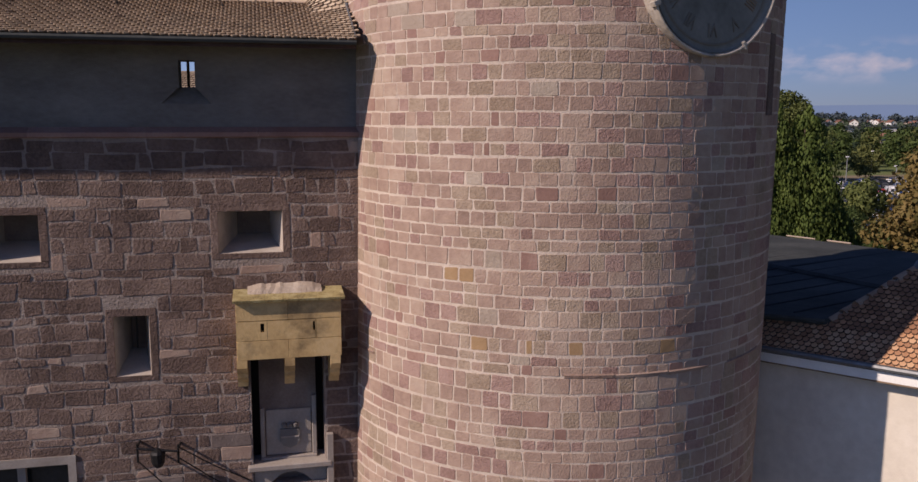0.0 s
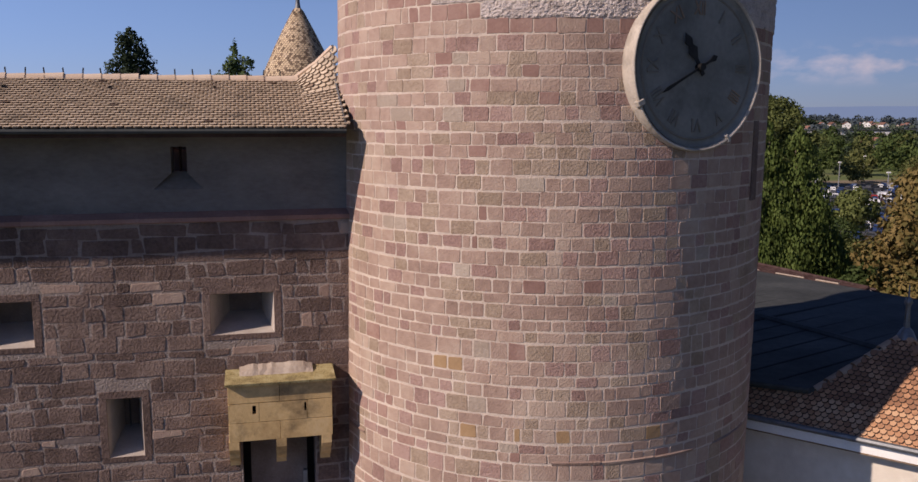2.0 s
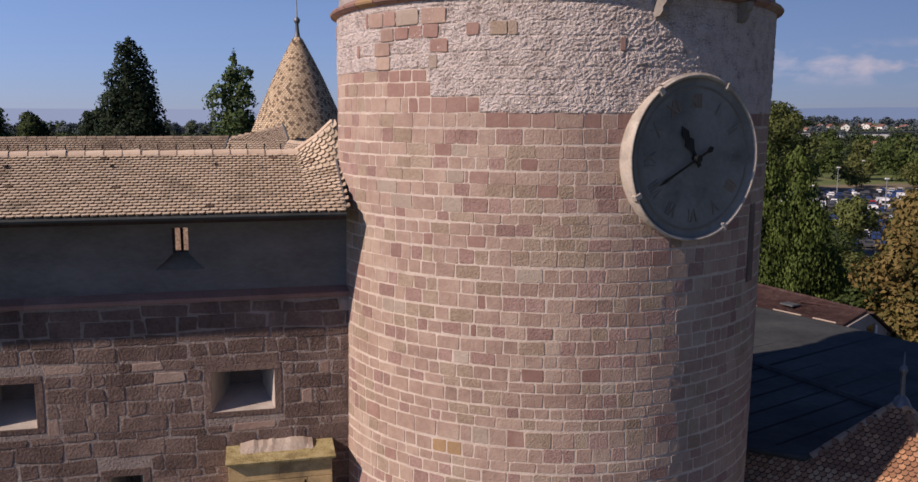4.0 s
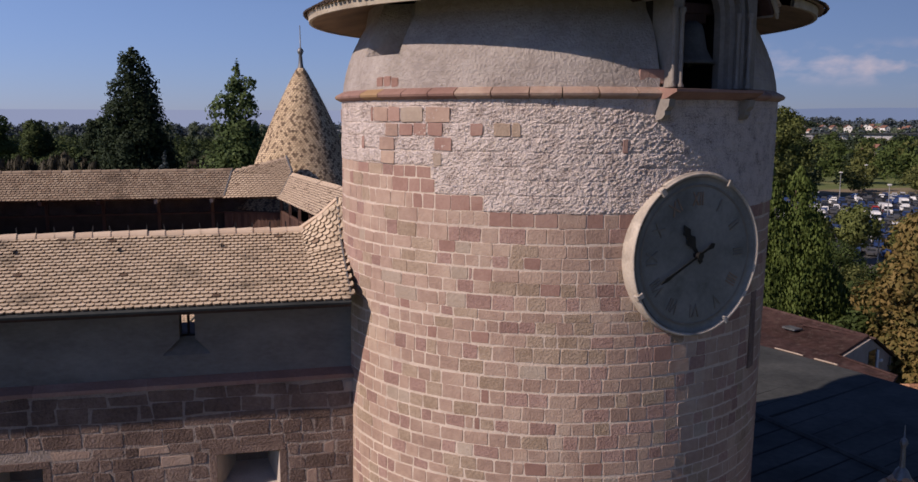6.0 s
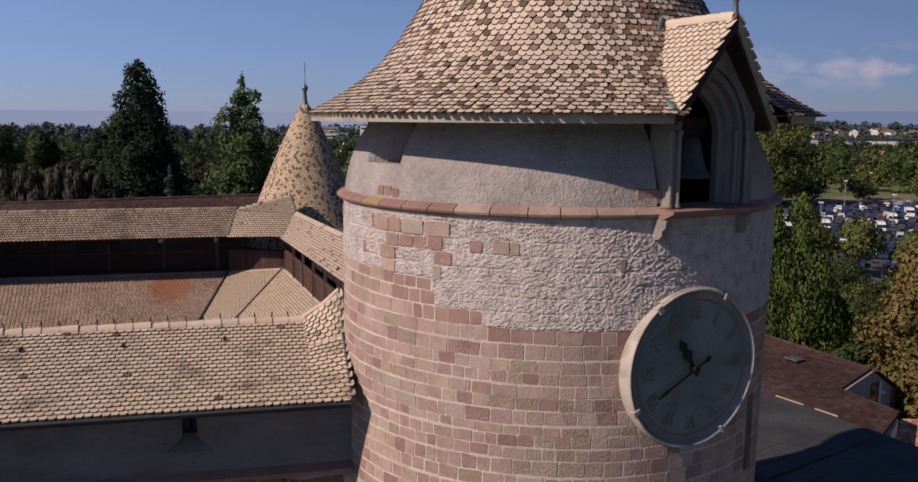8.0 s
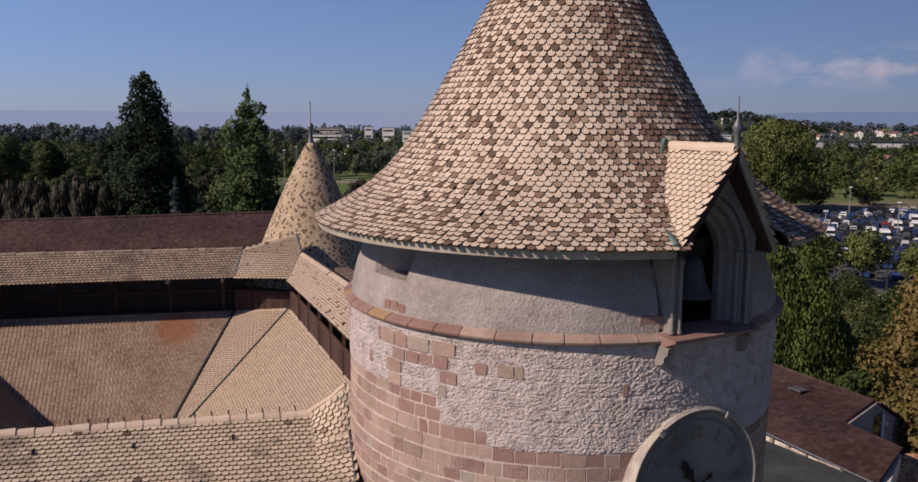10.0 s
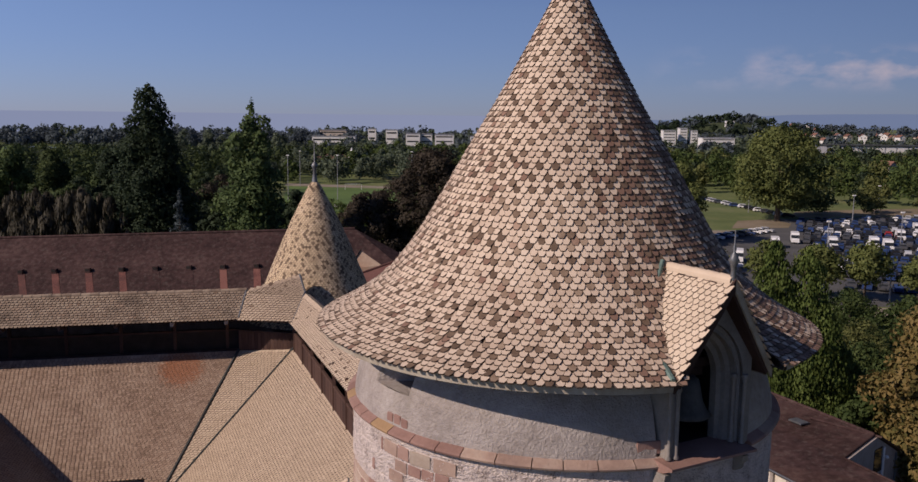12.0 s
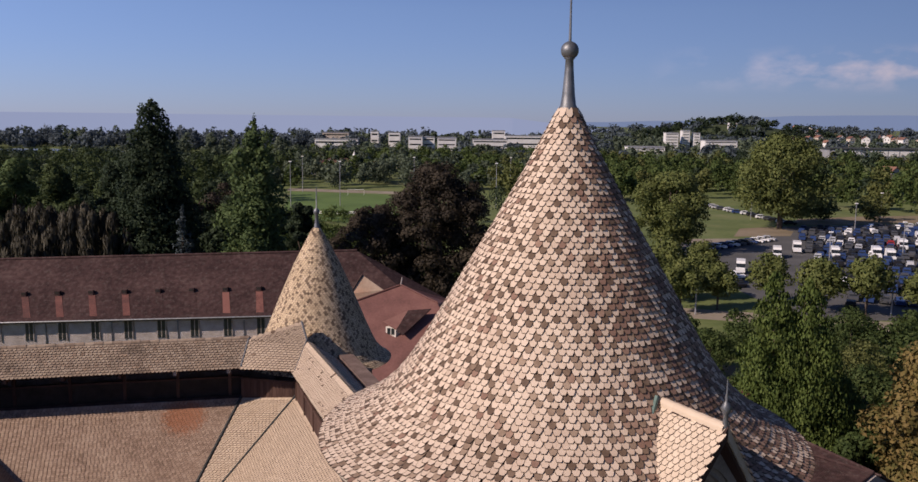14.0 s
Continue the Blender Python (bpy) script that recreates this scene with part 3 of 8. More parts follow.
# single stones that stand out: bearing from, bearing to, height, material
SPECIAL = [(-31.5, -27.7, 19.34, O_), (-27.7, -23.8, 19.34, O_), (-24.4, -20.2, 18.26, O_), (-11.7, -10.1, 18.26, O_), (-2.3, 1.0, 18.26, O_), (18.7, 22.8, 18.26, O_),
           (-20.9, -18.9, 21.72, D_), (-22.5, -20.9, 21.28, D_), (-28.7, -24.5, 23.65, P_), (-29.8, -24.9, 23.22, P_), (-50.1, -42.8, 23.45, P_), (-34.8, -32.1, 22.65, D_), (-26.6, -22.4, 20.84, P_), (-22.5, -18, 18.7, P_), (-29.9, -27.6, 16.88, D_),
           (-12.6, -10.0, 17.9, D_), (-47.7, -43.5, 21.5, P_), (-23.5, -18.9, 23.65, D_), (-32.1, -27.7, 24.04, D_), (-21.5, -17.5, 19.6, P_), (-45, -38, 23.2, P_),
           (-54.7, -53.6, 26.0, D_), (-53.3, -47.6, 26.0, N_), (-47.6, -43.5, 26.0, D_), (-43.3, -36.4, 26.0, P_), (-35.8, -29.4, 26.0, N_), (-24.6, -21.6, 25.8, D_), (-19.3, -15.5, 25.8, T_), (-15.4, -13.4, 25.8, T_), (-48.6, -44.0, 25.8, N_), (-43.8, -39.4, 25.8, D_),
           (-39.3, -35.5, 25.8, D_), (-35.3, -31.2, 25.8, D_), (-50.9, -45.2, 25.6, N_), (-50.2, -45.2, 25.4, N_), (-33.5, -28.8, 25.6, D_), (-33.8, -31.3, 25.4, P_), (-46.0, -42.3, 25.18, D_), (-42.3, -38.6, 25.18, D_), (-38.5, -34.4, 25.18, D_), (-46.3, -40.8, 24.98, D_),
           (-40.8, -37.4, 24.98, D_), (-37.4, -33.2, 24.98, D_), (-39.5, -36.7, 24.72, D_), (-36.6, -33.3, 24.72, D_), (-33.2, -29.1, 24.72, D_), (-29.1, -24.3, 24.72, D_), (-24.3, -21.3, 24.72, D_), (-59.3, -57.7, 25.6, D_), (7.9, 9.2, 25.6, D_)]


def rough_from(z):
    """The bearing at which the weathered face begins in the course at this height; it is stepped at its foot."""
    return 999 if z < 24.61 else -21.3 if z < 24.86 else -33.2 if z < 25.09 else -34.2 if z < 25.28 else -82


def in_rough(az, z):
    return rough_from(z) < az < 78


def tower_stones():
    r = np.random.default_rng(11)
    meshes, arrays, rest, own = {}, {}, [], 0
    for z0, z1 in zip(COURSES, COURSES[1:]):
        h, course, wav = round(z1 - z0, 2), (z0 + z1) / 2, r.uniform(-4, 4)
        fixed = sorted(q for q in SPECIAL if z0 < q[2] < z1)
        laid, az = [], -106 + r.uniform(0, 4)
        end = min(100, rough_from(course))
        for a0, a1, _, mat in fixed + [(end, end, 0, None)]:
            while az < min(a0, end) - 0.3:
                w = float(r.choice((0.2, 0.23, 0.26, 0.28, 0.31, 0.35, 0.42)))
                left = radians(a0 - az) * 4.0
                w = left if left < w + 0.1 else w
                w = w / 2 if w > 0.46 else w
                da = math.degrees(w / 4.0)
                laid.append((az, az + da, None))
                az += da
            if mat is not None:
                laid.append((a0, a1, mat))
                az = a1
        for a0, a1, mat in laid:
            mid, w = (a0 + a1) / 2, round(radians(a1 - a0) * 4.0, 2)
            if mat is None:
                red = 0.5 if 24.38 < course < 24.61 and mid > -22 else 0.02
                mat = STONE_RED if r.random() < red else STONE_PALE if r.random() < 0.012 else STONE_TAN if noise.noise((mid * 0.11, course * 0.9, 3)) + r.normal(0, 0.3) > 0.38 else STONE_ROSE if r.random() < 0.2 else STONE
            if math.hypot(4 * radians(mid - CAZ), course - CLOCK_Z) < 1.12:
                continue
            gap = 0.021 if course < 22.4 else 0.017 if course < 23.2 else 0.014      # the joints are thinner higher up
            key = (w, h, gap, int(r.integers(3)))
            if key not in arrays:
                arrays[key] = block_arrays(w - gap, h - gap, 0.007, 50 + len(arrays), 0.006 + gap * 0.12, 0.006)
            m = at_tower(mid, 3.9885 + r.uniform(-0.0015, 0.0015) + (0.026 if in_rough(mid, course) else 0.0), course + 0.010 * math.sin(radians(mid * 5) + wav)) @ Matrix.Rotation(r.normal(0, 0.012), 4, "Y") @ Matrix.Diagonal((1, 1, r.uniform(0.96, 1.01), 1))
            if own < 300 and -44 < mid < 16 and 19.9 < course < 22.9:
                mk = (key, mat.name)
                if mk not in meshes:
                    meshes[mk] = raw_mesh("stone", *arrays[key], mat)
                piece("stone", meshes[mk], tower, m=m)
                own += 1
            else:
                rest.append((mat.name, arrays[key], m))
    for mat in (STONE, STONE_TAN, STONE_ROSE, STONE_RED, STONE_PALE, STONE_OCHRE):
        items = [(a[0], a[1], m) for n, a, m in rest if n == mat.name]
        if items:
            tagged(piece("stones", raw_mesh("stones", *join_pieces(items), mat), tower), kind="stuff")


tower_stones()


def rough_face():
    """Weather-worn masonry under the cornice: pitted rock-faced blocks in low courses with sunken joints."""
    r0, n, k = 4.006, 900, 150
    beds = [z for z in COURSES if z > 24.5]
    V, F = [], []
    for i in range(n + 1):
        az = -82 + 160 * i / n
        for j in range(k + 1):
            z = 24.56 + (26.3 - 24.56) * j / k
            x = 4 * radians(az)
            p = Vector((x, 0.3, z))
            zz = z + 0.02 * noise.noise((x * 1.3, 2.1, z))
            row = sum(zz > b for b in beds)
            fz = min(abs(zz - b) for b in beds)
            fx = ((x + 0.05 * noise.noise((x * 3, z * 3, 5))) / 0.43 + 0.37 * row) % 1.0
            joint = min(fz, min(fx, 1 - fx) * 0.43 + 0.012)
            q = Vector((x * 15, 0.3, z * 21))
            d = 0.013 * noise.fractal(q * 1.25, 0.6, 2.1, 4) - 0.014 * noise.turbulence(q * 0.8, 3, True) + 0.010 + 0.007 * noise.noise(p * 5)
            d += 0.016 * (min(1.0, joint / 0.022) - 1.0) * min(1.0, max(0.1, 0.6 + 1.3 * noise.noise(p * 2.3)))
            if not in_rough(az, z + 0.005) or math.hypot(4 * radians(az - CAZ), z - CLOCK_Z) < 1.22:
                d = -0.05
            V.append((*at_tower(az, r0 + d, z).translation,))
    for i in range(n):
        for j in range(k):
            a = i * (k + 1) + j
            F.append((a, a + k + 1, a + k + 2, a + 1))
    piece("weathered_masonry", raw_mesh("weathered_masonry", np.array(V), np.array(F), ROUGH), tower, "pale pitted and weathered stone")


rough_face()

# the ledge low on the shaft, broken and uneven
for a0, a1, z0 in ((-68, -55, 17.74), (-3, 8, 17.85), (8.3, 21, 17.84), (21.3, 33, 17.83), (40, 58, 17.8)):
    part("ledge", leaning(lathe([(3.97, z0 - 0.07), (4.005, z0 - 0.045), (4.018, z0), (3.97, z0 + 0.04)], 12, radians(a0), radians(a1))), STONE, tower)

# cornice, stone by stone
CORNICE = [(3.96, 26.27), (4.05, 26.30), (4.12, 26.335), (4.135, 26.37), (4.11, 26.40), (3.97, 26.47)]


def cornice():
    r = np.random.default_rng(3)
    az = -180.0
    while az < 180:
        w = r.uniform(5, 8.5)
        mid = az + w / 2
        if not 16 < mid < 44:
            bm = lathe(CORNICE + [CORNICE[0]], 4, radians(az + 0.12), radians(min(az + w, 180) - 0.12))
            es = [e for e in bm.edges if e.is_boundary]
            bmesh.ops.contextual_create(bm, geom=es)
            part("cornice_stone", bm, (STONE_OCHRE if mid < -36 else STONE) if r.random() < 0.4 else STONE_RED, tower)
        az += w


cornice()

# the rendered drum, drawn in under the eave, with the loophole left open
DRUM = [(3.985, 26.44), (3.97, 26.6), (3.93, 26.8), (3.87, 27.0), (3.79, 27.2), (3.68, 27.42), (3.56, 27.62), (3.5, 27.9), (3.5, 28.2)]


def drum():
    """Rendered masonry: the courses and joints show faintly through the worn render."""
    n, k = 720, 72
    beds = (26.46, 26.66, 26.88, 27.07)
    V, F = [], []
    for i in range(n):
        a = radians(360 * i / n)
        for j in range(k):
            z = DRUM[0][1] + (DRUM[-1][1] - DRUM[0][1]) * j / (k - 1)
            rr = float(np.interp(z, [q[1] for q in DRUM], [q[0] for q in DRUM]))
            x = rr * a
            q = Vector((rr * math.sin(a), rr * math.cos(a), z))
            zz = z + 0.02 * noise.noise(q * 1.4)
            row = sum(zz > b for b in beds)
            fx = ((x + 0.06 * noise.noise(q * 2.0)) / 0.52 + 0.4 * row) % 1.0
            joint = min(min(abs(zz - b) for b in beds), min(fx, 1 - fx) * 0.52 if row < 4 else 1.0)
            wob = 0.012 * noise.noise(q * 1.5) + 0.004 * noise.noise(q * 11) - 0.009 * max(0.0, 1 - joint / 0.022) * max(0.15, 0.5 + noise.noise(q * 1.1))
            V.append(((rr + wob) * math.sin(a), -(rr + wob) * math.cos(a), z))
    for i in range(n):
        az = 360 * (i + 0.5) / n
        az = az - 360 if az > 180 else az
        for j in range(k - 1):
            z = DRUM[0][1] + (DRUM[-1][1] - DRUM[0][1]) * (j + 0.5) / (k - 1)
            if -62 < az < -46 and 27.0 < z < 27.9 or 16 < az < 43:
                continue
            a, b = i * k + j, ((i + 1) % n) * k + j
            F.append((a, b, b + 1, a + 1))
    piece("drum", raw_mesh("drum", np.array(V), np.array(F), RENDER, smooth=True), tower, "grey lime-rendered upper drum")
    def q(az, r, z):
        return tuple(at_tower(az, r, z).translation)
    # the loophole's back is painted near-black as its inner shade
    for name, mat, f in (("loophole_cheek", RENDER, (q(-62, 3.87, 27.0), q(-50.5, 2.9, 27.0), q(-50.5, 2.9, 27.9), q(-62, 3.5, 27.9))), ("loophole_back", SHADE_BLACK, (q(-50.5, 2.9, 26.9), q(-44, 2.9, 26.9), q(-44, 2.9, 27.9), q(-50.5, 2.9, 27.9))),
                         ("loophole_jamb", RENDER, (q(-46, 3.87, 27.0), q(-44, 2.9, 27.0), q(-44, 2.9, 27.9), q(-46, 3.5, 27.9))), ("loophole_sill", RENDER, (q(-62, 3.87, 27.0), q(-46, 3.87, 27.0), q(-44, 2.9, 27.03), q(-50.5, 2.9, 27.03)))):
        piece(name, raw_mesh(name, np.array(f), np.arange(4).reshape(1, 4), mat), tower)


drum()
for az, z in ((-51.5, 26.58), (-48.6, 26.58), (-45.8, 26.56)):
    V, F = block_arrays(0.19, 0.16, 0.02, int(z * 100 + az), 0.008)
    piece("bare_stone", raw_mesh("bare_stone", V, F, STONE_RED), tower, m=at_tower(az, 3.965, z))
V, F = block_arrays(0.42, 0.22, 0.02, 5, 0.008)
piece("bare_stone", raw_mesh("bare_stone", V, F, STONE_RED), tower, m=at_tower(14.2, 3.95, 26.62))

# a tall panel on the flank, its darker colour painting a shaded recess
part("flank_recess", boxes((-0.13, 0.13, -0.02, 0.1, -0.7, 0.62), m=at_tower(53.5, 3.99, 22.5)), WALLSTONE, tower, "tall darker panel painted as a shaded recess")

# roof: eave boards, soffit, tiles
CX = 0.04
CONE = [(4.6, 27.84), (4.3, 28.0), (3.98, 28.19), (3.64, 28.43), (3.3, 28.74), (2.98, 29.14), (2.66, 29.62), (2.33, 30.18), (2.0, 30.76), (1.68, 31.31), (1.35, 31.87), (0.87, 32.73), (0.5, 33.42), (0.3, 33.80), (0.16, 34.1)]


def in_dormer(az, r, z):
    """Inside the bell dormer, which breaks through the eave."""
    a = radians(az - 29.5)
    u, v = r * math.cos(a), r * math.sin(a)
    return abs(a) < 0.6 and abs(v) < 1.04 and u > 2.3 and z < 29.2 - 1.31 * abs(v)


def open_lathe(profile, segs, cx=0.0):
    V, F, k = [], [], len(profile)
    for i in range(segs):
        a = 2 * math.pi * i / segs
        V += [(cx + r * math.sin(a), -r * math.cos(a), z) for r, z in profile]
    for i in range(segs):
        az = 360 * (i + 0.5) / segs
        for j in range(k - 1):
            if not in_dormer(az, (profile[j][0] + profile[j + 1][0]) / 2, (profile[j][1] + profile[j + 1][1]) / 2):
                F.append((i * k + j, ((i + 1) % segs) * k + j, ((i + 1) % segs) * k + j + 1, i * k + j + 1))
    return np.array(V), np.array(F)


CONE_FINE = [(float(np.interp(i / 60 * (len(CONE) - 1), range(len(CONE)), [c[0] for c in CONE])), float(np.interp(i / 60 * (len(CONE) - 1), range(len(CONE)), [c[1] for c in CONE]))) for i in range(61)]
piece("roof_shell", raw_mesh("roof_shell", *open_lathe(CONE_FINE, 180, CX), WOOD, smooth=True), tower)
piece("soffit", raw_mesh("soffit", *open_lathe([(3.45, 27.92), (3.8, 27.85), (4.2, 27.77), (4.54, 27.70)], 180), SOFFIT, smooth=True), tower, "brown boarded soffit")
for i in range(24):
    a0, a1 = 15 * i - 180, 15 * i - 165
    if a0 + 7 > 14 and a0 + 7 < 43:
        continue
    part("eave_board", lathe([(4.52, 27.69), (4.575, 27.69), (4.585, 27.82), (4.53, 27.82), (4.52, 27.69)], 5, radians(a0 + 0.05), radians(a1 - 0.05)), BOARD, tower)


def cone_tiles():
    pts = [Vector((r, z)) for r, z in CONE]
    seg = [(b - a).length for a, b in zip(pts, pts[1:])]
    total, rise = sum(seg), 0.113
    r = np.random.default_rng(21)
    V, F = tile_arrays(0.2, rise * 1.9, 0.024, 0.037, 0.45, rise * 0.58, 0.0085)
    me = {m.name: tile_mesh("tile", [(V, F, Matrix.Identity(4))], m) for m in (TILE, TILE_DARK, TILE_RUST)}

    def on(s):
        s = min(max(s, 0), total - 1e-6)
        for p, q, l in zip(pts, pts[1:], seg):
            if s <= l:
                return p.lerp(q, s / l)
            s -= l
        return pts[-1]

    rest, own, below = [], 0, []
    for i in range(int(total / rise)):
        foot, top = on(i * rise - 0.03), on((i + 1) * rise)
        n, here = max(6, round(2 * math.pi * (foot.x + 0.02) / 0.137)), []
        for c in range(n):
            a = 2 * math.pi * (c + (0.5 if i % 2 else 0)) / n + r.normal(0, 0.003)
            az = math.degrees(a)
            az = az - 360 if az > 180 else az
            if in_dormer(az, (foot.x + top.x) / 2, (foot.y + top.y) / 2 - 0.02):
                continue
            out = Vector((math.sin(a), -math.cos(a), 0))
            u = Vector((math.cos(a), math.sin(a), 0))
            v = out * (foot.x - top.x) + Vector((0, 0, foot.y - top.y))
            w = 2 * math.pi * foot.x / n
            m = frame_of(u, v, out * top.x + Vector((CX, 0, top.y)), w / 0.2 * 0.985, r.uniform(0.97, 1.03))
            m = m @ Matrix.Rotation(r.normal(0, 0.015), 4, "Z") @ Matrix.Translation((0, 0, 0.01 + r.uniform(0, 0.007)))
            near = any(abs(a - b) * foot.x < 0.11 for b in below) or any(abs(a - b) * foot.x < 0.16 for b in here[-1:])
            shade = r.random() < 0.37 * (0.07 if near else 1.0)
            if shade:
                here.append(a)
            mt = TILE_DARK if shade else TILE_RUST if r.random() < (0.05 if az < 4 else min(0.55, 0.05 + (az - 4) * 0.025)) else TILE
            if own < 300 and -26 < az < 4 and 29.0 < top.y < 30.6:
                piece("tile", me[mt.name], tower, m=m)
                own += 1
            else:
                rest.append((mt.name, m))
        below = here
    for mt in (TILE, TILE_DARK, TILE_RUST):
        tagged(piece("tiles", tile_mesh("tiles", [(V, F, m) for n, m in rest if n == mt.name], mt), tower), kind="stuff")


cone_tiles()
piece("eave_course", raw_mesh("eave_course", *open_lathe([(4.3, 28.0), (4.625, 27.835), (4.63, 27.81), (4.5, 27.86)], 180, CX), TILE_OLD), tower)
part("spire_cap", lathe([(0.2, 34.06), (0.15, 34.14), (0.12, 34.35), (0.085, 34.8), (0.075, 34.98), (0.1, 35.0), (0.1, 35.02), (0.06, 35.04)], 20, centre=(CX, 0)), LEAD, tower, "grey lead spire cap", smooth=True)
part("ball", lathe([(0.03, 34.98)] + [(0.17 * math.sin(radians(a)), 35.15 - 0.17 * math.cos(radians(a))) for a in range(20, 180, 16)] + [(0.03, 35.32)], 24, centre=(CX, 0)), LEAD, tower, "weathered grey lead ball", smooth=True)
part("lightning_rod", lathe([(0.028, 35.28), (0.02, 35.8), (0.014, 36.9), (0.002, 37.3)], 8, centre=(CX, 0)), LEAD, tower)

# ---------------------------------------------------------------- bell dormer on the tower
DZ = 29.5
DM = Matrix.Rotation(radians(DZ), 4, "Z")            # x to the right, -y outwards


def arch(half, spring, apex, n=9):
    """A pointed arch, (v, z), from its left foot over the point to its right foot."""
    left = [(-half, 26.46), (-half, spring)]
    rise = apex - spring
    cen = (rise * rise - half * half) / (2 * half)                # centre of the left arc lies this far past the middle
    rad = half + cen
    top = math.atan2(rise, cen)
    for i in range(1, n):
        a = top * i / n
        left.append((cen - rad * math.cos(a), spring + rad * math.sin(a)))
    return left + [(0.0, apex)] + [(-v, z) for v, z in reversed(left)]


def dormer():
    A, B, C = arch(0.69, 27.5, 28.52), arch(0.6, 27.5, 28.38), arch(0.46, 27.48, 28.18)
    part("dormer_front", prism([(-0.86, 26.46)] + A + [(0.86, 26.46), (0.86, 27.95), (0, 29.04), (-0.86, 27.95)], "y", -4.03, -3.6, DM), DORMER_STONE, tower, "grey dressed stone dormer front with a pointed arch")
    steps = [(A, -4.02), (A, -3.96), (arch(0.645, 27.5, 28.45), -3.94), (B, -3.96), (B, -3.84), (arch(0.54, 27.49, 28.3), -3.8), (arch(0.52, 27.49, 28.27), -3.72), (C, -3.68), (C, -3.55)]
    bm = bmesh.new()
    rows = [[bm.verts.new(DM @ Vector((v, y, z))) for v, z in line] for line, y in steps]
    for p, q in zip(rows, rows[1:]):
        for k in range(len(p) - 1):
            bm.faces.new((p[k], p[k + 1], q[k + 1], q[k]))
    part("arch_moulding", bm, DORMER_STONE, tower, "stepped arch mouldings")
    ca, sa = math.cos(radians(DZ)), math.sin(radians(DZ))
    for v, u in ((-0.84, 4.03), (-0.71, 4.05), (0.71, 4.05), (0.60, 3.92)):
        part("shaft", lathe([(0.05, 26.46), (0.06, 26.48), (0.036, 26.54), (0.036, 27.5), (0.06, 27.55), (0.05, 27.6)], 10, centre=(v * ca + u * sa, v * sa - u * ca)), DORMER_STONE, tower, smooth=True)
    # near-black walls and floor paint the chamber's shade
    part("bell_chamber", boxes((-0.84, 0.84, -2.3, -2.25, 26.4, 28.6), (-0.86, -0.82, -3.6, -2.25, 26.4, 28.0), (0.82, 0.86, -3.6, -2.25, 26.4, 28.0), (-0.86, 0.86, -3.9, -2.25, 26.38, 26.45), m=DM), SHADE_BLACK, tower, "bell chamber painted near-black for its shade")
    part("beam", boxes((-0.84, 0.84, -3.45, -3.3, 27.62, 27.78), m=DM, bevel=0.01), WOOD, tower)
    # roof
    for s, uf, ub, zl in ((-1, 4.44, 3.3, 27.80), (1, 4.16, 3.2, 27.66)):
        lo_f, lo_b, up_f, up_b = ((DM @ Vector(p)) for p in ((s * 1.16, -uf, zl), (s * 1.16, -ub, zl), (0, -4.38, 29.24), (0, -2.75, 29.24)))
        tiled_face(tower, [lo_b, lo_f, up_f, up_b] if s < 0 else [lo_f, lo_b, up_b, up_f], TILE_CREAM, 0.125, 0.10, 40 + s, thick=0.014, lift=0.024)
        bm = bmesh.new()
        quad = [DM @ Vector(p) for p in ((s * 1.17, -uf - 0.02, zl - 0.13), (s * 1.17, -uf - 0.02, zl + 0.02), (0, -4.41, 29.27), (0, -4.41, 29.08))]
        back = [p + DM.to_3x3() @ Vector((0, 0.05, 0)) for p in quad]
        vs = [bm.verts.new(p) for p in quad + back]
        for f in ((0, 1, 2, 3), (7, 6, 5, 4), (0, 4, 5, 1), (1, 5, 6, 2), (2, 6, 7, 3), (3, 7, 4, 0)):
            bm.faces.new([vs[k] for k in f])
        part("barge_board", bm, BOARD if s > 0 else WOOD, tower)
        for k in range(6):
            f0, f1 = k / 6 + 0.008, (k + 1) / 6 - 0.008
            a, b = Vector((s * 1.12, 0, zl - 0.1)), Vector((0, 0, 29.08))
            p, q = a.lerp(b, f0), a.lerp(b, f1)
            fr = lambda f: -(uf + (4.38 - uf) * f) + 0.03
            part("eave_plank", plane_patch([DM @ Vector((p.x, fr(f0), p.z)), DM @ Vector((q.x, fr(f1), q.z)), DM @ Vector((q.x, -3.62, q.z)), DM @ Vector((p.x, -3.62, p.z))], 0.03), SOFFIT_GREY, tower)
    for y in [(-4.36 + 0.27 * i) for i in range(6)]:
        bm = lathe([(0.085, 0), (0.095, 0.27)], 8, radians(-100), radians(100))
        r = bmesh.ops.extrude_face_region(bm, geom=bm.faces[:])
        bmesh.ops.translate(bm, vec=(0, 0.02, 0), verts=[e for e in r["geom"] if isinstance(e, bmesh.types.BMVert)])
        part("ridge_tile", bm, TILE_CREAM, tower, m=DM @ Matrix.Translation((0, y, 29.22)) @ Matrix.Rotation(radians(-90), 4, "X"))
    # lead lining where the dormer meets the cone
    part("valley_lead", tube([DM @ Vector(p) for p in ((-1.22, -4.46, 27.88), (-1.04, -3.95, 28.1), (-0.84, -3.56, 28.33), (-0.5, -3.15, 28.8), (-0.1, -2.92, 29.33))], 0.045), COPPER, tower, "green copper valley")
    fx, fy, _ = DM @ Vector((0, -4.34, 0))
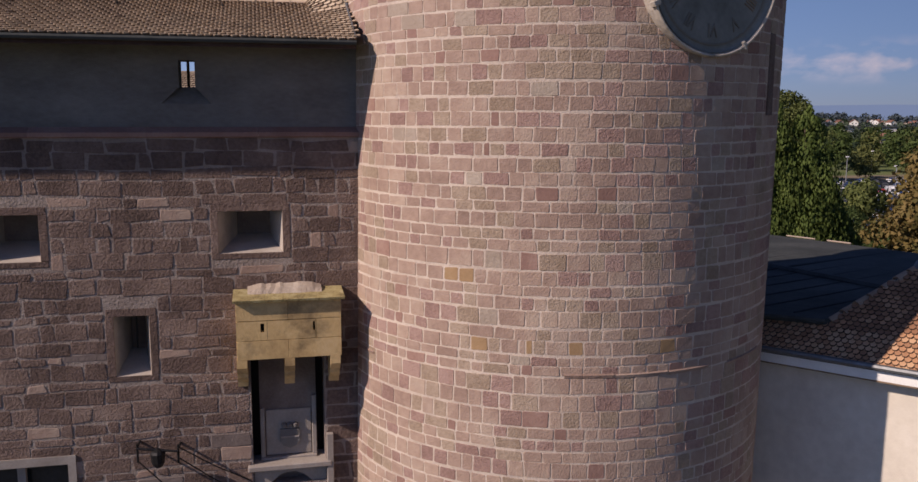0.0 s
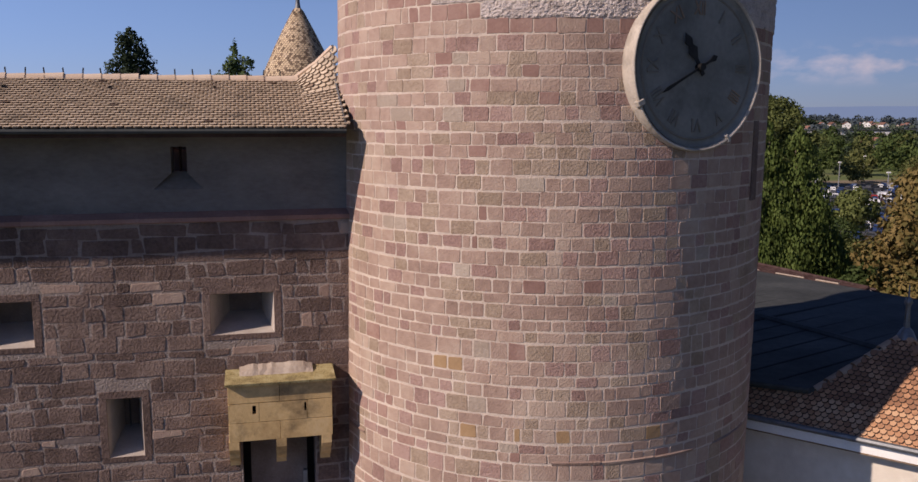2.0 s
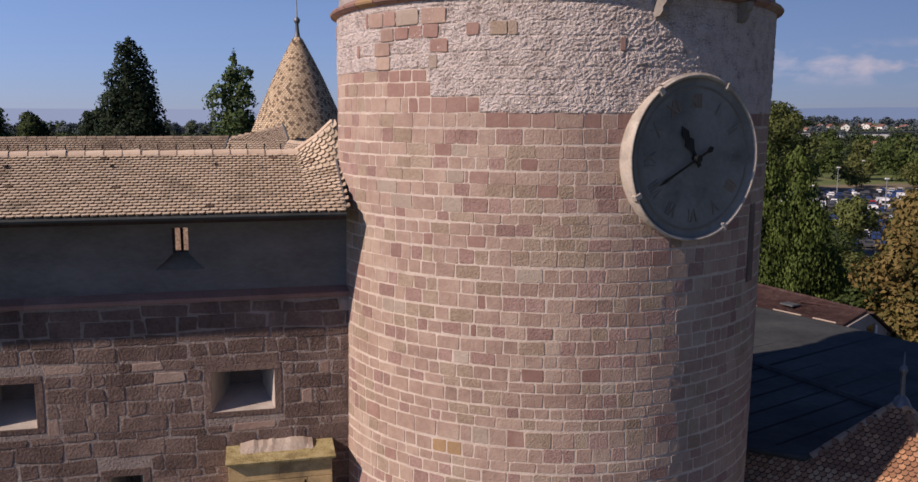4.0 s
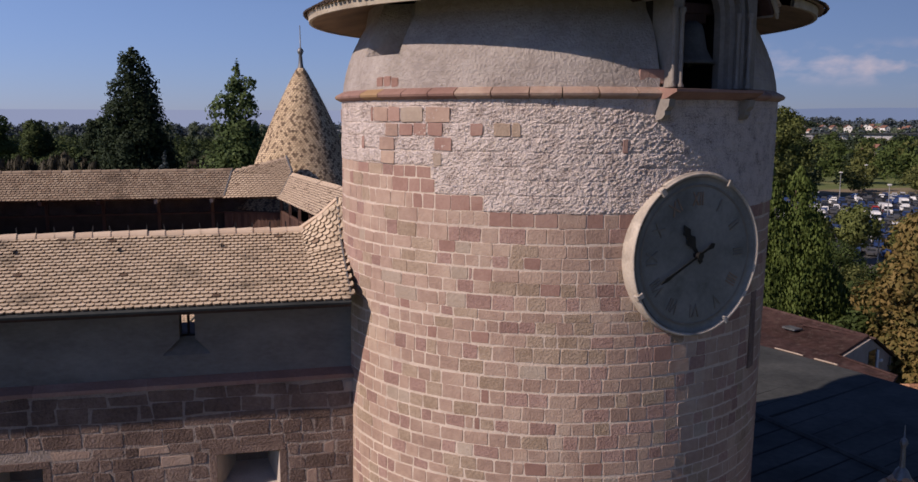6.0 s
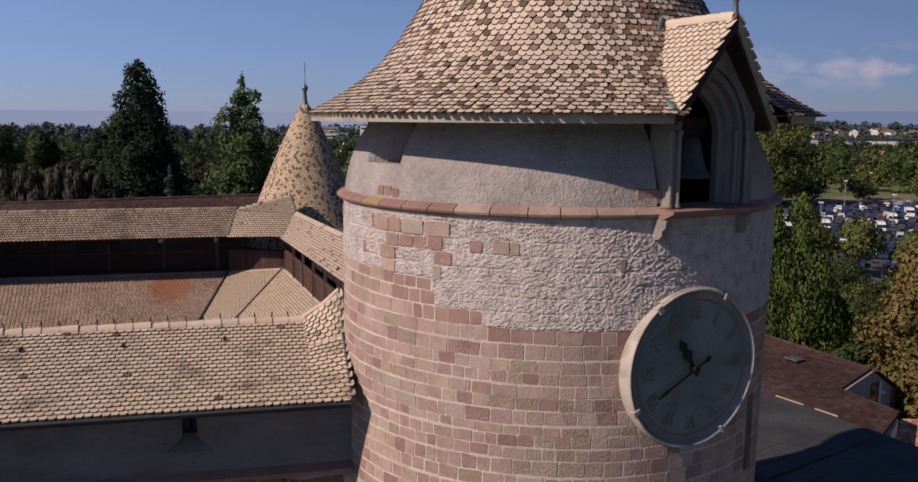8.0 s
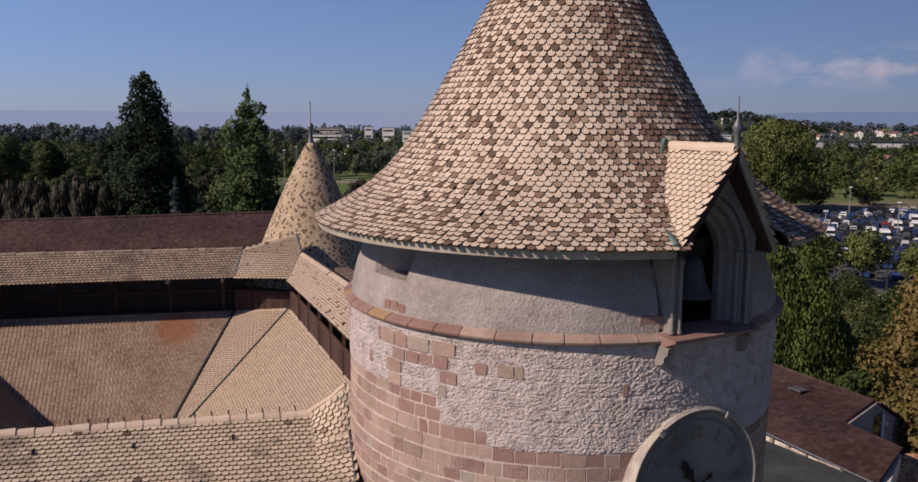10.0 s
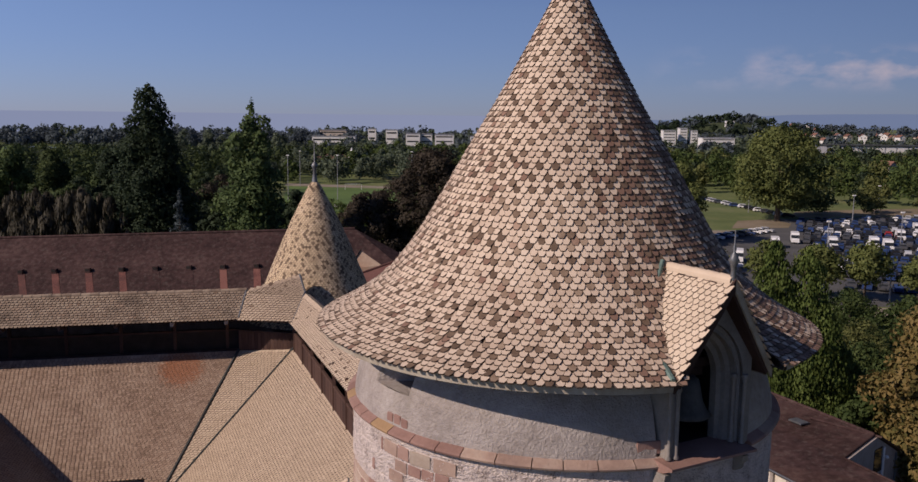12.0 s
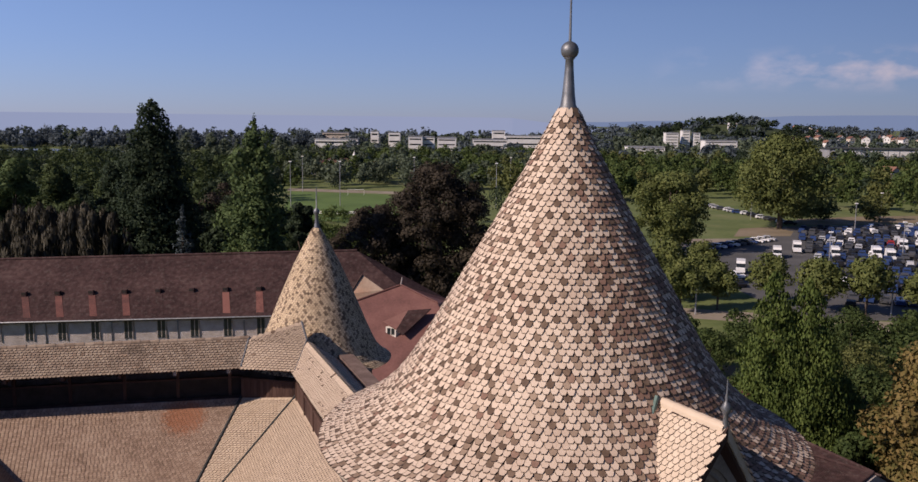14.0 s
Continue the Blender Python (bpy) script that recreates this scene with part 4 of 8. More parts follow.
    part("dormer_finial", lathe([(0.05, 29.24), (0.035, 29.42), (0.05, 29.46), (0.085, 29.54), (0.05, 29.62), (0.02, 29.66), (0.03, 29.72), (0.012, 29.78), (0.008, 30.0)], 12, centre=(fx, fy)), LEAD, tower, "grey lead finial", smooth=True)
    # ledge and its brackets
    part("dormer_ledge", prism([(-3.95, 26.28), (-4.10, 26.3), (-4.22, 26.36), (-4.30, 26.39), (-4.30, 26.43), (-3.6, 26.47), (-3.6, 26.28)], "x", -1.0, 0.8, DM), STONE_RED, tower, "stone ledge under the dormer")
    for v in (-0.95, 0.70):
        part("bracket", prism([(-3.9, 25.98), (-4.02, 26.0), (-4.08, 26.06), (-4.08, 26.12), (-4.15, 26.18), (-4.17, 26.29), (-3.9, 26.29)], "x", v - 0.06, v + 0.06, DM), DORMER_STONE, tower)


dormer()
bell = thing("bell", "dull bronze bell hanging in the tower dormer", "bell", TW @ DM @ Matrix.Translation((0.1, -3.38, -0.12)))
part("bell_body", lathe([(0.0, 27.62), (0.12, 27.62), (0.2, 27.56), (0.24, 27.4), (0.28, 27.2), (0.36, 27.04), (0.42, 26.98), (0.4, 26.96), (0.3, 27.0), (0.22, 27.4), (0, 27.55)], 28), BRONZE, bell, smooth=True)
part("headstock", boxes((-0.3, 0.3, -0.06, 0.06, 27.6, 27.74), bevel=0.01), WOOD, bell)
part("clapper", lathe([(0, 27.5), (0.02, 27.5), (0.02, 27.05), (0.06, 27.0), (0.05, 26.92), (0, 26.9)], 8), IRON, bell)

# ---------------------------------------------------------------- the clock
CM = TW @ Matrix.Translation((0.03, 0, 0)) @ at_tower(CAZ, 4.02, CLOCK_Z) @ Matrix.Rotation(radians(90), 4, "X")     # x to the right, y up, z out of the wall
clock = thing("tower_clock", "large round stone-rimmed clock with a faded grey dial", "clock", CM)


def clock_parts():
    k = 72
    ring = [(1.0, -0.35), (1.264, -0.35), (1.268, 0.005), (1.264, 0.032), (1.252, 0.04), (1.236, 0.036), (1.222, 0.02), (1.206, -0.01)]
    bm = bmesh.new()
    cols = []
    for i in range(k):
        a = 2 * math.pi * i / k
        wob = 1 + 0.003 * math.sin(5 * a + 1)
        cols.append([bm.verts.new((r * wob * math.cos(a), r * wob * math.sin(a), z)) for r, z in ring])
    for i in range(k):
        p, q = cols[i], cols[(i + 1) % k]
        for j in range(len(ring) - 1):
            bm.faces.new((p[j], q[j], q[j + 1], p[j + 1]))
    part("rim", bm, RIM, clock, "pale moulded stone rim", smooth=True)
    for a, w in ((126, 0.1), (206, 0.09), (62, 0.07), (300, 0.06)):
        part("rim_clip", boxes((1.17, 1.3, -w / 2, w / 2, -0.04, 0.055), bevel=0.012), RIM, clock, "rough clamp on the rim", m=Matrix.Rotation(radians(a), 4, "Z"))
    part("rim_hood", lathe([(1.255, -0.2), (1.285, -0.2), (1.292, 0.0), (1.262, 0.02)], 20, radians(145), radians(212)), RIM, clock, "thicker top of the rim", m=Matrix.Rotation(radians(0), 4, "Z"))
    part("inner_moulding", lathe([(1.206, 0.015), (1.196, 0.0), (1.176, -0.004), (1.166, -0.014), (1.14, -0.018), (1.12, -0.02)], 72), DIAL, clock, "grey moulding inside the rim", smooth=True)
    part("dial", lathe([(0, -0.02), (1.16, -0.02)], 64), DIAL, clock, "faded grey painted dial").matrix_basis = Matrix.Identity(4)
    part("chapter_ring", lathe([(1.06, -0.016), (1.07, -0.008), (1.09, -0.008), (1.10, -0.016)], 64), WORN, clock)
    for n, word in enumerate("I II III IIII V VI VII VIII IX X XI XII".split(), 1):
        a = radians(90 - 30 * n)
        cu = bpy.data.curves.new("numeral", "FONT")
        cu.body, cu.size, cu.align_x, cu.align_y, cu.extrude = word, 0.3, "CENTER", "CENTER", 0.006
        tmp = bpy.data.objects.new("numeral", cu)
        me = bpy.data.meshes.new_from_object(tmp)
        bpy.data.objects.remove(tmp)
        me.materials.clear()
        me.materials.append(GILT if n in (4, 11, 12) else WORN)
        piece("numeral", me, clock, m=Matrix.Translation((0.86 * math.cos(a), 0.86 * math.sin(a), -0.012)) @ Matrix.Rotation(a - math.pi / 2, 4, "Z") @ Matrix.Diagonal((0.62 if len(word) > 2 else 0.8, 1, 1, 1)))
    for name, ang, shape, z in (("hour_pointer", 328, [(-0.035, -0.14), (0.035, -0.14), (0.03, 0.14), (0.1, 0.29), (0.04, 0.36), (0.075, 0.45), (0.0, 0.58), (-0.075, 0.45), (-0.04, 0.36), (-0.1, 0.29), (-0.03, 0.14)], 0.02),
                                ("minute_pointer", 242, [(-0.02, -0.2), (-0.05, -0.3), (0, -0.36), (0.05, -0.3), (0.016, -0.2), (0.018, 0.5), (0.03, 0.7), (0.008, 0.82), (-0.008, 0.82), (-0.03, 0.7), (-0.018, 0.5)], 0.045)):
        part(name, prism(shape, "z", z, z + 0.012), IRON, clock, "black iron pointer", m=Matrix.Rotation(radians(-ang), 4, "Z"))
    part("arbor", prism([(0.055 * math.cos(radians(30 * i)), 0.055 * math.sin(radians(30 * i))) for i in range(12)], "z", -0.02, 0.1), IRON, clock)


clock_parts()

# ---------------------------------------------------------------- the curtain wall beside the tower
wall = thing("curtain_wall", "dark red coursed stone castle wall with a grey rendered top", "wall", WA)
SPLAYS = [(-4.31, -3.24, 19.43, 20.15), (-8.2, -7.13, 19.39, 20.16), (-6.07, -5.5, 17.37, 18.41)]      # embrasures: s0, s1, z0, z1
GATE = (-3.86, -2.58, 15.2, 17.75)
LOWWIN = (-8.6, -6.92, 14.6, 15.9)
OPEN = SPLAYS + [GATE, LOWWIN]


def holed_slab(s0, s1, d0, d1, z0, z1, holes):
    """Boxes that fill the slab round its upright-sided holes."""
    xs = sorted({s0, s1, *(v for h in holes for v in h[:2] if s0 < v < s1)})
    zs = sorted({z0, z1, *(v for h in holes for v in h[2:] if z0 < v < z1)})
    out = []
    for a, b in zip(xs, xs[1:]):
        run = None
        for c, e in zip(zs, zs[1:]):
            if any(h[0] < (a + b) / 2 < h[1] and h[2] < (c + e) / 2 < h[3] for h in holes):
                if run:
                    out.append((a, b, d0, d1, *run))
                run = None
            else:
                run = (run[0], e) if run else (c, e)
        if run:
            out.append((a, b, d0, d1, *run))
    return out


def wall_mesh(name, specs, mat, parent, label=""):
    V, F = [], []
    for x0, x1, y0, y1, z0, z1 in specs:
        n = len(V)
        V += [(x, y, z) for z in (z0, z1) for x, y in ((x0, y0), (x1, y0), (x1, y1), (x0, y1))]
        F += [[n + i for i in f] for f in ((0, 1, 5, 4), (1, 2, 6, 5), (2, 3, 7, 6), (3, 0, 4, 7), (4, 5, 6, 7), (3, 2, 1, 0))]
    return piece(name, raw_mesh(name, V, F, mat), parent, label)


wall_mesh("lower_wall", holed_slab(-24, -1.0, 0.0, 1.1, 0, 21.40, OPEN), WALLMORTAR, wall, "mortared lower wall")
SLIT = (-4.86, -4.60, 22.22, 22.68)
wall_mesh("upper_wall", holed_slab(-24, -1.75, 0.12, 0.7, 21.52, 22.98, [SLIT, (-5.15, -4.36, 21.96, 22.22)]), GREYWALL, wall, "grey rendered upper wall")
part("slit_sill", prism([(0.125, 21.96), (0.3, 22.24), (0.5, 22.24), (0.5, 21.9)], "x", -5.15, -4.36), GREYWALL, wall)
part("slit_cheek", prism([(-5.16, 21.96), (-4.86, 22.24), (-5.16, 22.24)], "y", 0.125, 0.68), GREYWALL, wall)
part("slit_cheek", prism([(-4.35, 21.96), (-4.35, 22.24), (-4.60, 22.24)], "y", 0.125, 0.68), GREYWALL, wall)
# dark floor added to block the sunlit view through the slit
part("walkway_floor", boxes((-23, -1.6, 0.72, 3.3, 21.7, 21.8)), WOOD, wall)
part("slit_post", boxes((-4.755, -4.71, 0.5, 0.56, 22.2, 22.7)), WOOD, wall)
for s0, s1 in ((-24, -12.004), (-12, -9.404), (-9.4, -7.204), (-7.2, -5.404), (-5.4, -3.604), (-3.6, -1.0)):
    part("string_stone", prism([(0.0, 21.40), (-0.06, 21.42), (-0.06, 21.49), (0.12, 21.58), (0.2, 21.58), (0.2, 21.4)], "x", s0, s1), STONE_RED, wall)


def wall_stones():
    r = np.random.default_rng(5)
    lengths, heights = (0.22, 0.32, 0.42, 0.52, 0.64, 0.78), (0.15, 0.19, 0.23, 0.27, 0.31)
    arrays, meshes, rest, own, z = {}, {}, [], 0, 14.3
    while z < 21.2:
        h = heights[r.integers(5)]
        if z + h > 21.38:
            h = 21.38 - z
        cuts = sorted((o[0] - m, o[1] + m) for o, m in [(q, 0.14) for q in OPEN[:3]] + [(q, 0.02) for q in OPEN[3:]] if z + h > o[2] - m * 0.7 and z < o[3] + m * 0.7)
        runs, s0 = [], -10.4 - r.uniform(0, 0.4)
        for a, b in cuts:
            if a - s0 > 0.1:
                runs.append((s0, a))
            s0 = max(s0, b)
        runs.append((s0, -1.5))
        spans = []
        for a, b in runs:
            x = a
            while x < b - 0.02:
                li = int(r.integers(6))
                w = lengths[li]
                if b - x < w + 0.16:
                    w = b - x
                    if w > 0.8:
                        w /= 2
                spans.append((round(w, 2), x + w / 2))
                x += w
        for w, mid in spans:
            li = w
            zz = z + h / 2 + 0.02 * math.sin(mid * 1.7 + z)
            key = (li, round(h, 3), int(r.integers(3)))
            if key not in arrays:
                arrays[key] = block_arrays(w - 0.03, h - 0.028, 0.006, 500 + len(arrays), 0.024, 0.008)
            mat = SURROUND if r.random() < 0.03 else STONE if r.random() < 0.05 else WALLSTONE
            m = Matrix.Translation((mid, r.uniform(-0.004, 0.004), zz)) @ Matrix.Rotation(r.normal(0, 0.02), 4, "Y")
            if own < 300 and z > 16.2:
                mk = (key, mat.name)
                if mk not in meshes:
                    meshes[mk] = raw_mesh("stone", *arrays[key], mat)
                piece("stone", meshes[mk], wall, m=m)
                own += 1
            else:
                rest.append((mat.name, arrays[key], m))
        z += h
    for mat in (WALLSTONE, SURROUND, STONE):
        items = [(a[0], a[1], m) for n, a, m in rest if n == mat.name]
        if items:
            tagged(piece("stones", raw_mesh("stones", *join_pieces(items), mat), wall), kind="stuff")


wall_stones()


def embrasure(o, inner):
    """A splayed opening: a dressed surround, and four slanting cheeks down to a small closed back."""
    s0, s1, z0, z1 = o
    a0, a1, c0, c1 = inner
    e = part("embrasure", boxes((s0 - 0.12, s1 + 0.12, -0.008, 0.05, z1, z1 + 0.13), (s0 - 0.12, s1 + 0.12, -0.008, 0.05, z0 - 0.1, z0), (s0 - 0.13, s0, -0.008, 0.05, z0, z1), (s1, s1 + 0.13, -0.008, 0.05, z0, z1), bevel=0.008), WALLSTONE, wall, "dressed stone surround")
    bm = bmesh.new()
    f = [bm.verts.new(p) for p in ((s0, 0.0, z0), (s1, 0.0, z0), (s1, 0.0, z1), (s0, 0.0, z1))]
    b = [bm.verts.new(p) for p in ((a0, 0.95, c0), (a1, 0.95, c0), (a1, 0.95, c1), (a0, 0.95, c1))]
    for i in range(4):
        k = (i + 1) % 4
        bm.faces.new((f[i], f[k], b[k], b[i]))
    part("splay", bm, REVEAL, e)
    # panel added to close the back of the splay
    part("light", boxes((a0 - 0.05, a1 + 0.05, 0.96, 1.02, c0 - 0.05, c1 + 0.05)), SURROUND, e, "stone-coloured panel closing the splay")


embrasure(SPLAYS[0], (-4.02, -3.44, 19.64, 20.1))
embrasure(SPLAYS[1], (-7.9, -7.32, 19.62, 20.1))
embrasure(SPLAYS[2], (-5.93, -5.68, 17.62, 18.36))
part("window_bar", boxes((-5.8, -5.775, 0.6, 0.63, 17.7, 18.35)), IRON, wall)

# gate: slots for the lifting beams, a grey panel with a carved shield, its sill and the arch below
gate = part("gate_panel", boxes((-3.72, -2.72, 0.28, 0.4, 15.2, 17.75)), SURROUND, wall, "grey stone panel between two dark beam slots")
# backs of the slots in near-black, painted for their shade
part("beam_slot", boxes((-3.86, -3.72, 0.5, 0.6, 15.2, 17.75)), SHADE_BLACK, gate)
part("beam_slot", boxes((-2.72, -2.58, 0.5, 0.6, 15.2, 17.75)), SHADE_BLACK, gate)
part("panel_frame", boxes((-3.72, -3.64, 0.2, 0.29, 15.6, 16.56), (-2.8, -2.72, 0.2, 0.29, 15.6, 16.75), (-3.72, -2.72, 0.16, 0.29, 15.56, 15.64), bevel=0.01), FRAME, gate)
part("inner_panel", boxes((-3.62, -2.82, 0.25, 0.29, 15.66, 16.5)), FRAME, gate, "pale carved panel")
bm = prism([(-0.17, 0.16), (-0.18, -0.05), (-0.12, -0.15), (0, -0.2), (0.12, -0.15), (0.18, -0.05), (0.17, 0.16)], "y", -0.05, 0.0)
shield = part("carved_shield", bm, GREYWALL, gate, "grey carved stone shield", m=Matrix.Translation((-3.2, 0.26, 15.98)))
part("shield_band", boxes((-0.16, 0.16, -0.065, -0.05, 0.0, 0.03)), FRAME, shield)
for x in (-0.1, 0, 0.1):
    part("crest", lathe([(0, -0.02), (0.05, 0.0), (0.055, 0.05), (0, 0.09)], 10), GREYWALL, shield, m=Matrix.Translation((x, -0.03, 0.2)))
part("gate_sill", boxes((-3.95, -2.48, -0.12, 0.5, 15.5, 15.6), bevel=0.015), FRAME, wall)
part("gate_pillar", boxes((-2.56, -2.44, -0.1, 0.2, 14.5, 16.1), bevel=0.01), FRAME, wall)
arch = [(-3.85, 14.2), (-3.85, 15.48), (-2.58, 15.48), (-2.58, 14.2)] + [(-3.2 + 0.45 * math.cos(radians(a)), 14.9 + 0.5 * math.sin(radians(a))) for a in range(0, 181, 20)]
part("gate_arch", prism(arch, "y", 0.05, 0.3), FRAME, wall)
# near-black sheet painted as the shade behind the gate arch
part("gate_shadow", boxes((-3.8, -2.6, 0.5, 0.56, 14.2, 15.5)), SHADE_BLACK, wall)

# lower window
part("low_window_frame", boxes((LOWWIN[0] - 0.15, LOWWIN[1] + 0.13, -0.03, 0.1, 15.9, 16.05), (LOWWIN[1], LOWWIN[1] + 0.13, -0.03, 0.1, 14.5, 15.9), (-7.75, -7.62, 0.1, 0.2, 14.5, 15.9), (LOWWIN[0], LOWWIN[1], 0.12, 0.18, 15.84, 15.9)), FRAME, wall)
part("low_window_pane", boxes((LOWWIN[0], LOWWIN[1], 0.3, 0.32, 14.5, 15.9)), GLASS, wall)

# ---------------------------------------------------------------- box machicolation
mach = thing("box_machicolation", "yellow sandstone box machicolation with a mossy stone slab on top", "machicolation", WA)


def machicolation():
    S0, S1, D0 = -4.06, -2.31, -0.62
    rows = [(17.70, 18.02), (18.03, 18.36), (18.37, 18.70)]
    splits = [(-4.06, -3.2, -2.31), (-4.06, -3.55, -2.75, -2.31), (-4.06, -3.2, -2.31)]
    for (z0, z1), xs in zip(rows, splits):
        for a, b in zip(xs, xs[1:]):
            specs = [(a + 0.003, b - 0.003, D0, D0 + 0.14, z0, z1)]
            for kx in (-3.63, -2.76):
                if a < kx < b and z0 > 18.0 and z1 < 18.4:
                    specs = [(a + 0.003, kx - 0.03, D0, D0 + 0.14, z0, z1), (kx + 0.03, b - 0.003, D0, D0 + 0.14, z0, z1), (kx - 0.03, kx + 0.03, D0, D0 + 0.14, z0, z0 + 0.14), (kx - 0.03, kx + 0.03, D0, D0 + 0.14, z1 - 0.04, z1)]
            part("ashlar", boxes(*specs, bevel=0.004 if len(specs) == 1 else 0.0), YELLOW, mach)
    for s0, s1 in ((S0, S0 + 0.14), (S1 - 0.14, S1)):
        part("side_wall", boxes((s0, s1, D0 + 0.142, 0.0, 17.7, 18.7)), YELLOW, mach)
    # near-black sheet behind the loops, painted as shade inside
    part("loop_backing", boxes((S0 + 0.15, S1 - 0.15, -0.3, -0.28, 17.75, 18.65)), SHADE_BLACK, mach)
    part("top_slab", prism([(D0 - 0.09, 18.70), (D0 - 0.10, 18.74), (-0.3, 18.775), (0.0, 18.80), (0.0, 18.70)], "x", S0 - 0.04, S1 + 0.06), MOSS, mach, "mossy yellow-green capping slab")
    bm = bmesh.new()
    n = 16
    r = np.random.default_rng(9)
    prev = None
    for i in range(n + 1):
        x = S0 + 0.2 + (S1 - S0 - 0.5) * i / n
        a, b = (0.06 + r.uniform(0, 0.025)) * min(1.0, 0.35 + 4 * min(i, n - i) / n), r.uniform(0.0, 0.03)
        ring = [bm.verts.new(p) for p in ((x, -0.34 - b, 18.765), (x, -0.26, 18.79 + a), (x, -0.08, 18.83 + a), (x, 0.0, 18.84))]
        if prev:
            for k in range(3):
                bm.faces.new((prev[k], ring[k], ring[k + 1], prev[k + 1]))
        prev = ring
    part("rubble_capping", bm, STONE_PALE, mach, "crumbled stone course against the wall")
    for s in (-3.98, -3.19, -2.42):
        part("corbel", prism([(0, 17.7), (-0.62, 17.7), (-0.62, 17.56), (-0.54, 17.46), (-0.44, 17.42), (-0.42, 17.34), (-0.34, 17.26), (-0.24, 17.24), (-0.2, 17.12), (0, 17.08)], "x", s - 0.085, s + 0.085), YELLOW, mach)


machicolation()

# ---------------------------------------------------------------- iron bracket with its chains
lamp = thing("iron_bracket", "black iron wall bracket with a small lantern and stay chains", "bracket", WA)
part("bracket_arm", tube([(-5.75, 0, 16.2), (-5.75, -0.35, 16.2), (-5.1, -0.4, 16.12), (-5.08, 0, 16.12)], 0.022), IRON, lamp)
part("bracket_post", tube([(-5.75, -0.33, 16.28), (-5.75, -0.33, 15.95)], 0.02), IRON, lamp)
part("bracket_post", tube([(-5.09, -0.36, 16.22), (-5.09, -0.36, 15.9)], 0.02), IRON, lamp)
part("lantern", lathe([(0.0, 16.2), (0.1, 16.14), (0.13, 16.1), (0.11, 15.94), (0.07, 15.86), (0, 15.84)], 10, centre=(-5.42, -0.36)), IRON, lamp)
for p, q in (((-5.09, -0.36, 16.18), (-3.9, -0.1, 15.35)), ((-5.1, -0.36, 16.0), (-4.0, -0.1, 15.1)), ((-5.75, -0.33, 15.97), (-5.0, -0.3, 15.2))):
    part("stay_chain", tube([p, Vector(p).lerp(Vector(q), 0.5) - Vector((0, 0, 0.04)), q], 0.012, 5), IRON, lamp)

# ---------------------------------------------------------------- roof over the wall-walk
walk_roof = thing("wall_walk_roof", "low gabled roof of mossy buff clay tiles along the wall", "roof")
EAVE_D, EAVE_Z, END = -0.71, 23.0, -2.0          # its eave, and where it ends against the tower
NEARTILE = (0.132, 0.116)
for seed, a, b, own in ((3, -14, -2.65, 300), (4, -24, -14, 0)):
    tiled_face(walk_roof, [wp(a, EAVE_D, EAVE_Z), wp(b, EAVE_D, EAVE_Z), wp(b, 1.7, 23.84), wp(a, 1.7, 23.84)], TILE_NEAR, *NEARTILE, seed, singles=own, dark=0.012, thick=0.028, lift=0.044)
tiled_face(walk_roof, [wp(-2.65, EAVE_D, EAVE_Z), wp(END, EAVE_D, EAVE_Z), wp(END, 0.9, 23.72), wp(-2.65, 0.9, 23.56)], TILE_NEAR, *NEARTILE, 5, dark=0.01, thick=0.028, lift=0.044)
tiled_face(walk_roof, [wp(-2.65, 0.9, 23.56), wp(END, 0.9, 23.72), wp(END, 1.5, 24.45), wp(-2.66, 1.7, 23.86)], TILE_NEAR, *NEARTILE, 7, dark=0.01, thick=0.028, lift=0.044)
tiled_face(walk_roof, [wp(END, 3.6, 23.1), wp(-24, 3.6, 23.1), wp(-24, 1.7, 23.84), wp(END, 1.7, 23.84)], TILE_NEAR, *NEARTILE, 6, dark=0.012, thick=0.028, lift=0.044)
part("fascia", boxes((-24, END, EAVE_D + 0.005, EAVE_D + 0.05, EAVE_Z - 0.15, EAVE_Z - 0.05), m=WA), WOOD, walk_roof)
part("gutter", tube([WA @ Vector((v, EAVE_D - 0.06, EAVE_Z - 0.05)) for v in (-24, -12, -6, END)], 0.045, 8), SLATE, walk_roof, "dark metal gutter")
part("soffit", prism([(EAVE_D + 0.05, EAVE_Z - 0.12), (EAVE_D + 0.05, EAVE_Z - 0.08), (0.3, EAVE_Z + 0.26), (0.3, EAVE_Z - 0.04)], "x", -24, END, WA), SOFFIT, walk_roof, "brown boarded soffit")
part("verge_lead", tube([wp(END, EAVE_D, EAVE_Z + 0.03), wp(END, 0.3, 23.5), wp(END, 0.9, 23.78), wp(END, 1.5, 24.5)], 0.018), LEAD, walk_roof)
for v, d in ((-2.62, 1.15), (-4.15, 1.15), (-5.9, 1.1), (-7.6, 1.12)):
    zz = EAVE_Z + (23.84 - EAVE_Z) * (d - EAVE_D) / (1.7 - EAVE_D)
    part("snow_hook", boxes((v - 0.009, v + 0.009, d - 0.1, d + 0.1, zz + 0.03, zz + 0.075), m=WA), IRON, walk_roof)


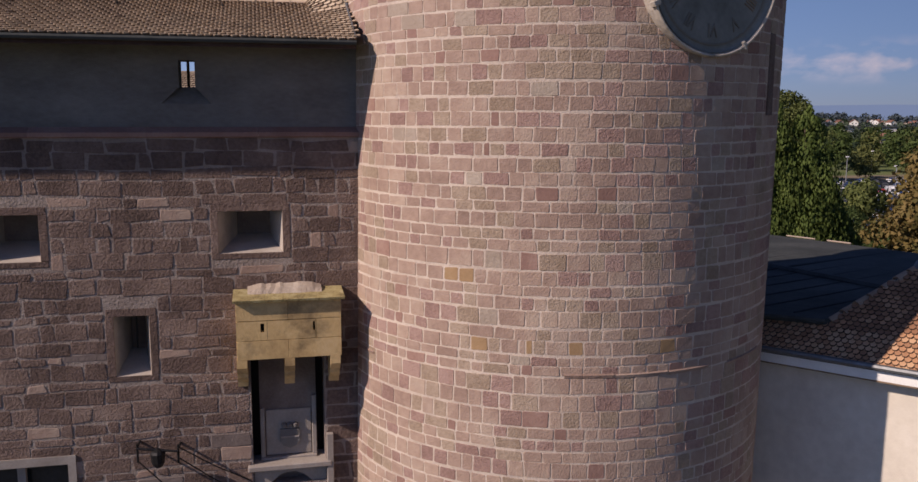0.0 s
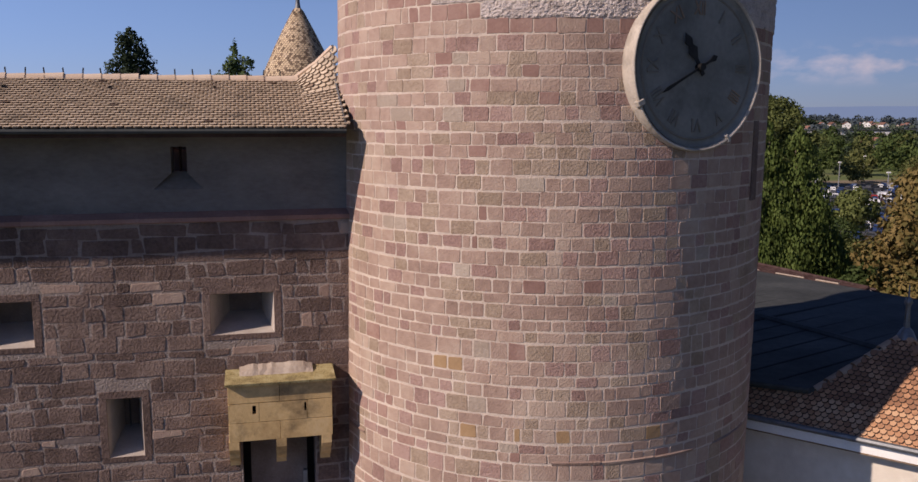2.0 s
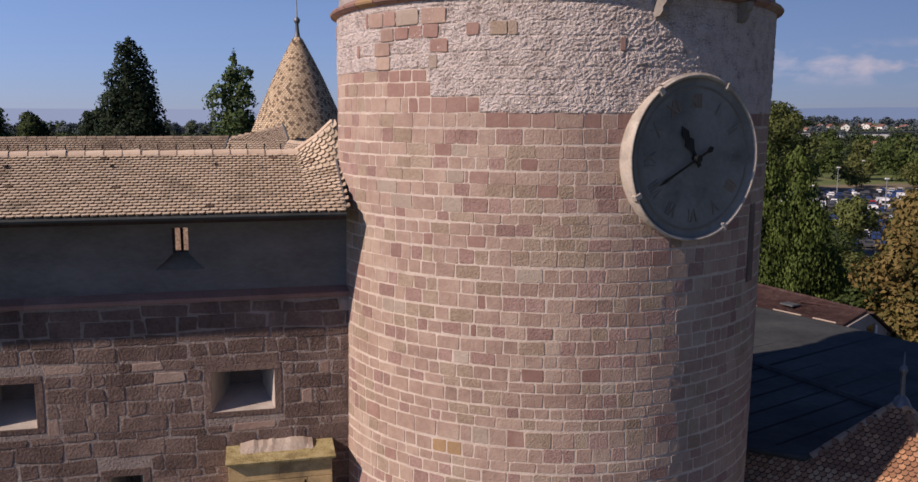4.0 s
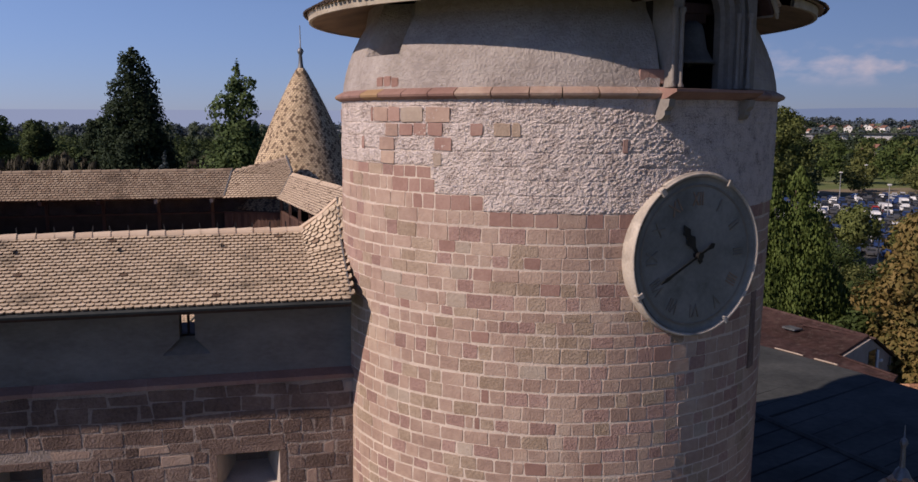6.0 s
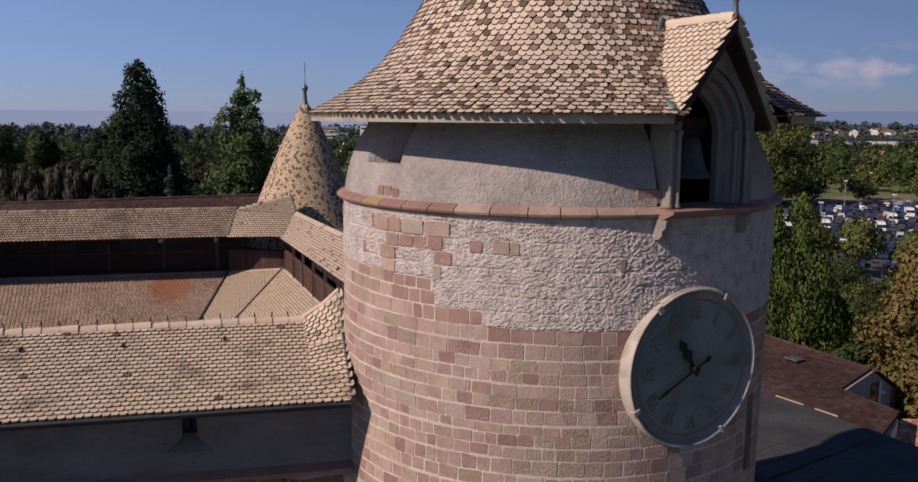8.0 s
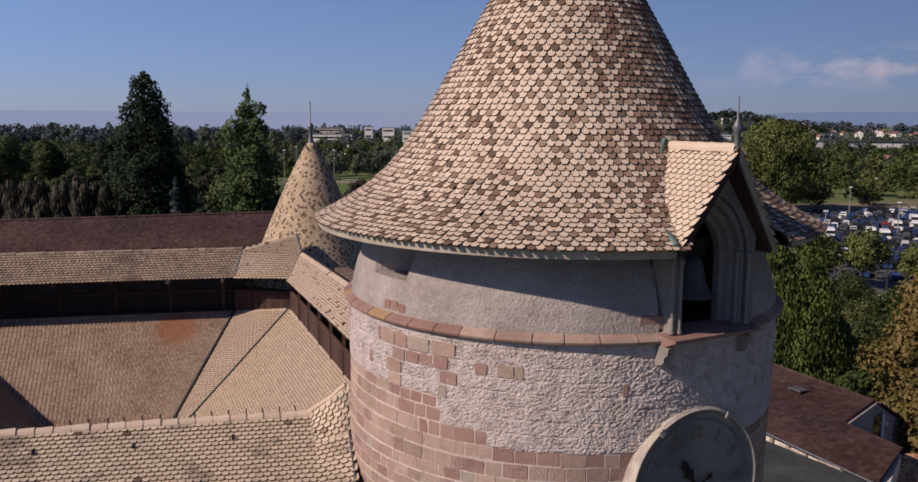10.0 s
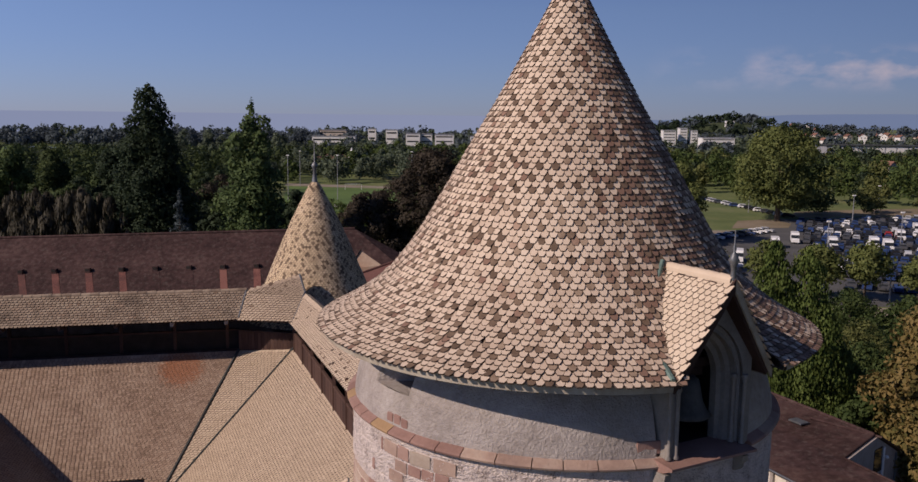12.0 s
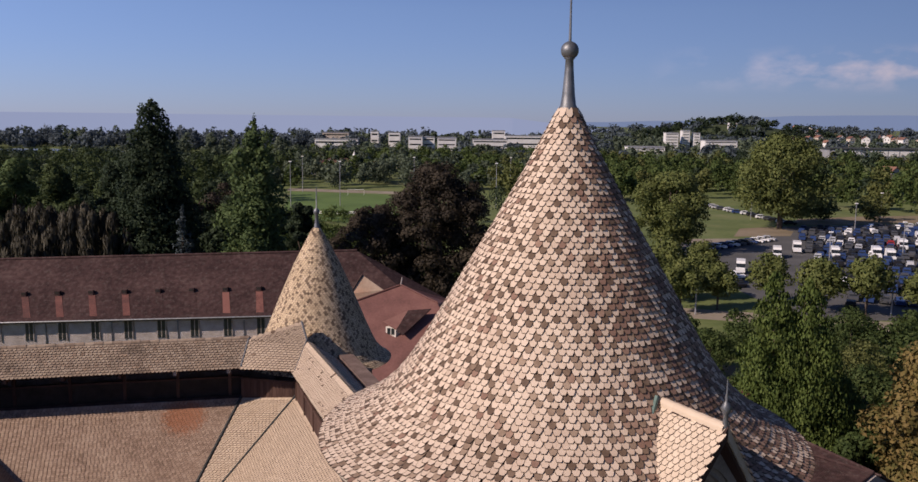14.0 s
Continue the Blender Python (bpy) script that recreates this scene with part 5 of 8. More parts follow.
def ridge_row(parent, a, b, mat, size=0.36, hooks=True):
    a, b = Vector(a), Vector(b)
    n = int((b - a).length / size)
    d = (b - a).normalized()
    bm = lathe([(0.10, 0), (0.115, size * 1.04)], 8, radians(-95), radians(95))
    r = bmesh.ops.extrude_face_region(bm, geom=bm.faces[:])
    bmesh.ops.scale(bm, vec=(0.82, 0.82, 1), verts=[e for e in r["geom"] if isinstance(e, bmesh.types.BMVert)])
    bmesh.ops.recalc_face_normals(bm, faces=bm.faces)
    me = bpy.data.meshes.new("ridge_tile")
    bm.to_mesh(me)
    bm.free()
    me.materials.append(mat)
    hook = None
    if hooks:
        hb = boxes((-0.012, 0.012, -0.004, 0.004, 0, 0.13))
        hook = bpy.data.meshes.new("ridge_hook")
        hb.to_mesh(hook)
        hb.free()
        hook.materials.append(IRON)
    turn = Matrix((d.cross(Vector((0, 0, 1))).normalized() * -1, Vector((0, 0, 1)), d)).transposed().to_4x4()
    rr = np.random.default_rng(n)
    for i in range(n):
        p = a.lerp(b, i / n)
        piece("ridge_tile", me, parent, m=Matrix.Translation(p + Vector((0, 0, rr.uniform(-0.01, 0.01) - 0.03))) @ turn @ Matrix.Rotation(math.pi, 4, "Z"))
        if hook:
            piece("ridge_hook", hook, parent, m=Matrix.Translation(p + Vector((0, 0, 0.05))) @ Matrix.Rotation(rr.normal(0, 0.12), 4, "Y"))


ridge_row(walk_roof, wp(-14, 1.7, 23.86), wp(-2.65, 1.7, 23.86), TILE, 0.31)
part("verge_tile", tube([wp(-2.7, 1.7, 23.9), wp(-2.3, 1.6, 24.18), wp(END, 1.5, 24.47)], 0.05, 6), TILE, walk_roof)

# ---------------------------------------------------------------- courtyard roofs and galleries
BACK_E, BACK_R = (24.6, 22.5), (25.7, 23.6)
back = thing("back_gallery", "timber wall-walk gallery with lichened tile roof and open front", "gallery")
tiled_face(back, [wp(-23, *BACK_E), wp(-4.9, *BACK_E), wp(-4.55, *BACK_R), wp(-23, *BACK_R)], TILE_GALLERY, 0.17, 0.13, 11, dark=0.07, thick=0.03, lift=0.05)
tiled_face(back, [wp(-4.55, 27.2, 22.5), wp(-23, 27.2, 22.5), wp(-23, *BACK_R), wp(-4.55, *BACK_R)], TILE_GALLERY, 0.17, 0.13, 12, dark=0.07, thick=0.03, lift=0.05)
tiled_face(back, [wp(-4.9, *BACK_E), wp(-2.5, 23.3, 22.58), wp(-1.9, 24.95, 23.5), wp(-4.55, *BACK_R)], TILE_HIP, 0.19, 0.15, 13, dark=0.03, thick=0.034, lift=0.056)
tiled_face(back, [wp(-4.55, *BACK_R), wp(-1.9, 24.95, 23.5), wp(-2.1, 26.0, 24.15), wp(-2.12, 26.02, 24.15)], TILE_HIP, 0.19, 0.15, 14, dark=0.03, thick=0.034, lift=0.056)
ridge_row(back, wp(-23, *BACK_R), wp(-4.55, *BACK_R), TILE_GALLERY, 0.4, hooks=False)
part("hip_lead", tube([wp(-4.9, 24.58, 22.54), wp(-4.53, 25.7, 23.66)], 0.05), LEAD, back)
part("hip_lead", tube([wp(-2.5, 23.28, 22.62), wp(-1.9, 24.95, 23.55), wp(-2.1, 26.0, 24.2)], 0.05), LEAD, back)
part("rear_wall", boxes((-23, -2.2, 27.0, 27.6, 0, 23.0), m=WA), WALLSTONE, back)
part("gallery_floor", boxes((-23, -4.9, 25.9, 27.0, 20.6, 20.75), m=WA), WOOD, back)
# parapet coloured near-black, painting the shade under the gallery roof
part("back_parapet", boxes((-23, -4.9, 26.02, 26.08, 20.75, 21.6), m=WA), SHADE_BLACK, back)
part("rail", boxes((-23, -4.9, 25.98, 26.12, 21.6, 21.68), m=WA), WOOD, back)
for s in np.arange(-22, -5, 2.35):
    part("post", boxes((s, s + 0.14, 25.98, 26.12, 20.7, 22.9), m=WA), WOOD, back)
    part("beam_end", boxes((s + 0.02, s + 0.17, 24.62, 25.9, 22.24, 22.42), m=WA), FRAME if int(s) % 2 else WOOD, back)
HA, HB, VV = wp(-4.95, 25.6, 20.72), wp(-2.48, 24.43, 20.98), wp(-8.29, 20.07, 15.73)


def boarding(parent, a, b, low, high, wide=0.16):
    """Upright boards from a to b with a rail on top."""
    a, b = Vector(a), Vector(b)
    n = int((b - a).length / wide)
    ang = math.atan2(b.y - a.y, b.x - a.x)
    me = None
    for i in range(n):
        if me is None:
            bm = boxes((-wide * 0.47, wide * 0.47, -0.012, 0.012, low, high))
            me = bpy.data.meshes.new("board")
            bm.to_mesh(me)
            bm.free()
            me.materials.append(WOOD)
        piece("board", me, parent, m=Matrix.Translation(a.lerp(b, (i + 0.5) / n)) @ Matrix.Rotation(ang, 4, "Z") @ Matrix.Rotation(0.04 * (i % 2), 4, "Z"))
    L = (b - a).length
    part("top_rail", boxes((0, L, -0.05, 0.05, high, high + 0.07)), WOOD, parent, m=Matrix.Translation(a) @ Matrix.Rotation(math.atan2((b - a).z, 1e9), 4, "Y") @ Matrix.Rotation(ang, 4, "Z"))


boarding(back, HA + Vector((0, 0, 0)), Vector((HB.x, HB.y, HA.z)), 0.05, 0.95)
side = thing("side_gallery", "timber wall-walk gallery with tiled roof beside the courtyard", "gallery")
SE0, SE1, SR0, SR1 = wp(-2.5, 23.3, 22.58), wp(-0.75, 12.2, 22.58), wp(-1.9, 24.95, 23.5), wp(0.35, 12.2, 23.5)
tiled_face(side, [SE0, SE1, SR1, SR0], TILE_HIP, 0.19, 0.15, 15, dark=0.03, thick=0.034, lift=0.056)
tiled_face(side, [wp(1.6, 12.2, 22.4), wp(-0.5, 25.5, 22.4), SR0, SR1], TILE_HIP, 0.19, 0.15, 16, dark=0.03, thick=0.034, lift=0.056)
part("outer_wall", prism([(-0.4, 25.6), (0.3, 25.6), (2.4, 12.0), (1.7, 12.0)], "z", 0, 22.6, WA), WALLSTONE, side)
boarding(side, Vector((HB.x, HB.y, 20.86)), wp(-0.72, 12.2, 20.86), 0.05, 0.95)
# near-black sheet painted as the shade inside the side gallery
part("side_back", prism([(-1.2, 24.4), (-1.15, 24.4), (0.6, 12.2), (0.55, 12.2)], "z", 20.6, 23.0, WA), SHADE_BLACK, side)
for k in range(6):
    p = HB.lerp(wp(-0.72, 12.2, 20.98), (k + 0.2) / 6)
    part("post", boxes((p.x - 0.06, p.x + 0.06, p.y - 0.06, p.y + 0.06, 20.8, 22.75)), WOOD, side)
yard = thing("courtyard_roof", "large brown clay-tiled roofs sloping into the courtyard", "roof")
lichen(TILE_YARD, wp(-7.5, 25.0, 20.2), 2.4, (0.36, 0.13, 0.055))
slope = (20.72 - 15.73) / (25.6 - 20.07)
zd = lambda d: 15.73 + slope * (d - 20.07)
VK = VV.lerp(HA, 0.2)
tiled_face(yard, [wp(-11.95, 21.17, zd(21.17)), VK, HA, wp(-17.25, 25.6, 20.72)], TILE_YARD, 0.165, 0.125, 17)
tiled_face(yard, [wp(-8.62, 20.07, 15.73), VV, VK, wp(-8.62, 21.17, zd(21.17))], TILE_YARD, 0.165, 0.125, 18)
tiled_face(yard, [wp(-8.62, 17.6, zd(17.6)), wp(-8.4, 17.6, zd(17.6)), VV, wp(-8.62, 20.07, 15.73)], TILE_YARD, 0.165, 0.125, 23)
tiled_face(yard, [wp(-11.95, 8.0, zd(21.17)), wp(-11.95, 21.17, zd(21.17)), wp(-17.25, 25.6, 20.72), wp(-17.25, 8.0, 20.72)], TILE_OLD, 0.165, 0.125, 24)
part("courtyard_wall", boxes((-12.2, -8.6, 21.4, 21.7, 0, 16.6), m=WA), WHITE, yard)
part("courtyard_wall", boxes((-12.6, -12.3, 8.0, 21.4, 0, 16.4), m=WA), WHITE, yard)
stair = thing("stair_block", "grey flat-topped stair block in the shaded courtyard", "building", WA)
part("wall", boxes((-12.1, -8.85, 15.4, 19.0, 0, 16.82)), GREYWALL, stair)
part("flat_roof", boxes((-12.2, -8.8, 15.3, 19.1, 16.825, 16.98), bevel=0.02), FRAME, stair)
tiled_face(yard, [VV, VV + Vector((0.05, 0, 0)), HB, HA], TILE_HIP, 0.165, 0.125, 19, thick=0.026, lift=0.044)
tiled_face(yard, [VV, wp(-6.2, 8.0, 15.73), wp(-0.35, 10.5, 20.98), HB], TILE_HIP, 0.165, 0.125, 20, thick=0.026, lift=0.044)
tiled_face(yard, [wp(-10.6, 17.0, 12.9), wp(-8.6, 6.5, 12.9), wp(-6.2, 8.0, 15.73), VV], TILE_OLD, 0.165, 0.125, 21)
UP = Vector((0, 0, 0.07))
part("valley_lead", tube([HA + UP, HA.lerp(VV, 0.5) + UP, VV + UP], 0.07), SLATE, yard)
part("valley_lead", tube([HB + UP, HB.lerp(VV, 0.5) + UP, VV + UP], 0.06), SLATE, yard)
# out of view: a wing added to cast shade on the courtyard roofs
left = thing("far_side_wing", "unseen tiled wing added to shade the courtyard roofs", "wing")
tiled_face(left, [wp(-20.8, 3.0, 22.6), wp(-20.8, 25.0, 22.6), wp(-22.2, 25.0, 23.6), wp(-22.2, 3.0, 23.6)], TILE_OLD, 0.19, 0.15, 22)
part("wing_wall", boxes((-24, -22, 0.0, 27.6, 0, 23.4), m=WA), WALLSTONE, left)

# ---------------------------------------------------------------- the corner tower behind the courtyard
small = thing("corner_tower", "smaller round tower with a buff and brown tiled cone roof", "tower", Matrix.Translation((-7.45, 42.2, 0)))
part("wall", lathe([(2.75, 0), (2.75, 22.0)], 48), WALLSTONE, small, smooth=True)
SC = [(3.62, 21.72), (3.25, 21.98), (2.95, 22.35), (2.72, 22.8), (2.45, 23.4), (2.08, 24.3), (1.62, 25.4), (1.15, 26.45), (0.7, 27.35), (0.3, 28.1), (0.12, 28.42)]
part("roof_shell", lathe(SC, 48), WOOD, small, smooth=True)
# underside painted near-black for the shade below the eave
part("soffit", lathe([(2.7, 21.8), (3.58, 21.68), (3.6, 21.74)], 48), SHADE_BLACK, small)


def small_cone():
    pts = [Vector((r, z)) for r, z in SC]
    rise, rest, flags = 0.105, [], []
    V, F = tile_arrays(0.2, rise * 2.0, 0.02, 0.034, 0.45, rise * 0.55, 0.008)
    r = np.random.default_rng(31)
    s = 0.0
    dist = [0]
    for a, b in zip(pts, pts[1:]):
        dist.append(dist[-1] + (b - a).length)
    rs, zs = [p.x for p in pts], [p.y for p in pts]
    i = 0
    while s < dist[-1] - rise:
        fr, fz, tr, tz = (float(np.interp(q, dist, arr)) for q in (s, s + rise) for arr in (rs, zs))
        n = max(6, round(2 * math.pi * fr / 0.15))
        for c in range(n):
            a = 2 * math.pi * (c + (0.5 if i % 2 else 0)) / n
            out, u = Vector((math.sin(a), -math.cos(a), 0)), Vector((math.cos(a), math.sin(a), 0))
            m = frame_of(u, out * (fr - tr) + Vector((0, 0, fz - tz)), out * tr + Vector((0, 0, tz)), 2 * math.pi * fr / n / 0.2 * 0.98, r.uniform(0.97, 1.03))
            rest.append((V, F, m @ Matrix.Translation((0, 0, 0.012 + r.uniform(0, 0.006)))))
            flags.append(r.random() < (0.05 if (flags and flags[-1]) else 0.30))
        s += rise
        i += 1
    for flag, mt in ((False, TILE_SMALL), (True, TILE_SPOT)):
        tagged(piece("tiles", tile_mesh("tiles", [q for q, p in zip(rest, flags) if p == flag], mt), small), kind="stuff")


small_cone()
part("spire_cap", lathe([(0.15, 28.36), (0.11, 28.6), (0.08, 29.0), (0.13, 29.08), (0.16, 29.2), (0.1, 29.3), (0.03, 29.36), (0.02, 30.4)], 14), LEAD, small, "dark grey lead spire cap", smooth=True)

# ---------------------------------------------------------------- long house behind the castle
long = thing("long_house", "long barracks with a dark brown tiled roof and cream walls", "house")
RIDGE = lambda x: 20.12 + 0.038 * (x + 11.2)
EAVE = lambda x: 14.86 + 0.038 * (x + 20)
part("roof", plane_patch([(-75, 81.2, EAVE(-75) - 0.3), (-17.6, 81.2, EAVE(-17.6) - 0.3), (-11.2, 88, RIDGE(-11.2)), (-75, 88, RIDGE(-75))], 0.25), TILE_BROWN, long, "dark brown lichened roof")
part("roof_end", plane_patch([(-11.2, 88, RIDGE(-11.2)), (-17.6, 81.2, EAVE(-17.6) - 0.3), (-1.0, 81.2, 13.2), (-0.6, 88, 14.5)], 0.25), TILE_BROWN, long)
part("rear_roof", plane_patch([(-75, 88, RIDGE(-75)), (-11.2, 88, RIDGE(-11.2)), (-0.6, 95, 12.9), (-75, 95, 12.9)], 0.25), TILE_BROWN, long)
part("ridge", tube([(-75, 88, RIDGE(-75) + 0.03), (-11.2, 88, RIDGE(-11.2) + 0.03)], 0.14, 8), TILE_BROWN, long)
# cream wall takes the grey render's colour to stand in for eave shade
part("wall", prism([(-75, 0), (-3, 0), (-3, 13.2), (-17.6, EAVE(-17.6) - 0.1), (-75, EAVE(-75) - 0.1)], "y", 82.0, 94.0), RENDER, long)
part("gutter", tube([(-75, 81.1, EAVE(-75) - 0.28), (-17.6, 81.1, EAVE(-17.6) - 0.28)], 0.09, 6), LEAD, long)
for i in range(17):
    x = -19.9 - 3.27 * i
    win = part("window", boxes((x - 0.38, x + 0.38, 81.90, 82.02, EAVE(x) - 2.3, EAVE(x) - 0.62)), GLASS, long, "dark tall window")
    part("window_frame", boxes((x - 0.46, x - 0.38, 81.88, 82.0, EAVE(x) - 2.4, EAVE(x) - 0.55), (x + 0.38, x + 0.46, 81.88, 82.0, EAVE(x) - 2.4, EAVE(x) - 0.55), (x - 0.03, x + 0.03, 81.88, 81.95, EAVE(x) - 2.3, EAVE(x) - 0.62)), FRAME, win)
    zz = lambda f: EAVE(x) - 0.3 + (RIDGE(x) - EAVE(x) + 0.3) * f
    yy = lambda f: 81.2 + 6.8 * f
    xd, xs = x * 1.031, x * 1.028
    dm = part("roof_dormer", boxes((xd - 0.26, xd + 0.26, yy(0.40) - 0.2, yy(0.40) + 0.25, zz(0.40) - 0.1, zz(0.40) + 0.38)), TILE_BROWN, long)
    part("dormer_light", boxes((xd - 0.19, xd + 0.19, yy(0.40) - 0.22, yy(0.40) - 0.195, zz(0.40) + 0.08, zz(0.40) + 0.32)), SHADE_BLACK, dm)
    part("red_strip", plane_patch([(x - 0.36, yy(0.06), zz(0.06) + 0.03), (x + 0.36, yy(0.06), zz(0.06) + 0.03), (xs + 0.34, yy(0.38), zz(0.38) + 0.03), (xs - 0.34, yy(0.38), zz(0.38) + 0.03)], 0.02), TILE_BROWN if i in (2, 3) else TILE_STRIP, long, "strip of newer red tiles")
    if i % 2:
        part("downpipe", tube([(x + 1.6, 81.95, 0), (x + 1.6, 81.95, 14.0)], 0.06, 6), LEAD, long)
annex = thing("red_roofed_annex", "annex with red tiled hipped roof and a small white dormer", "house")
PK = Vector((-5.71, 76.0, 18.87))                    # the peak of its hipped roof
part("roof", plane_patch([(-10.9, 66.0, 10.87), (1.5, 66.0, 10.87), (-2.31, 74.39, 17.58), PK, (-9.65, 74.46, 17.63), (-12.2, 73.4, 16.8)], 0.2), TILE_RED, annex)
part("roof_side", plane_patch([(1.5, 66.0, 10.87), (3.2, 78, 12.0), (-1.5, 79, 17.0), PK, (-2.31, 74.39, 17.58)], 0.2), TILE_RED, annex)
part("ridge", tube([(-12.2, 73.4, 16.86), (-9.65, 74.46, 17.7), PK + Vector((0, 0, 0.05)), (-2.31, 74.39, 17.64)], 0.09, 6), TILE_RED, annex)
part("peak_vent", tube([PK - Vector((0, 0, 0.1)), PK + Vector((0.1, 0, 0.75))], [0.1, 0.06], 6), FRAME, annex, "pale vent pipe on the peak")
part("rear_hip", plane_patch([(-10.35, 77, 17.85), (-9.98, 77, 16.9), (-7.39, 77, 18.2), (-9.43, 77.8, 19.45)], 0.15), TILE_OLD, annex, "brown-grey tiled hip behind the ridge")
part("rear_verge", tube([(-10.4, 76.95, 17.9), (-9.43, 77.7, 19.5)], 0.07, 5), WOOD, annex)
part("wall", boxes((-10.4, 1.0, 67.0, 77, 0, 11.5)), WHITE, annex)
dm = part("dormer", prism([(-6.7, 71.8), (-5.8, 71.4), (-4.2, 73.2), (-5.0, 73.7)], "z", 14.6, 16.05), WHITE, annex, "small white dormer")
for k in range(2):
    p = Vector((-6.7, 71.8, 0)).lerp(Vector((-5.8, 71.4, 0)), 0.3 + 0.4 * k)
    part("dormer_window", boxes((-0.15, 0.15, -0.03, 0.02, 15.4, 15.95), m=Matrix.Translation(p) @ Matrix.Rotation(math.atan2(-0.4, 0.9), 4, "Z")), GLASS, dm)
part("dormer_roof", plane_patch([(-7.0, 71.95, 16.45), (-5.75, 71.25, 15.95), (-4.86, 72.96, 17.24)], 0.1), TILE_RED, dm)
# right slope in the darker tile colour, painting its shaded side
part("dormer_roof", plane_patch([(-5.75, 71.25, 15.95), (-5.17, 70.87, 15.56), (-2.83, 73.14, 17.38), (-4.86, 72.96, 17.24)], 0.1), TILE_BROWN, dm)

# ---------------------------------------------------------------- buildings beside the tower
barn = thing("low_wing", "cream-plastered wing with an orange tile roof beside the tower", "house")
GD = Vector((0.79, -0.613, 0.0))                     # bearing of its eave
G1 = Vector((7.13, 14.58, 17.25))
inn = Vector((0.613, 0.79, 0))
G0, G2 = G1 - GD * 2.6, G1 + GD * 2.5
PEAK = G1 + GD * 0.869 + inn * 1.914 + Vector((0, 0, 0.88 * 1.914))
bm = bmesh.new()
a, b = G0 + inn * 0.35, G2 + inn * 0.35
ring = [(a.x, a.y), (b.x, b.y), (b.x + 4, b.y + 5), (a.x + 1.8, a.y + 2.3)]
part("wall", prism(ring, "z", 0, 17.0), WHITE, barn, "cream plaster wall")
part("gutter", tube([G0 - inn * 0.06, G2 - inn * 0.06], 0.06, 8), LEAD, barn)
f0, f1 = G0 + inn * 0.02, G2 + inn * 0.02
part("fascia", prism([(f0.x, f0.y), (f1.x, f1.y), (f1.x + 0.03, f1.y + 0.04), (f0.x + 0.03, f0.y + 0.04)], "z", 16.98, 17.2), PAINT, barn, "white painted fascia")
part("eave_soffit", prism([(f0.x, f0.y), (f1.x, f1.y), (b.x, b.y), (a.x, a.y)], "z", 16.95, 16.98), SOFFIT, barn)
SLOPE = 0.88                                         # rise of the tiled roof over its run
A = G1 + GD * -0.475 + inn * 0.644 + Vector((0, 0, SLOPE * 0.644))


def barn_tiles():
    """Scallop-footed tiles in level courses over the roof's front, cut along its hips."""
    poly = [(-2.6, 0), (2.5, 0), (0.869, 1.914), (-0.475, 0.644), (-2.6, 0.644)]
    r = np.random.default_rng(52)
    wide, step = 0.125, 0.08
    V, F = tile_arrays(wide, step * 2.0, 0.024, 0.045, 0.45, step * 0.7)
    down = (-inn - Vector((0, 0, SLOPE))).normalized()
    items = []
    for k in range(26):
        v = step * k
        for c in range(44):
            u = -2.6 + wide * (c + 0.5 * (k % 2))
            if inside_of(u, v + 0.02, poly):
                o = G1 + GD * u + inn * (v + step) + Vector((0, 0, SLOPE * (v + step)))
                items.append((V, F, frame_of(GD, down, o, r.uniform(0.95, 0.99), r.uniform(0.96, 1.04)) @ Matrix.Rotation(r.normal(0, 0.015), 4, "Z") @ Matrix.Translation((0, 0, 0.01 + r.uniform(0, 0.008)))))
    me = tile_mesh("tile", [(V, F, Matrix.Identity(4))], TILE_ORANGE)
    for _, _, m in items[:290]:
        piece("tile", me, barn, m=m)
    if items[290:]:
        tagged(piece("tiles", tile_mesh("tiles", items[290:], TILE_ORANGE), barn), kind="stuff")


def inside_of(x, y, poly):
    c = False
    for (x0, y0), (x1, y1) in zip(poly, poly[1:] + poly[:1]):
        if (y0 > y) != (y1 > y) and x < (x1 - x0) * (y - y0) / (y1 - y0) + x0:
            c = not c
    return c


barn_tiles()
part("roof_deck", plane_patch([q - Vector((0, 0, 0.07)) for q in (G0, G2, PEAK, A, A - GD * 2.1)], 0.04), WOOD, barn)
tiled_face(barn, [G2, G2 + inn * 2.6, PEAK + inn * 0.05, PEAK], TILE_ORANGE, 0.165, 0.14, 53)
part("rear_slope", plane_patch([A, PEAK, PEAK + inn * 0.9 - GD * 0.7 - Vector((0, 0, 1.3)), A - GD * 0.4 + inn * 0.5 - Vector((0, 0, 0.3))], 0.05), TILE_OLD, barn)
ridge_row(barn, A, PEAK, TILE_OLD, 0.28, hooks=False)
ridge_row(barn, G2 + Vector((0, 0, 0.03)), PEAK, TILE_ORANGE, 0.28, hooks=False)
part("peak_cap", lathe([(0.2, PEAK.z - 0.12), (0.13, PEAK.z + 0.04), (0.06, PEAK.z + 0.12)], 10, centre=(PEAK.x, PEAK.y)), LEAD, barn, "grey lead cap", smooth=True)
part("peak_finial", lathe([(0.06, PEAK.z + 0.08), (0.045, PEAK.z + 0.5), (0.05, PEAK.z + 0.55), (0.085, PEAK.z + 0.62), (0.06, PEAK.z + 0.7), (0.02, PEAK.z + 0.74), (0.008, PEAK.z + 1.0)], 10, centre=(PEAK.x, PEAK.y)), LEAD, barn, "lead finial", smooth=True)
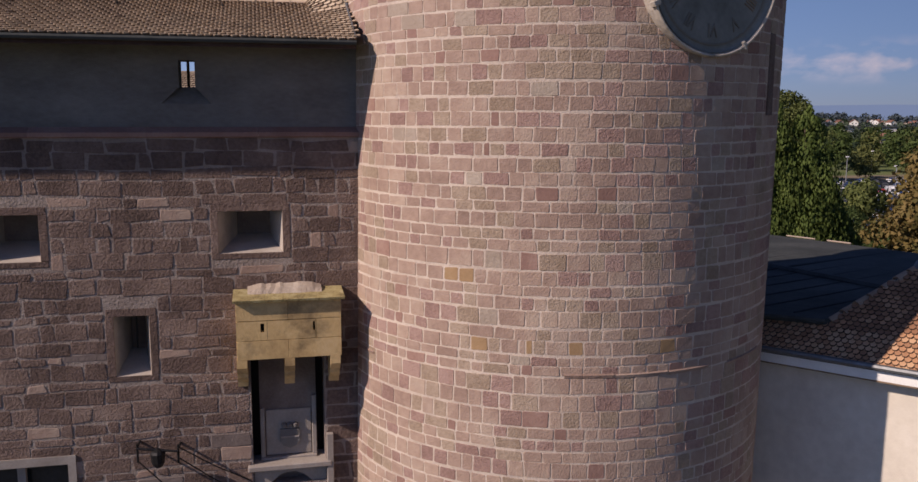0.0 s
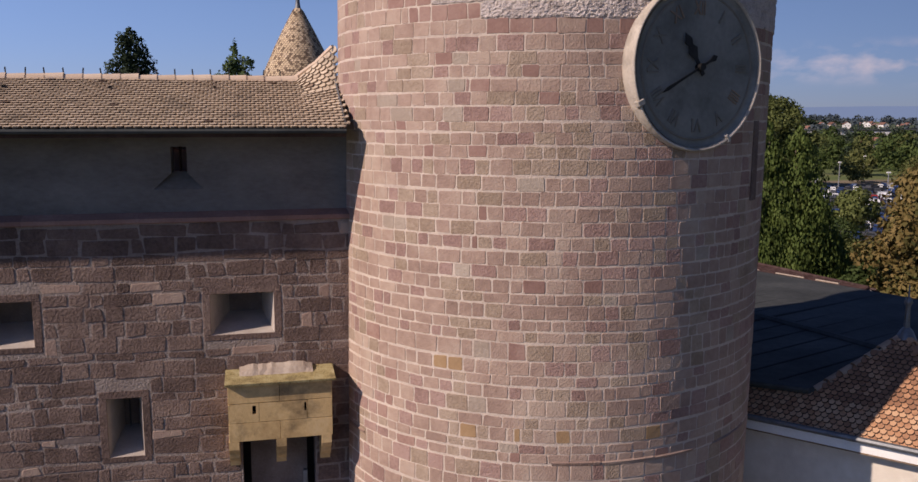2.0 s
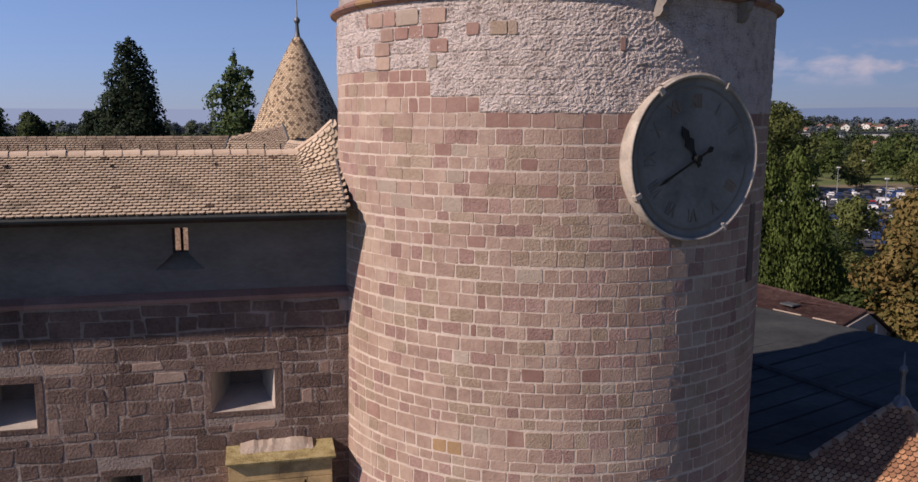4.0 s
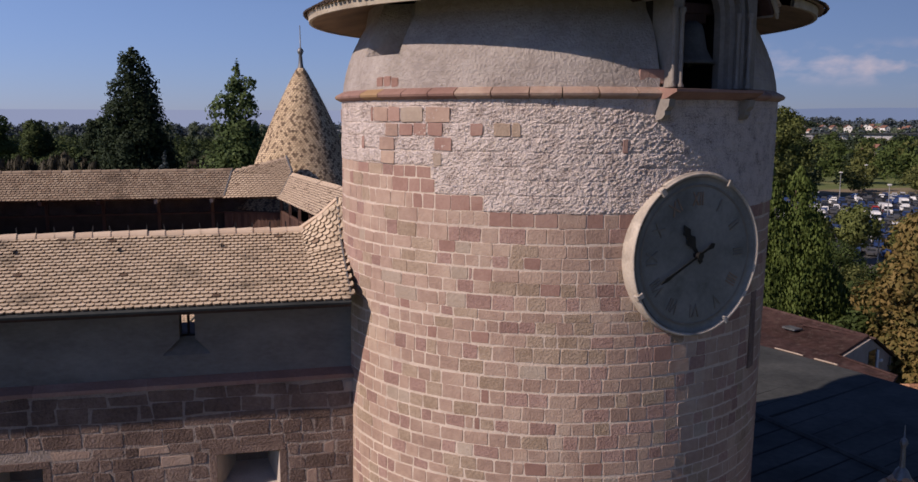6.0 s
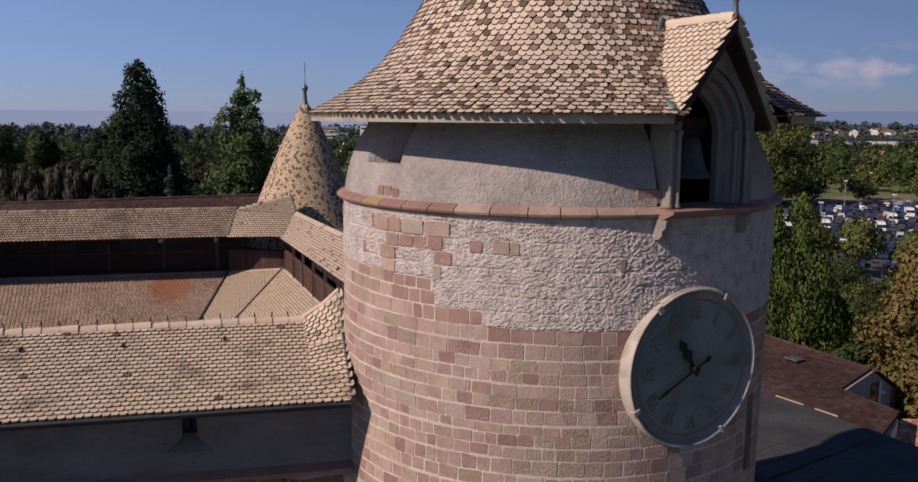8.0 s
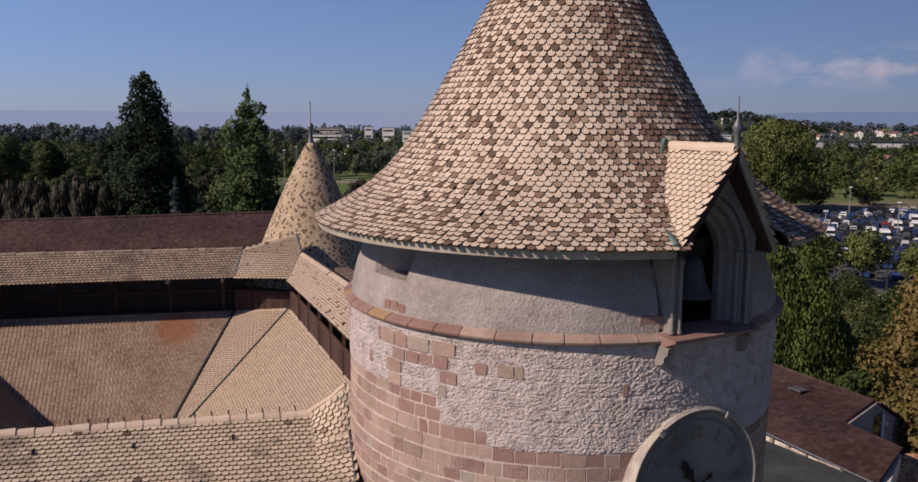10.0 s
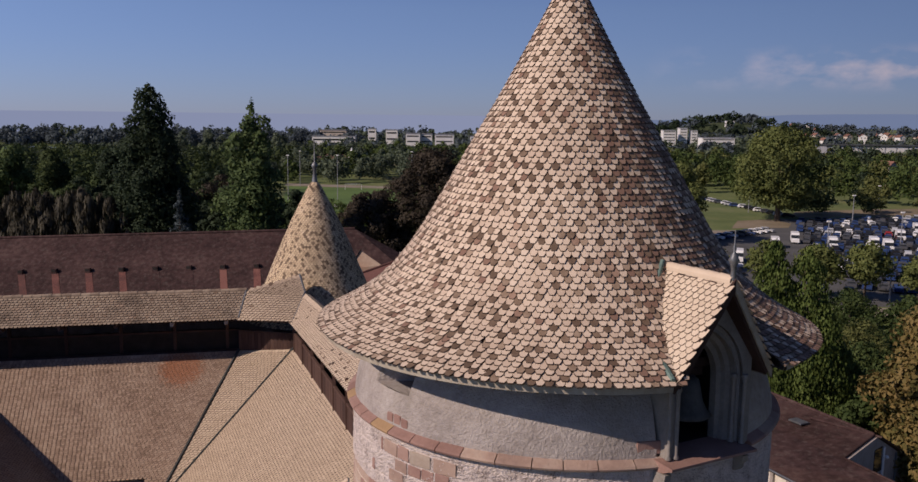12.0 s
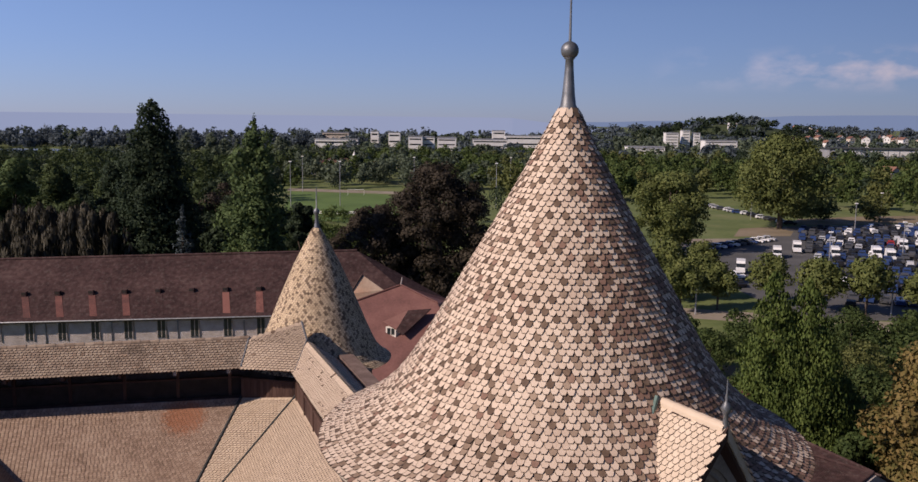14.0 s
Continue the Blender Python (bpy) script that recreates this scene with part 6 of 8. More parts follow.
felt = thing("felt_roof", "large dark ribbed felt roof in the tower's shadow", "roof")


def fp(x, y, up=0.0):
    return Vector((x, y, 17.75 - 0.04 * (y - 18.8) + up))


S0, S1, S2, S3 = Vector((9.6, 36.2, 17.12)), Vector((12.41, 30.47, 17.32)), Vector((13.55, 28.11, 17.4)), Vector((16.0, 22.0, 17.66))
part("slope", plane_patch([fp(3.0, 18.0), fp(6.06, 15.85), fp(7.0, 15.3), fp(9.2, 16.2), fp(17.5, 18.3), S3, S2, S1, S0, fp(3, 36)], 0.12), SLATE, felt)
part("lower_edge", tube([fp(3.0, 18.0, -0.04), fp(6.06, 15.83, -0.04), fp(7.0, 15.28, -0.04)], 0.05, 6), SLATE, felt)
part("roof_step", tube([fp(6.9, 28.2, 0.03), fp(8.6, 22.75, 0.03), fp(9.4, 20.5, 0.03), fp(9.95, 18.75, 0.03), fp(10.9, 15.9, 0.03)], 0.09, 6), SLATE, felt)
part("pale_seam", tube([fp(10.75, 28.26), fp(11.2, 26.15), fp(11.5, 24.9), fp(12.3, 23.1), fp(13.6, 20.0)], 0.018, 5), LEAD, felt)
for k in range(26):
    s = Vector((3.6, 20.0)) + Vector((-0.6, 0.8)) * (0.78 * k - 9.0)
    a, b = s, s + Vector((0.8, 0.6)) * 15
    cut = [q / 60 for q in range(61) if inside_of(a.x + (b.x - a.x) * q / 60, a.y + (b.y - a.y) * q / 60, [(3.2, 18.2), (7.0, 15.6), (9.3, 16.6), (17.0, 18.6), (15.8, 22.0), (13.4, 28.0), (12.3, 30.4), (9.5, 36.0), (3.2, 35.8)])]
    if len(cut) > 2:
        p, q = a.lerp(b, cut[0]), a.lerp(b, cut[-1])
        part("rib", tube([fp(p.x, p.y, 0.0), fp(q.x, q.y, 0.0)], 0.05 if k % 7 == 3 else 0.024, 5), TYRE, felt)
brown = thing("brown_roofed_house", "long house with dark brown tiled roof and white gable", "house")
RL, RE = Vector((21.28, 55.74, 13.28)), Vector((24.58, 48.5, 13.24))                 # ridge
RF = RL + (RL - RE) * 1.2
VC, LC = Vector((21.66, 45.9, 12.8)), Vector((23.3, 42.6, 12.62))                      # foot of the gable verge, corner of the lower verge
EF, EN = Vector((17.4, 45.65, 12.28)), Vector((20.3, 38.95, 12.28))                    # eave
EF2 = EF + (EF - EN) * 1.6
for q in ([EF2, VC + (EF2 - EF), RL + (RL - RE) * 0.9, RF], [EF2, EF, VC, VC + (EF2 - EF)], [VC + (EF2 - EF), VC, RE, RL + (RL - RE) * 0.9], [EF, EN, LC, VC]):
    part("roof", plane_patch([p - Vector((0, 0, 0.05)) for p in q], 0.12), TILE_BROWN, brown, "dark brown tiled roof")
for i in range(1, 60):
    f = i / 60
    u, v = (EF2.lerp(RF, f), (EN if f < 0.55 else VC).lerp(LC if f < 0.55 else RE, f / 0.55 if f < 0.55 else (f - 0.55) / 0.45))
    part("tile_course", tube([u - Vector((0, 0, 0.04)), v - Vector((0, 0, 0.04))], 0.02, 4), TILE_BROWN, brown)
r_e = np.random.default_rng(64)
for a, b in ((S0, S1), (S1, S2)):
    f = 0.0
    while f < 0.95:
        g = min(1.0, f + r_e.uniform(0.04, 0.2) * 6 / (b - a).length)
        up = Vector((0, 0, 0.045))
        part("edge_flashing", tube([a.lerp(b, f) + up, a.lerp(b, g) + up], r_e.uniform(0.015, 0.035), 6), STONE_PALE, brown, "broken pale edge strip")
        f = g + r_e.uniform(0.02, 0.14) * 6 / (b - a).length
part("ridge", tube([RF, RL, RE], 0.1, 8), TILE_BROWN, brown)
part("verge", tube([RE, VC], 0.07, 6), TILE_BROWN, brown)
part("verge", tube([VC, LC, EN], 0.07, 6), TILE_BROWN, brown)
GX = Vector((RE.x - VC.x, RE.y - VC.y, 0)).normalized()                                # along the gable wall
GM = Matrix((GX, Vector((-GX.y, GX.x, 0)), Vector((0, 0, 1)))).transposed().to_4x4()
GM.translation = Vector((VC.x, VC.y, 0)) + GX * 0.1
# white gable in a grey stone colour that paints its shade
part("gable", prism([(0.0, 7), (0.0, 12.72), (3.75, 13.12), (8.6, 10.6), (8.6, 7)], "y", -0.2, 0.0, GM), FRAME, brown, "white gable coloured grey for its shade")
part("gable_roof", plane_patch([GM @ Vector(q) for q in ((3.8, -0.35, 13.26), (3.8, 4.0, 13.26), (9.0, 4.0, 10.6), (9.0, -0.35, 10.6))], 0.12), TILE_BROWN, brown)
part("verge_board", tube([GM @ Vector((3.8, -0.38, 13.2)), GM @ Vector((9.0, -0.38, 10.55))], 0.07, 4), WOOD, brown)
part("gable_door", boxes((4.62, 4.82, -0.3, -0.19, 10.4, 12.3), m=GM), PAINT, brown)
part("gable_window", boxes((3.5, 4.6, -0.24, -0.19, 10.9, 12.4), m=GM), GLASS, brown)
part("downpipe", tube([GM @ Vector((6.6, -0.27, 7)), GM @ Vector((6.6, -0.27, 11.5))], 0.06, 6), LEAD, brown)
part("round_lamp", lathe([(0.0, -0.12), (0.1, -0.08), (0.14, 0.0), (0.1, 0.08), (0.0, 0.12)], 10), PAINT, brown, m=GM @ Matrix.Translation((5.1, -0.3, 11.6)))
ew = (EN - EF2).normalized()
en = Vector((ew.y, -ew.x, 0))                                                          # outwards from the eave
part("eave_wall", prism([tuple((p - en * k).xy) for p, k in ((EF2, 0.35), (EN, 0.35), (EN, 0.7), (EF2, 0.7))], "z", 0, 12.14), WHITE, brown, "white plastered wall under the eave")
part("eave_gutter", tube([EF2 + en * 0.05 - Vector((0, 0, 0.08)), EN + en * 0.05 - Vector((0, 0, 0.08))], 0.06, 6), LEAD, brown)
for k in range(9):
    p = EF2.lerp(EN, 0.42 + 0.065 * k) - en * 0.3
    part("buttress", boxes((-0.12, 0.12, -0.12, 0.12, 9.0, 12.1), m=Matrix.Translation((p.x, p.y, 0)) @ Matrix.Rotation(math.atan2(ew.y, ew.x), 4, "Z")), FRAME, brown)
part("wall", prism([tuple(p.xy) for p in (EF2 - en * 0.8, EN - en * 0.8, LC + Vector((0.2, 0.4, 0)), VC, RE - Vector((0.3, 0.2, 0)), RF)], "z", 0, 12.1), WHITE, brown)
part("lower_flat_roof", prism([(10.5, 37.0), (13.7, 28.9), (16.4, 24.0), (21.5, 34.0), (EN - en * 0.4).to_tuple()[:2], (EF2 - en * 0.4).to_tuple()[:2]], "z", 10.9, 11.15), SLATE, brown, "grey flat roof below the eave")
sk = Vector((21.05, 51.0, 13.07))
part("skylight", boxes((-0.5, 0.5, -0.35, 0.35, 0, 0.09), (-0.42, 0.42, -0.27, 0.27, 0.09, 0.1)), LEAD, brown, m=Matrix.Translation(sk) @ Matrix.Rotation(radians(-64), 4, "Z"))
red = thing("orange_roof_shed", "small shed with a bright orange tiled roof", "shed")
tiled_face(red, [Vector((22.4, 41.2, 10.75)), Vector((25.6, 40.2, 10.3)), Vector((26.6, 43.6, 11.9)), Vector((24.2, 44.0, 11.75))], TILE_ORANGE, 0.24, 0.2, 55)
part("wall", prism([(22.7, 41.5), (25.4, 40.7), (26.3, 43.4), (24.3, 43.7)], "z", 0, 10.35), WHITE, red)
low = thing("brick_outhouse", "low outhouse with a brown tiled roof behind the tower", "outhouse")
tiled_face(low, [Vector((22.1, 61, 11.2)), Vector((25.2, 61, 10.6)), Vector((24.6, 64, 13.0)), Vector((21.5, 64, 13.5))], TILE_RED, 0.24, 0.2, 56)
part("wall", prism([(22.3, 61.3), (24.9, 61.3), (24.5, 64), (21.7, 64)], "z", 0, 11.0), TILE_RED, low)

# ---------------------------------------------------------------- ground, water and far land
GRASS = material("mown_grass", ((0.25, (0.075, 0.10, 0.03)), (0.5, (0.115, 0.145, 0.045)), (0.8, (0.17, 0.18, 0.075))), scale=0.06, rough=0.95, bump=0.02, bump_scale=3, stain=(0.17, 0.14, 0.07), stain_scale=0.015, stain_amount=0.4)
PITCH = material("green_pitch", ((0.25, (0.075, 0.125, 0.03)), (0.6, (0.10, 0.16, 0.04)), (0.85, (0.13, 0.19, 0.055))), scale=0.05, rough=0.95)
ASPHALT = material("worn_asphalt", ((0.25, (0.07, 0.069, 0.068)), (0.6, (0.10, 0.098, 0.095)), (0.85, (0.135, 0.131, 0.125))), scale=0.15, rough=0.9, stain=(0.07, 0.07, 0.07), stain_scale=0.08, stain_amount=0.5)
DIRT = material("pale_gravel", ((0.25, (0.22, 0.18, 0.135)), (0.6, (0.29, 0.245, 0.19)), (0.85, (0.35, 0.3, 0.24))), scale=0.08, rough=0.95, stain=(0.12, 0.14, 0.06), stain_scale=0.05, stain_amount=0.6)
EARTH = material("bare_earth", ((0.25, (0.15, 0.12, 0.07)), (0.5, (0.21, 0.165, 0.105)), (0.8, (0.27, 0.215, 0.15))), scale=0.07, rough=0.95, stain=(0.10, 0.12, 0.045), stain_scale=0.05, stain_amount=0.8)
# the water's base colour is lightened to paint in reflected sky
WATER = material("sky_tinted_lake_water", ((0.3, (0.16, 0.21, 0.30)), (0.7, (0.20, 0.26, 0.36))), scale=0.01, rough=0.4, bump=0.004, bump_scale=0.4, spec=0.5)

tagged(part("ground", boxes((-4600, 4600, -600, 4700, -0.6, 0.0)), GRASS), "grass and earth reaching to the horizon", "ground", kind="structure")


def flat(name, pts, z, mat, label, category):
    bm = bmesh.new()
    top = [bm.verts.new((x, y, z)) for x, y in pts]
    low = [bm.verts.new((x, y, -0.02)) for x, y in pts]
    bm.faces.new(top)
    for i in range(len(pts)):
        j = (i + 1) % len(pts)
        bm.faces.new((top[i], low[i], low[j], top[j]))
    return tagged(part(name, bm, mat), label, category, kind="structure")


LOT = [(58, 148), (120, 140), (230, 175), (240, 302), (155, 294), (104, 280), (87, 247), (52, 212)]
flat("parking_ground", LOT, 0.03, ASPHALT, "worn grey asphalt of the car park", "car park")
flat("gravel_ground", [(50, 214), (56, 246), (78, 250), (88, 249), (60, 219)], 0.05, DIRT, "pale gravel beside the lawn", "gravel")
flat("bare_earth", [(80, 254), (98, 257), (103, 268), (100, 279), (88, 274)], 0.04, EARTH, "bare trodden earth on the lawn", "earth")
flat("bare_earth", [(108, 284), (155, 296), (238, 306), (236, 330), (150, 316), (118, 304)], 0.04, EARTH, "bare earth under the trees beside parked cars", "earth")
flat("path", [(36, 147), (76, 136), (77, 144), (37, 155)], 0.03, DIRT, "pale gravel path between trees", "path")
flat("bare_earth", [(30, 97), (37, 97), (38.5, 117), (32, 117)], 0.04, EARTH, "brown bare earth between garden shrubs", "earth")
# yard out of view, coloured dark so less light bounces up
flat("yard_ground", [(-30, -40), (60, -40), (60, 70), (-30, 70)], 0.02, ASPHALT, "unseen yard round the castle, dark to cut bounced light", "yard")
flat("water", [(-900, 705), (-310, 705), (-290, 750), (-330, 838), (-900, 850)], 0.04, WATER, "blue-grey lake behind the trees", "lake")
flat("football_pitch", [(-62, 284), (-29, 276), (-20, 378), (-79, 392)], 0.03, PITCH, "bright green football pitch", "pitch")
flat("running_strip", [(-82, 396), (-14, 381), (-10, 392), (-84, 410)], 0.03, DIRT, "pale gravel strip behind the pitch", "track")

# the mountain backdrop glows faintly, distance haze painted into it
HAZE = bpy.data.materials.new("glowing_mountain_haze")
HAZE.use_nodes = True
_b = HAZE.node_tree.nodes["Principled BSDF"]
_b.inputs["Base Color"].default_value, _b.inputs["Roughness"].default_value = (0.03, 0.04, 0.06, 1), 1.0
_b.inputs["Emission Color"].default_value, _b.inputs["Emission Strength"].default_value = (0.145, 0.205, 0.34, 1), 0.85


def mountains():
    V, F, n = [], [], 220
    for i in range(n + 1):
        a = radians(-60 + 120 * i / n)
        h = 4 + 66 * min(1, max(0, (a - 0.06) / 0.3)) ** 1.1 + 16 * noise.noise((a * 5, 1.3, 0)) + 5 * noise.noise((a * 19, 4.2, 0))
        x, y = 4500 * math.sin(a), 4500 * math.cos(a)
        V += [(x, y, -1), (x, y, max(h, 5)), (x * 1.02, y * 1.02, -1)]
    for i in range(n):
        a = 3 * i
        F += [(a, a + 3, a + 4, a + 1), (a + 1, a + 4, a + 5, a + 2)]
    tagged(piece("backdrop", raw_mesh("backdrop", np.array(V), np.array(F), HAZE)), "faintly glowing backdrop of hazy blue mountains", "mountains", kind="structure")


mountains()


def haze_wall():
    """A glowing wall painted as pale haze ends the land, nearer over the lake than behind the town."""
    shade = bpy.data.materials.new("glowing_horizon_haze")
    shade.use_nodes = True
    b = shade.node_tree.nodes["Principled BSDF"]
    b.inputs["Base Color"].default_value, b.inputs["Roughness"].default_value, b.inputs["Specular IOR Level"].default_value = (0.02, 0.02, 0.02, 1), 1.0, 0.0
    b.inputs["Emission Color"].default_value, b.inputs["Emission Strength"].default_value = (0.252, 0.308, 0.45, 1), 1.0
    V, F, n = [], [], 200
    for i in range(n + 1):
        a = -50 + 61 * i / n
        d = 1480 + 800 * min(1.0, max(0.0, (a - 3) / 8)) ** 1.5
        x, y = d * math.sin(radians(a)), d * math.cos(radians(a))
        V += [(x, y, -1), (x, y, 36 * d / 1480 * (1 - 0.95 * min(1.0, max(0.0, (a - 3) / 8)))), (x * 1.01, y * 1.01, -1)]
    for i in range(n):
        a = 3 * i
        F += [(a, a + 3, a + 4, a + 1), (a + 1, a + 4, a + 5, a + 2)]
    tagged(piece("backdrop_haze", raw_mesh("backdrop_haze", np.array(V), np.array(F), shade)), "glowing wall painted as pale horizon haze beyond the lake", "haze", kind="structure")


haze_wall()

# ---------------------------------------------------------------- trees
LEAF_DARK = leaf_material("dark_conifer_foliage", ((0.1, (0.016, 0.026, 0.016)), (0.5, (0.031, 0.048, 0.026)), (0.9, (0.056, 0.078, 0.04))))
LEAF_GREEN = leaf_material("green_foliage", ((0.1, (0.036, 0.058, 0.018)), (0.5, (0.070, 0.102, 0.030)), (0.9, (0.12, 0.15, 0.048))))
LEAF_GARDEN = leaf_material("shaded_garden_foliage", ((0.1, (0.026, 0.042, 0.014)), (0.5, (0.052, 0.078, 0.024)), (0.9, (0.092, 0.118, 0.038))))
LEAF_CYPRESS = leaf_material("cypress_foliage", ((0.1, (0.048, 0.074, 0.018)), (0.5, (0.087, 0.123, 0.03)), (0.9, (0.137, 0.174, 0.05))))
LEAF_OLIVE = leaf_material("olive_foliage", ((0.1, (0.055, 0.066, 0.022)), (0.5, (0.105, 0.118, 0.038)), (0.9, (0.165, 0.168, 0.06))))
LEAF_PARK = leaf_material("deep_green_park_foliage", ((0.1, (0.026, 0.04, 0.016)), (0.5, (0.05, 0.072, 0.026)), (0.9, (0.088, 0.112, 0.042))))
# far foliage: pale blue distance haze is mixed into the leaf colour
LEAF_HAZE_GREEN = leaf_material("haze_tinted_green_foliage", ((0.1, (0.058, 0.078, 0.054)), (0.5, (0.092, 0.118, 0.078)), (0.9, (0.135, 0.16, 0.10))), scale=0.05)
LEAF_WEEP = leaf_material("weeping_grey_brown_foliage", ((0.1, (0.04, 0.037, 0.029)), (0.5, (0.072, 0.067, 0.05)), (0.9, (0.125, 0.113, 0.082))))
LEAF_SPRUCE = leaf_material("olive_spruce_needles", ((0.1, (0.044, 0.072, 0.028)), (0.5, (0.08, 0.118, 0.044)), (0.9, (0.125, 0.165, 0.064))))
# farthest foliage: greyer and bluer, haze painted into its colour
LEAF_HAZY = leaf_material("haze_tinted_far_foliage", ((0.1, (0.066, 0.084, 0.096)), (0.5, (0.084, 0.106, 0.118)), (0.9, (0.104, 0.128, 0.136))), scale=0.03, island=0.08)
LEAF_LIGHT = leaf_material("light_olive_foliage", ((0.1, (0.068, 0.086, 0.027)), (0.5, (0.12, 0.142, 0.044)), (0.9, (0.185, 0.202, 0.072))))
LEAF_COPPER = leaf_material("copper_foliage", ((0.1, (0.024, 0.02, 0.015)), (0.5, (0.048, 0.039, 0.029)), (0.9, (0.084, 0.069, 0.048))))
LEAF_AUTUMN = leaf_material("autumn_foliage", ((0.05, (0.052, 0.062, 0.02)), (0.35, (0.118, 0.104, 0.034)), (0.6, (0.185, 0.136, 0.048)), (0.95, (0.27, 0.19, 0.076))), scale=0.35)


def leaf_cards(P, Nrm, size, seed, hang=0.0):
    """Two-triangle leaf sprays at the points, turned about their normals; hang draws them out downwards."""
    r = np.random.default_rng(seed)
    n = len(P)
    out = Nrm.copy()
    Nrm = Nrm + r.normal(0, 0.55, (n, 3))
    Nrm /= np.linalg.norm(Nrm, axis=1)[:, None] + 1e-9
    a = r.normal(0, 1, (n, 3))
    if hang:
        Nrm[:, 2] *= 0.15
        a = np.cross(np.array([0, 0, 1.0]) + r.normal(0, 0.12, (n, 3)), Nrm)
    U = np.cross(Nrm, a)
    U /= np.linalg.norm(U, axis=1)[:, None] + 1e-9
    W = np.cross(Nrm, U)
    W /= np.linalg.norm(W, axis=1)[:, None] + 1e-9
    s = size * r.uniform(0.6, 1.35, n)[:, None]
    U = U * (1 + hang)
    V = np.stack([P - U * s, P - W * s * 0.55 + Nrm * s * 0.15, P + U * s, P + W * s * 0.55 + Nrm * s * 0.15], 1).reshape(-1, 3)
    b = np.arange(n)[:, None] * 4
    soft = out * 0.7 + Nrm * 0.5
    soft /= np.linalg.norm(soft, axis=1)[:, None] + 1e-9
    return V, np.concatenate([b, b + 1, b + 2, b + 3], 1), np.repeat(soft, 4, 0)


def foliage(name, cards, leaf, parent=None):
    """Leaf sprays shaded by the lie of the crown that they belong to."""
    V, F, soft = cards
    me = raw_mesh(name, V, F, leaf, smooth=True)
    me.normals_split_custom_set_from_vertices(soft)
    return piece(name, me, parent)


def blob_points(blobs, n, seed, shell=0.5, power=0.55):
    """Points in the outer shell of many overlapping lumps: (x, y, z, rx, ry, rz)."""
    r = np.random.default_rng(seed)
    B = np.array(blobs, float)
    w = (B[:, 3] * B[:, 4] * B[:, 5]) ** power
    k = r.choice(len(B), n, p=w / w.sum())
    d = r.normal(0, 1, (n, 3))
    d /= np.linalg.norm(d, axis=1)[:, None]
    d[:, 2] = np.where(d[:, 2] < -0.55, -d[:, 2], d[:, 2])
    rad = r.uniform(shell, 1.04, n)[:, None]
    return B[k, :3] + d * B[k, 3:] * rad, d


def tree(name, label, x, y, height, blobs, leaf, leaves, size, trunk=0.35, limbs=6, seed=1, category="tree", z=0.0, bark=None, hang=0.0, power=0.55):
    """A tapered trunk with limbs to the lumps of the crown, and a crown of leaf sprays."""
    r = np.random.default_rng(seed)
    t = thing(name, label, category, Matrix.Translation((x, y, z)))
    top = max(b[2] for b in blobs)
    bm = tube([(0, 0, -0.2), (0.05 * trunk, 0, height * 0.15), (r.normal(0, 0.2), r.normal(0, 0.2), top * 0.6), (r.normal(0, 0.3), r.normal(0, 0.3), top * 0.95)], [trunk * 1.25, trunk, trunk * 0.6, trunk * 0.15], 8)
    part("trunk", bm, bark or BARK, t, smooth=True)
    for i in r.choice(len(blobs), min(limbs, len(blobs)), replace=False):
        b = blobs[i]
        z0 = min(b[2] * 0.7, top * 0.6)
        part("limb", tube([(0, 0, z0), (b[0] * 0.5, b[1] * 0.5, (z0 + b[2]) / 2), (b[0], b[1], b[2])], [trunk * 0.4, trunk * 0.28, trunk * 0.08], 5), bark or BARK, t, smooth=True)
    P, D = blob_points(blobs, leaves, seed + 5, power=power)
    tagged(foliage("crown", leaf_cards(P, D, size, seed + 9, hang), leaf, t), kind="stuff")
    return t


def crown_lumps(radius, low, high, n, seed, lump=0.42, taper=0.0, dome=True):
    """Lumps that fill a crown: round, or narrowing upwards with taper."""
    r = np.random.default_rng(seed)
    out = []
    for i in range(n):
        f = (i + 0.5) / n
        z = low + (high - low) * f
        prof = (math.sin(math.pi * (0.12 + 0.80 * f)) if dome else 1.0) * (1 - taper * f)
        a, d = r.uniform(0, 2 * math.pi), radius * prof * math.sqrt(r.uniform(0.1, 1.0)) * 0.8
        s = radius * lump * r.uniform(0.7, 1.25) * (1 - 0.6 * taper * f)
        out.append((d * math.cos(a), d * math.sin(a), z, s, s, s * r.uniform(0.7, 1.0)))
    return out


def conifer_lumps(radius, low, high, rings, seed, droop=0.0, ragged=0.3, power=0.62, tip=0.35):
    r = np.random.default_rng(seed)
    out = []
    for i in range(rings):
        f = i / (rings - 1)
        z = low + (high - low) * f
        rad = radius * (1 - f) ** power + tip
        k = max(3, int(8 * (1 - f) + 2))
        out.append((0, 0, z, rad * 0.5, rad * 0.5, (high - low) / rings))
        for j in range(k):
            a = 2 * math.pi * j / k + i * 1.3 + r.normal(0, 0.25)
            d = rad * r.uniform(1 - ragged, 1.0) * 0.68
            s = rad * r.uniform(0.28, 0.5) + 0.1
            out.append((d * math.cos(a), d * math.sin(a), z - droop * d + r.normal(0, 0.2), s, s, s * 0.9 + 0.15))
    out.append((0, 0, high, 0.25, 0.25, 0.8))
    return out


